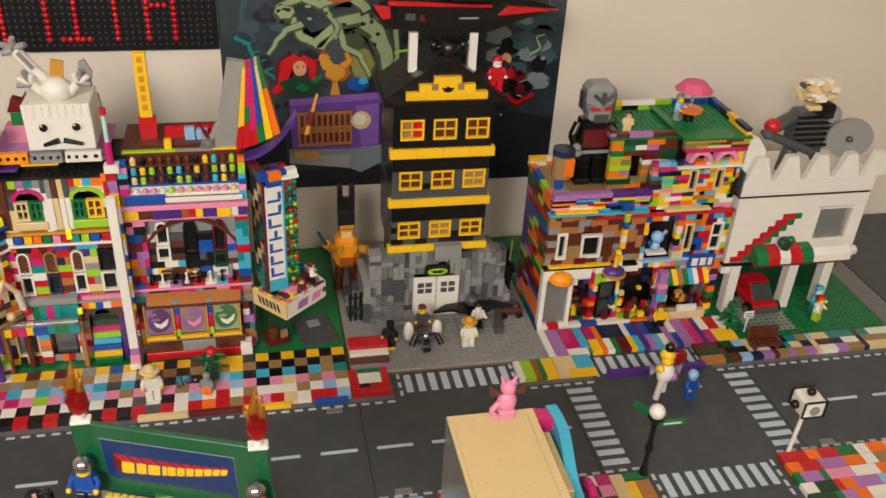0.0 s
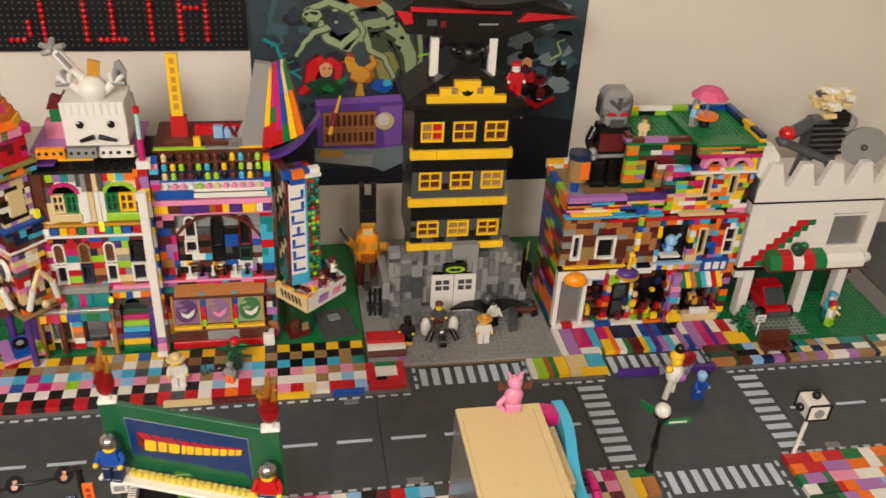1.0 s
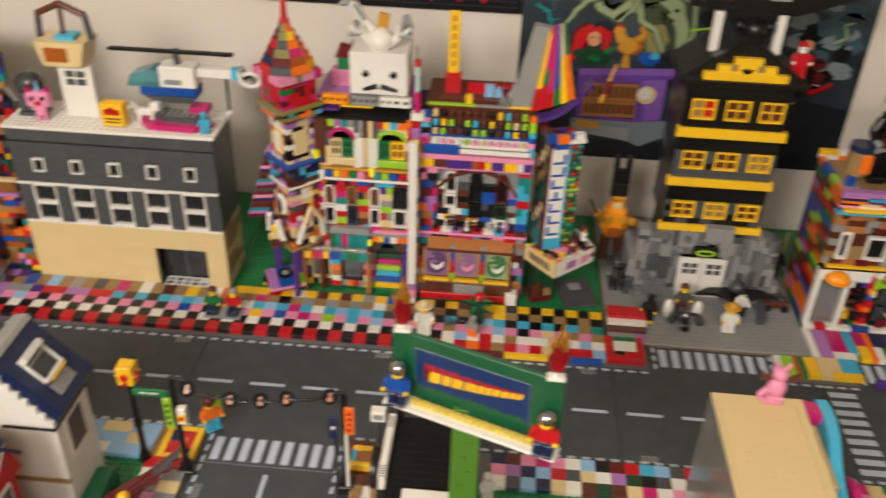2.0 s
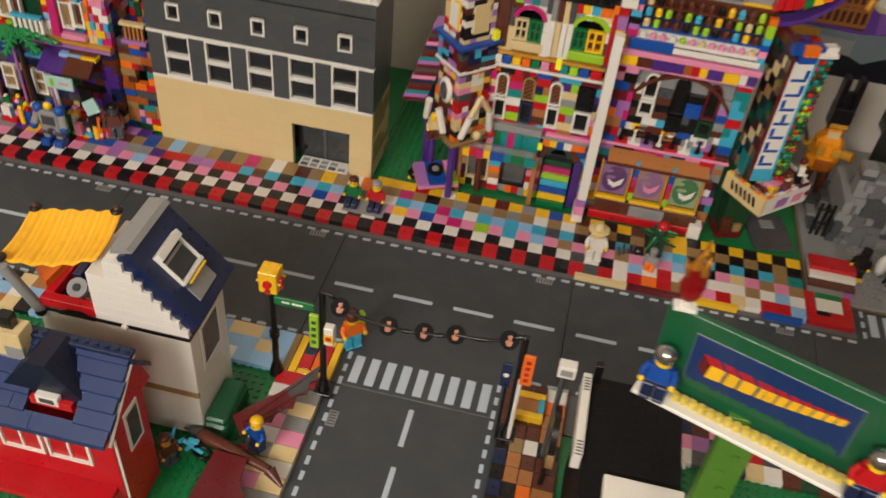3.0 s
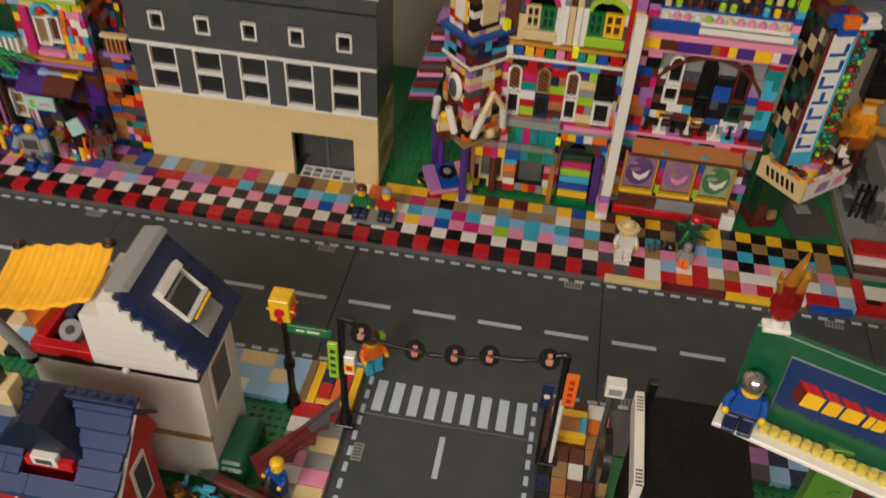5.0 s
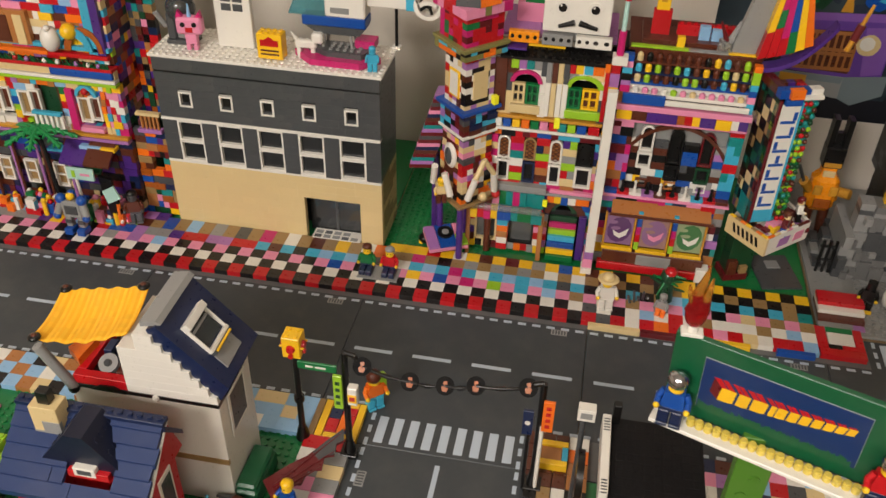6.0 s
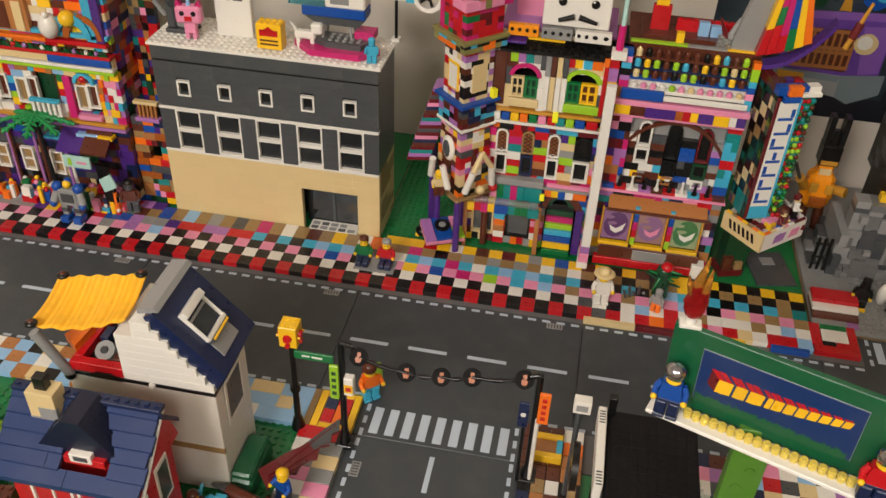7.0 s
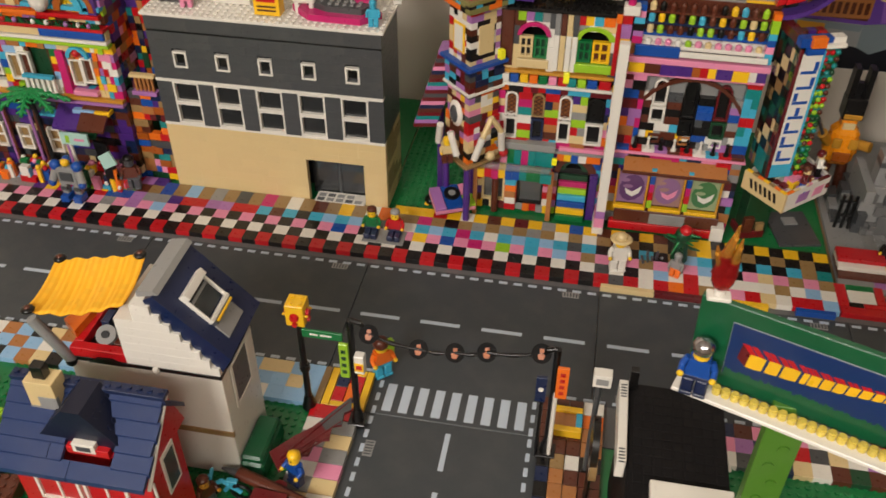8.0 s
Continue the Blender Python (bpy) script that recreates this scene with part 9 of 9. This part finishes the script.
Mesh().rod((32.6, -20, 0.4), (32.6, -20, 14.6), 0.3, "dark_grey").part("pole", th)
Mesh().rod((32.5, -23.6, 10), (33.2, -23.6, 10), 2.6, "black", n=18).rod((32.6, -24.6, 8), (33.3, -24.6, 8), 1.8, "dark_tan", n=16).part("disc", th)
Mesh().rod((32.8, -23.6, 0.4), (32.8, -23.6, 8), 0.3, "black").part("disc_pole", th)
board = Thing("billboard", "green billboard with a blue panel and yellow shapes", "billboard", 43.0, -38.6, 0.1)
TLc, TRc, BLc = Vector((35.8, -36.6, 42.0)), Vector((50.7, -42.3, 42.3)), Vector((35.5, -36.1, 34.8))
right = (TRc - TLc).normalized()
down = (BLc - TLc)
down = (down - right * down.dot(right)).normalized()
out = right.cross(down).normalized()
if out.y > 0:
    out = -out
BW, BH = (TRc - TLc).length, 7.5
bm4 = Matrix(((right.x, out.x, -down.x, TLc.x), (right.y, out.y, -down.y, TLc.y), (right.z, out.z, -down.z, TLc.z), (0, 0, 0, 1)))


def panel():
    m = Mesh()
    m.m = bm4
    return m


panel().box(0, BW, -0.5, 0, -BH, 0, "board_green", 0.06).part("back_panel", board, "green panel")
PX0, PX1, PZ0, PZ1 = 2.3, 13.2, -6.2, -1.3
panel().box(PX0, PX1, 0.0, 0.08, PZ0, PZ1, "print_mist", 0.02).box(PX0 + 0.05, PX1 - 0.05, 0.07, 0.1, PZ0 + 0.03, PZ1 - 0.06, "board_blue", 0.01).part("blue_panel", board, "dark blue printed panel with a thin pale edge")
m = panel()
LOGO_W = (1.0, 0.86, 1.12, 0.42, 0.74, 0.74, 0.74, 0.74, 0.74, 0.66, 0.62)


def logo(u, v):
    """A point of the mark: u along it, v from its foot (0) to its head (1); it shrinks and climbs to its end."""
    rise = 1.3 * (1 - 0.52 * u)
    return (PX0 + 1.35 + 8.9 * u ** 0.93 + 0.16 * v, PZ1 - 3.5 + 1.5 * u ** 0.9 - 0.25 * math.sin(math.pi * u) + rise * v)


at = 0.0
for i, w0 in enumerate(LOGO_W):
    u0, u1 = at / 8.4, (at + w0 * 0.84) / 8.4
    at += w0
    back = 0.95 * (1 - u0) ** 0.8 + 0.08
    for k in range(2):
        a, b = logo(u0 + (u1 - u0) * k / 2, 0.96), logo(u0 + (u1 - u0) * (k + 0.82) / 2, 0.96)
        m.prism([a, b, (b[0] - 0.62 * back, b[1] + 0.75 * back), (a[0] - 0.62 * back, a[1] + 0.75 * back)], 0.101, 0.112 + 0.003 * k, "y", "red")
    if i == 0:
        a, b = logo(u0, 0.0), logo(u0, 0.96)
        m.prism([a, b, (b[0] - 0.6, b[1] + 0.7), (a[0] - 0.6, a[1] + 0.55)], 0.101, 0.110, "y", "dark_red")
    m.prism([logo(u0, 0.04), logo((u0 + u1) / 2, 0.0), logo(u1, 0.04), logo(u1, 0.97), logo((u0 + u1) / 2, 1.0), logo(u0, 0.97)], 0.12, 0.16, "y", "yellow")
m.part("logo_shape", board, "yellow blocks with a red shadow")
m = panel()
sea = random.Random(8)
for i in range(40):
    x = PX0 + 0.1 + i * (PX1 - PX0 - 0.5) / 40
    m.prism([(x, PZ0 + 0.05), (x + 0.36, PZ0 + 0.05), (x + 0.3, PZ0 + sea.uniform(0.5, 0.8)), (x + 0.05, PZ0 + sea.uniform(0.4, 0.9))], 0.101, 0.106 + 0.001 * (i % 2), "y", "board_green")
tagged(m.part("printed_band", board, "dark green printed band"), kind="stuff")
panel().box(-0.4, BW + 0.2, 0.0, 1.7, -BH - 0.35, -BH, "white", 0.05).part("shelf", board, "white shelf")
for i in range(19):
    m = panel()
    x = 2.4 + i * 0.63
    m.rod((x, 0.75, -BH), (x, 0.75, -BH + 0.5), 0.31, "pale_yellow", n=12).rod((x, 0.75, -BH + 0.5), (x, 0.75, -BH + 0.62), 0.24, "pale_yellow", n=12)
    m.part("yellow_knob", board, "pale yellow round knob")
m = Mesh().box(41.6, 44.2, -39.0, -38.0, 0.1, 35.2, "post_green", 0.06)
for i in range(12):
    m.rod((42.9 + 0.3 * (-1) ** i, -39.02, 12 + i * 1.9), (42.9 + 0.3 * (-1) ** i, -39.15, 12 + i * 1.9), 0.4, "post_green", n=10)
m.part("post", board, "lime green post")
for u, col in ((0.085, "blue"), (0.965, "red")):
    p = bm4 @ Vector((BW * u - 0.4, 1.3, -BH))
    figure(p.x, p.y, p.z, -12, col, "navy", "flesh", "chrome", label="toy figure in a %s shirt with silver helmet on billboard" % col, hat="helmet", scale=0.92)


def torch(u):
    p = bm4 @ Vector((BW * u, -0.25, 0.05))
    th = Thing("torch", "clear red and orange toy flame on a white clip", "flame", p.x, p.y, p.z, 0, "flames")
    Mesh().box(-0.75, 0.75, -0.45, 0.45, -0.1, 0.22, "white").rod((0, 0, 0.22), (0, 0, 0.7), 0.36, "white").part("clip", th, local=True)
    m = Mesh().ball(0, 0, 1.8, 0.78, "flame_red", ry=0.5, rz=1.3, n=14)
    tips = Mesh()
    for x0, lean, h, r in ((-0.5, -0.35, 2.6, 0.4), (-0.1, 0.25, 4.3, 0.48), (0.42, 0.1, 3.3, 0.42)):
        a, b, c = Vector((x0, 0, 1.9)), Vector((x0 - lean * 0.5, 0, 1.5 + h * 0.45)), Vector((x0 + lean * 0.6, 0, 1.5 + h * 0.75))
        m.rod(a, b, r, "flame_red", r2=r * 0.85, n=8)
        tips.rod(b - Vector((0, 0, 0.1)), c, r * 0.85, "flame_orange", r2=r * 0.5, n=8).rod(c, c + Vector((lean * 0.4, 0, h * 0.25)), r * 0.5, "flame_orange", r2=0.05, n=8)
    m.part("flame", th, "clear red flame", local=True)
    tips.part("flame_tip", th, "clear orange flame tips", local=True)


torch(0.06)
torch(0.95)
th = Thing("white_toy_dog", "small white toy animal with red dots beside the post", "toy animal", 42.6, -25, 0.2)
figure(45.6, -18.4, 0.9, 20, "white", "white", "white", "white", "toy_figure", "small white toy figure on the pavement edge", "cap", scale=0.8)
Mesh().ball(42.6, -37.4, 17.8, 0.9, "white", n=8).ball(43.6, -37.2, 18.8, 0.8, "white", n=8).box(42, 44.4, -38, -36.4, 16.9, 17.3, "red").part("body", th)

# ---------------------------------------------------------------- tan box house with a slide
box = Thing("tan_box_house", "tall tan brick box house with a blue slide", "building", 76, -24, 0.1)
TX0, TX1, TY0, TY1, TZ = 70.8, 81.2, -33, -17.2, 20.6
B = Bricks(91)
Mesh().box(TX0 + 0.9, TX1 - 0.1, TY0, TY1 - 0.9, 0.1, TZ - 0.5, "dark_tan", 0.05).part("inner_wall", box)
m = Mesh().box(TX0, TX1, TY0, TY1, TZ - 0.4, TZ, "tan", 0.06)
for y in range(15):
    m.box(TX0 + 0.45, TX0 + 0.5, TY0 + y, TY0 + y + 0.8, TZ, TZ + 0.03, "dark_tan", 0.01).box(TX1 - 1.05, TX1 - 1.0, TY0 + y, TY0 + y + 0.8, TZ, TZ + 0.03, "dark_tan", 0.01)
m.part("roof", box, "smooth tan roof plate")
Mesh().box(TX0 - 0.02, TX0 + 0.3, TY0, TY1, 0.1, TZ - 0.4, "clear", 0.03).part("side_pane", box, "clear side panel")
Mesh().box(TX1, TX1 + 1.5, TY0 + 4, TY1 - 2.4, 8, TZ - 1.6, "tan", 0.2).prism([(TX1, TZ), (TX1 + 2, TZ - 0.4), (TX1 + 2, TZ - 2), (TX1, TZ - 2)], TY1 - 2, TY1 - 0.1, "y", "magenta").part("side_wall", box, "tan side wall")
f = lambda u: (TX1 + 2.3 + 0.35 * math.sin(u * 6), TY1 + 0.4 - u * 13.0, TZ - 0.2 - 3.4 * u * u)
verts, faces = [], [[0, 1, 2, 3], [43, 42, 41, 40]]
for i in range(11):
    x, y, z = f(i / 10)
    verts += [(x - 0.6, y, z), (x + 0.7, y, z), (x + 0.7, y, z - 5), (x - 0.6, y, z - 5)]
    if i < 10:
        a = 4 * i
        faces += [[a + k, a + 4 + k, a + 4 + (k + 1) % 4, a + (k + 1) % 4] for k in range(4)]
m = Mesh().add(verts, faces, "azure")
m.part("slide", box, "light blue slide")
m = Mesh()
for i in range(16):
    a, b = 2 * math.pi * i / 16, 2 * math.pi * (i + 1) / 16
    f = lambda t, r: Vector((TX1 + 4.6, -26.6 + r * math.cos(t), 13.0 + r * math.sin(t)))
    m.rod(f(a, 3.2), f(b, 3.2), 0.55, "magenta", n=8).rod(f(a, 2.1), f(b, 2.1), 0.3, "magenta", n=6)
    if i % 2 == 0:
        m.rod(f(a, 2.1), f(a, 3.2), 0.25, "magenta", n=6)
m.rod((TX1 + 4.6, -26.6, 0.1), (TX1 + 4.6, -26.6, 10), 0.6, "magenta")
m.part("hoop", box, "magenta toothed hoop")
Mesh().box(TX1 + 2.2, TX1 + 5.5, -33, -29.6, 8, 14.4, "magenta", 0.2).box(TX1 + 4, TX1 + 7.4, -34.5, -32, 6, 12.8, "azure", 0.2).box(TX1 + 2.2, TX1 + 7.4, -34, -29, 0.1, 8, "dark_tan", 0.1).part("landing", box, "magenta and blue landing")
pig = Thing("pink_figure", "pink toy animal figure with a curled arm on the tan roof", "toy animal", 77.6, -17.9, TZ)
m = Mesh().box(76.6, 78.6, -18.8, -17.4, TZ, TZ + 1.2, "pink", 0.2).ball(77.6, -18, TZ + 2.2, 1.2, "pink", ry=0.9, rz=1.4).ball(77.6, -18, TZ + 4.2, 0.95, "pink").rod((77.1, -18, TZ + 4.8), (76.7, -18, TZ + 5.8), 0.3, "pink", r2=0.15, n=6).rod((78.1, -18, TZ + 4.8), (78.5, -18, TZ + 5.8), 0.3, "pink", r2=0.15, n=6)
for s in (-1, 1):
    m.prism([(77.6 + s * 0.6, TZ + 3.4), (77.6 + s * 2.2, TZ + 4.6), (77.6 + s * 2.0, TZ + 3.0)], -18.1, -17.9, "y", "brown")
m.rod((76.6, -18.2, TZ + 2.2), (75.6, -18.6, TZ + 1.4), 0.35, "pink").rod((75.6, -18.6, TZ + 1.4), (76.4, -18.8, TZ + 0.6), 0.3, "pink")
m.part("body", pig)

# crossing furniture
lampA = Thing("street_lamp", "black toy street lamp with a white globe and green signs", "street lamp", 101.2, -11.2, 0.1)
Mesh().rod((101.2, -11.2, 0.1), (101.2, -11.2, 2.2), 0.85, "black", r2=0.45).rod((101.2, -11.2, 2), (101.2, -11.2, 11), 0.36, "black").rod((101.2, -11.2, 5.4), (101.2, -11.2, 6.2), 0.6, "black").rod((101.2, -11.2, 10), (101.2, -11.2, 11.2), 0.5, "black", r2=1.2).part("pole", lampA)
Mesh().ball(101.2, -11.2, 12.1, 1.1, "white", n=16).part("globe", lampA)
Mesh().box(101.6, 105.6, -11.4, -11.1, 9.4, 10.4, "green", 0.03).part("sign_plate", lampA, "green street sign")
m = Mesh()
m.m = pose(101.2, -11.2, 10.6, 0, 0, 120)
m.box(0.5, 3.6, -0.15, 0.15, -0.1, 0.9, "green", 0.03)
m.part("sign_plate", lampA, "green street sign")
Mesh().box(102.4, 105.0, -11.45, -11.4, 9.75, 10.05, "white", 0.01).part("sign_bar", lampA)
lampB = Thing("lantern", "white box lantern with black knobs on a white pole", "street lamp", 124.0, -10.4, 0.4)
WARP[lampB.ob.name] = lambda x, y, z: (124.9 + (x - 124.9) * 0.84, -10 + (y + 10) * 0.84, z if z < 8 else 8 + (z - 8) * 0.86)
Mesh().rod((124.0, -10.4, 0.4), (124.9, -10.0, 8.4), 0.36, "white").part("pole", lampB)
Mesh().box(123.0, 127.0, -12.0, -8.0, 8.2, 11.6, "white", 0.35).part("box", lampB)
m = Mesh()
for a in (-1, 1):
    for b in (-1, 1):
        m.rod((125 + a * 2.0, -10 + b * 2.0, 8.4), (125 + a * 2.0, -10 + b * 2.0, 11.5), 0.2, "black", n=6)
    m.rod((123.2, -10 + a * 2, 8.4), (126.8, -10 + a * 2, 8.4), 0.2, "black", n=6).rod((123.2, -10 + a * 2, 11.5), (126.8, -10 + a * 2, 11.5), 0.2, "black", n=6)
m.ball(122.6, -10, 9.8, 0.8, "black").ball(127.4, -10, 9.8, 0.8, "black").ball(125, -10, 12.2, 0.8, "black").rod((125, -12.2, 9.8), (125, -12.0, 9.8), 0.9, "grey", n=12)
m.part("knob", lampB, "black edges and knobs")
fly = Thing("flying_figure", "white and pink toy fairy figure with clear wings", "toy figure", 110.4, 4.4, 0.1)
m = Mesh().rod((109.8, 4.2, 0.1), (110.2, 4.2, 3.6), 0.5, "white").rod((110.8, 4.4, 1.4), (110.8, 4.4, 3.6), 0.5, "white").ball(110.6, 4.3, 5.0, 1.5, "white", ry=1.1, rz=1.9).ball(110.4, 4.2, 7.6, 1.0, "flesh").ball(110.4, 4.5, 8.4, 1.2, "yellow", rz=1.0).ball(110.6, 4.6, 9.6, 0.8, "black", rz=1.0).ball(112.2, 4.4, 7.8, 1.5, "flame_red", ry=0.7).prism([(109.4, 5.6), (107.6, 7.4), (108.2, 4.6)], 4.4, 4.6, "y", "clear").prism([(111.6, 5.6), (113.4, 7.0), (113, 4.2)], 4.4, 4.6, "y", "clear").ball(109.4, 4, 6.2, 0.7, "yellow", n=8).ball(111.6, 4, 4.6, 0.9, "lavender", n=8)
m.part("body", fly)
figure(115.2, 3.9, 0.1, 20, "blue", "blue", "grey", "sky", label="blue and grey toy figure standing on the crossing", hat="helmet")
th = Thing("purple_barrier", "low purple strip across the road end", "barrier", 113, 10.3, 0.04)
Mesh().box(104.0, 121.0, 9.9, 10.7, 0.05, 1.3, "purple", 0.06).part("strip", th)

# ---------------------------------------------------------------- pavements of small tiles
def pavement(number, label, tiles):
    xs = [t[0] for t in tiles]
    ys = [t[2] for t in tiles]
    th = Thing("pavement_%d" % number, label, "pavement", sum(xs) / len(xs), sum(ys) / len(ys), 0.04, kind="structure")
    B = Bricks(number)
    for x0, x1, y0, y1, c in tiles:
        B.add(x0, x1, y0, y1, 0.04, 0.86, c)
    B.put(th, "tile", 300, "tiles")


far = random.Random(77)
INK = dict(K="black", R="red", W="white", P="pink", L="lavender", G="grey", D="dark_grey", A="azure", S="sky", B="blue", T="dark_tan", N="tan", Y="yellow", M="magenta", V="purple", O="orange", U="brown", E="lime", X="dark_red", Q="teal")
# rows from the kerb to the houses, one letter a tile, from x = -56 on
CHECKS = (
    "RKRKRKRKRKRKRKRKRKRKRKRKRKRKRKRKRKRKRKRKRKRKRD" "RWRORTRPRNWRRS",
    "KWKWKWKWKWKWKWKWKWKWKWKWKWKWKWKWKWKWKWKWKWKWDW" "KWSWRWTWWWTWSW",
    "PKPKPKPGPLPSPKPKPKPKPKPKPBPKPKPYPBPMPEPAPSPTPW" "PTPGPSPKPNPTPT",
    "GVYMSKRBBLGGVRRLLRRAUAKASASGDGWASAMAWASASADAKT" "KAKTSAKAKAKATQ",
    "TRTPQRREEUTBTSTGTDTMTWTUTYTWOTTMTKTGTGTGTWTWTU" "TKTKTYTKTKTKTK",
    "YPWRGTNERLVWTBTSTGTDTMTETTTWOYYYRYWYUYXYGYBYUY" "KYUKYYKYKYKYKY",
)
num = 1
for seg in range(-3, 2):
    tiles = []
    for i in range(16):
        xc = seg * 32 + i * 2
        if xc > 62:
            continue
        for r in range(6):
            k = (xc + 56) // 2
            c = INK[CHECKS[r][k] if k >= 0 else ("RK", "KW", "PK")[r][k % 2] if r < 3 else far.choice("PRLSWTAYG")]
            if r == 5 and GX0 - 1 < xc < GX1 + 1:
                continue
            tiles.append((xc - 1, xc + 1, 11.0 + r * 2, 22.05 if r == 4 and GX0 - 1 < xc < GX1 + 1 else 13.0 + r * 2, c))
    if seg == 1:
        tiles += [(39.2, 47.0, 10.2, 10.95, "dark_red"), (47.1, 53.9, 10.2, 10.95, "yellow"), (57.4, 62.4, 10.2, 10.95, "blue"), (32.0, 39.1, 10.2, 10.95, "tan")]
    pavement(num, "checkered pavement of black, red, white and pink tiles", tiles)
    num += 1
tiles = []
for x0, x1, y0, y1, c in ((64.2, 70.2, 11, 12.4, "red"), (64, 65.4, 12.5, 16.9, "red"), (65.5, 69, 13.4, 15.8, "white"), (65.5, 67.2, 12.5, 13.3, "black"), (67.3, 70.2, 12.5, 13.3, "red"), (69.1, 70.2, 13.4, 16.9, "red"), (65.5, 69, 15.9, 16.9, "green")):
    tiles.append((x0 - 1.0, x1 - 1.0, y0, y1, c))
pavement(num, "small red and white tiled corner", tiles)
num += 1
# corner between the cave and the shops
tiles = []
cr = random.Random(5)
x = 89.6
for w, c in ((1, "white"), (0.9, "lime"), (0.9, "lime"), (0.9, "rust"), (0.9, "green"), (0.9, "yellow"), (1.0, "yellow")):
    tiles.append((x, x + w, 10.9, 15.4, c))
    x += w
for x0, x1, y0, y1, c in ((96.2, 98, 10.9, 15.6, "tan"), (98, 102.6, 10.9, 12.2, "yellow"), (98, 99.6, 12.3, 15.6, "tan"), (99.7, 102.6, 12.3, 15.6, "azure"), (96, 97.2, 15.7, 23, "white"), (97.3, 99.4, 15.7, 22.8, "lavender"), (99.5, 102, 17.4, 22.8, "magenta"), (99.5, 103, 15.7, 17.3, "white"), (102.1, 103.6, 17.4, 22.8, "azure")):
    tiles.append((x0, x1, y0, y1, c))
x = 103.8
while x < 129:
    w = cr.choice([1.0, 1.2, 1.6, 2.0])
    c = cr.choice(["navy", "magenta", "lavender", "red", "white", "green", "blue", "orange", "dark_red", "purple", "white", "yellow", "azure"])
    if cr.random() < 0.5:
        tiles.append((x, x + w, 15.9, 19.3, c))
        tiles.append((x, x + w, 19.4, 22.9, cr.choice(["blue", "navy", "white", "red", "magenta"])))
    else:
        tiles.append((x, x + w, 15.9, 22.9, c))
    x += w
pavement(num, "pavement of long coloured strips before the shops", tiles)
num += 1
tiles = []
x = 121.2
while x < 160:
    w = cr.choice([1, 2, 2, 3])
    for y0, y1 in ((10.9, 12.4), (12.4, 14.0), (14.0, 15.8)):
        tiles.append((x, x + w, y0, y1, cr.choice(["white", "tan", "dark_tan", "brown", "lavender", "black", "white", "navy", "sky", "tan", "teal"]) if x > 128 else cr.choice(["brown", "black", "nougat", "dark_green", "brown"])))
    x += w
pavement(num, "mixed tan, white and purple pavement tiles", tiles)
num += 1
# near side
near = random.Random(99)
NEAR = ["white", "magenta", "red", "dark_green", "navy", "lavender", "white", "pink", "dark_grey", "sky", "azure", "brown", "navy", "black", "sky", "dark_red", "tan"]
for a, b in ((46, 72), (72, 96)):
    tiles = []
    x = a
    while x < b:
        for r in range(3):
            tiles.append((x, x + 2, -12.6 - r * 2, -10.6 - r * 2, near.choice([c for c in NEAR if not tiles or c != tiles[-1][4]])))
        x += 2
    if b == 96:
        tiles += [(96.1, 98, -16, -10.9, "tan"), (98, 101.5, -12.2, -10.9, "green"), (98, 99.4, -15.6, -12.4, "yellow"), (99.5, 101.5, -15.6, -12.4, "nougat")]
    pavement(num, "near pavement of mixed coloured tiles", tiles)
    num += 1
tiles = []
for i in range(32):
    x = -64 + i * 2
    for r in range(3):
        c = (near.choice(["nougat", "white", "nougat", "black", "brown"]) if x < -18 else near.choice(["sky", "tan", "sky", "white", "sky"])) if (i + r) % 2 else near.choice(["tan", "sky", "white", "sky"])
        tiles.append((x, x + 2, -12.6 - r * 2, -10.6 - r * 2, c))
pavement(num, "near pavement of light blue, tan and brown tiles", tiles)
num += 1
tiles = [(0, 0.8, -16.4, -10.6, "dark_tan"), (0.9, 1.8, -16.4, -10.6, "yellow"), (1.9, 5.1, -11.4, -10.6, "yellow"), (5.2, 6.0, -16.4, -10.6, "yellow"), (1.9, 5.1, -16.4, -15.7, "yellow"), (1.9, 3.3, -13.4, -11.5, "navy"), (3.4, 5.1, -12.6, -11.5, "red"), (3.4, 4.3, -15.6, -12.7, "orange"), (4.4, 5.1, -14.6, -12.7, "red"), (1.9, 3.3, -15.6, -13.5, "red"), (4.4, 5.1, -15.6, -14.7, "navy"), (0, 3, -18.4, -16.5, "red"), (3.1, 6, -18.4, -16.5, "red")]
y = -20.4
while y > -46:
    for x0, x1 in ((0, 3), (3, 5.8)):
        tiles.append((x0, x1, y, y + 1.9, near.choice(["pink", "white", "pink", "tan", "white", "nougat", "pink", "tan", "grey"])))
    y -= 2
pavement(num, "pavement strip of red, yellow and pink tiles", tiles)
num += 1
tiles = []
y = -12.4
while y > -46:
    tiles.append((26.4, 27.8, y, y + 1.9, near.choice(["brown", "navy", "black", "navy"]) if y < -19 else "brown"))
    for x0, x1 in ((27.9, 29.4), (29.5, 31.0), (31.1, 33.4)):
        tiles.append((x0, x1, y, y + 1.9, "brown" if y > -19 and x0 < 31 else near.choice(["nougat", "white", "nougat", "dark_tan", "brown", "white", "black", "brown", "orange", "nougat"])))
    y -= 2
pavement(num, "pavement strip of brown, white and orange tiles", tiles)
num += 1
tiles = []
y = -12.4
while y > -24:
    x = 122.4
    while x < 158:
        w = near.choice([1, 2, 2, 3, 4])
        tiles.append((x, x + w, y, y + 1.9, near.choice(["red", "white", "orange", "green", "tan", "sky", "dark_green", "pink", "red", "dark_tan", "lavender", "white"])))
        x += w
    y -= 2
pavement(num, "near pavement of red, white and orange plates", tiles)
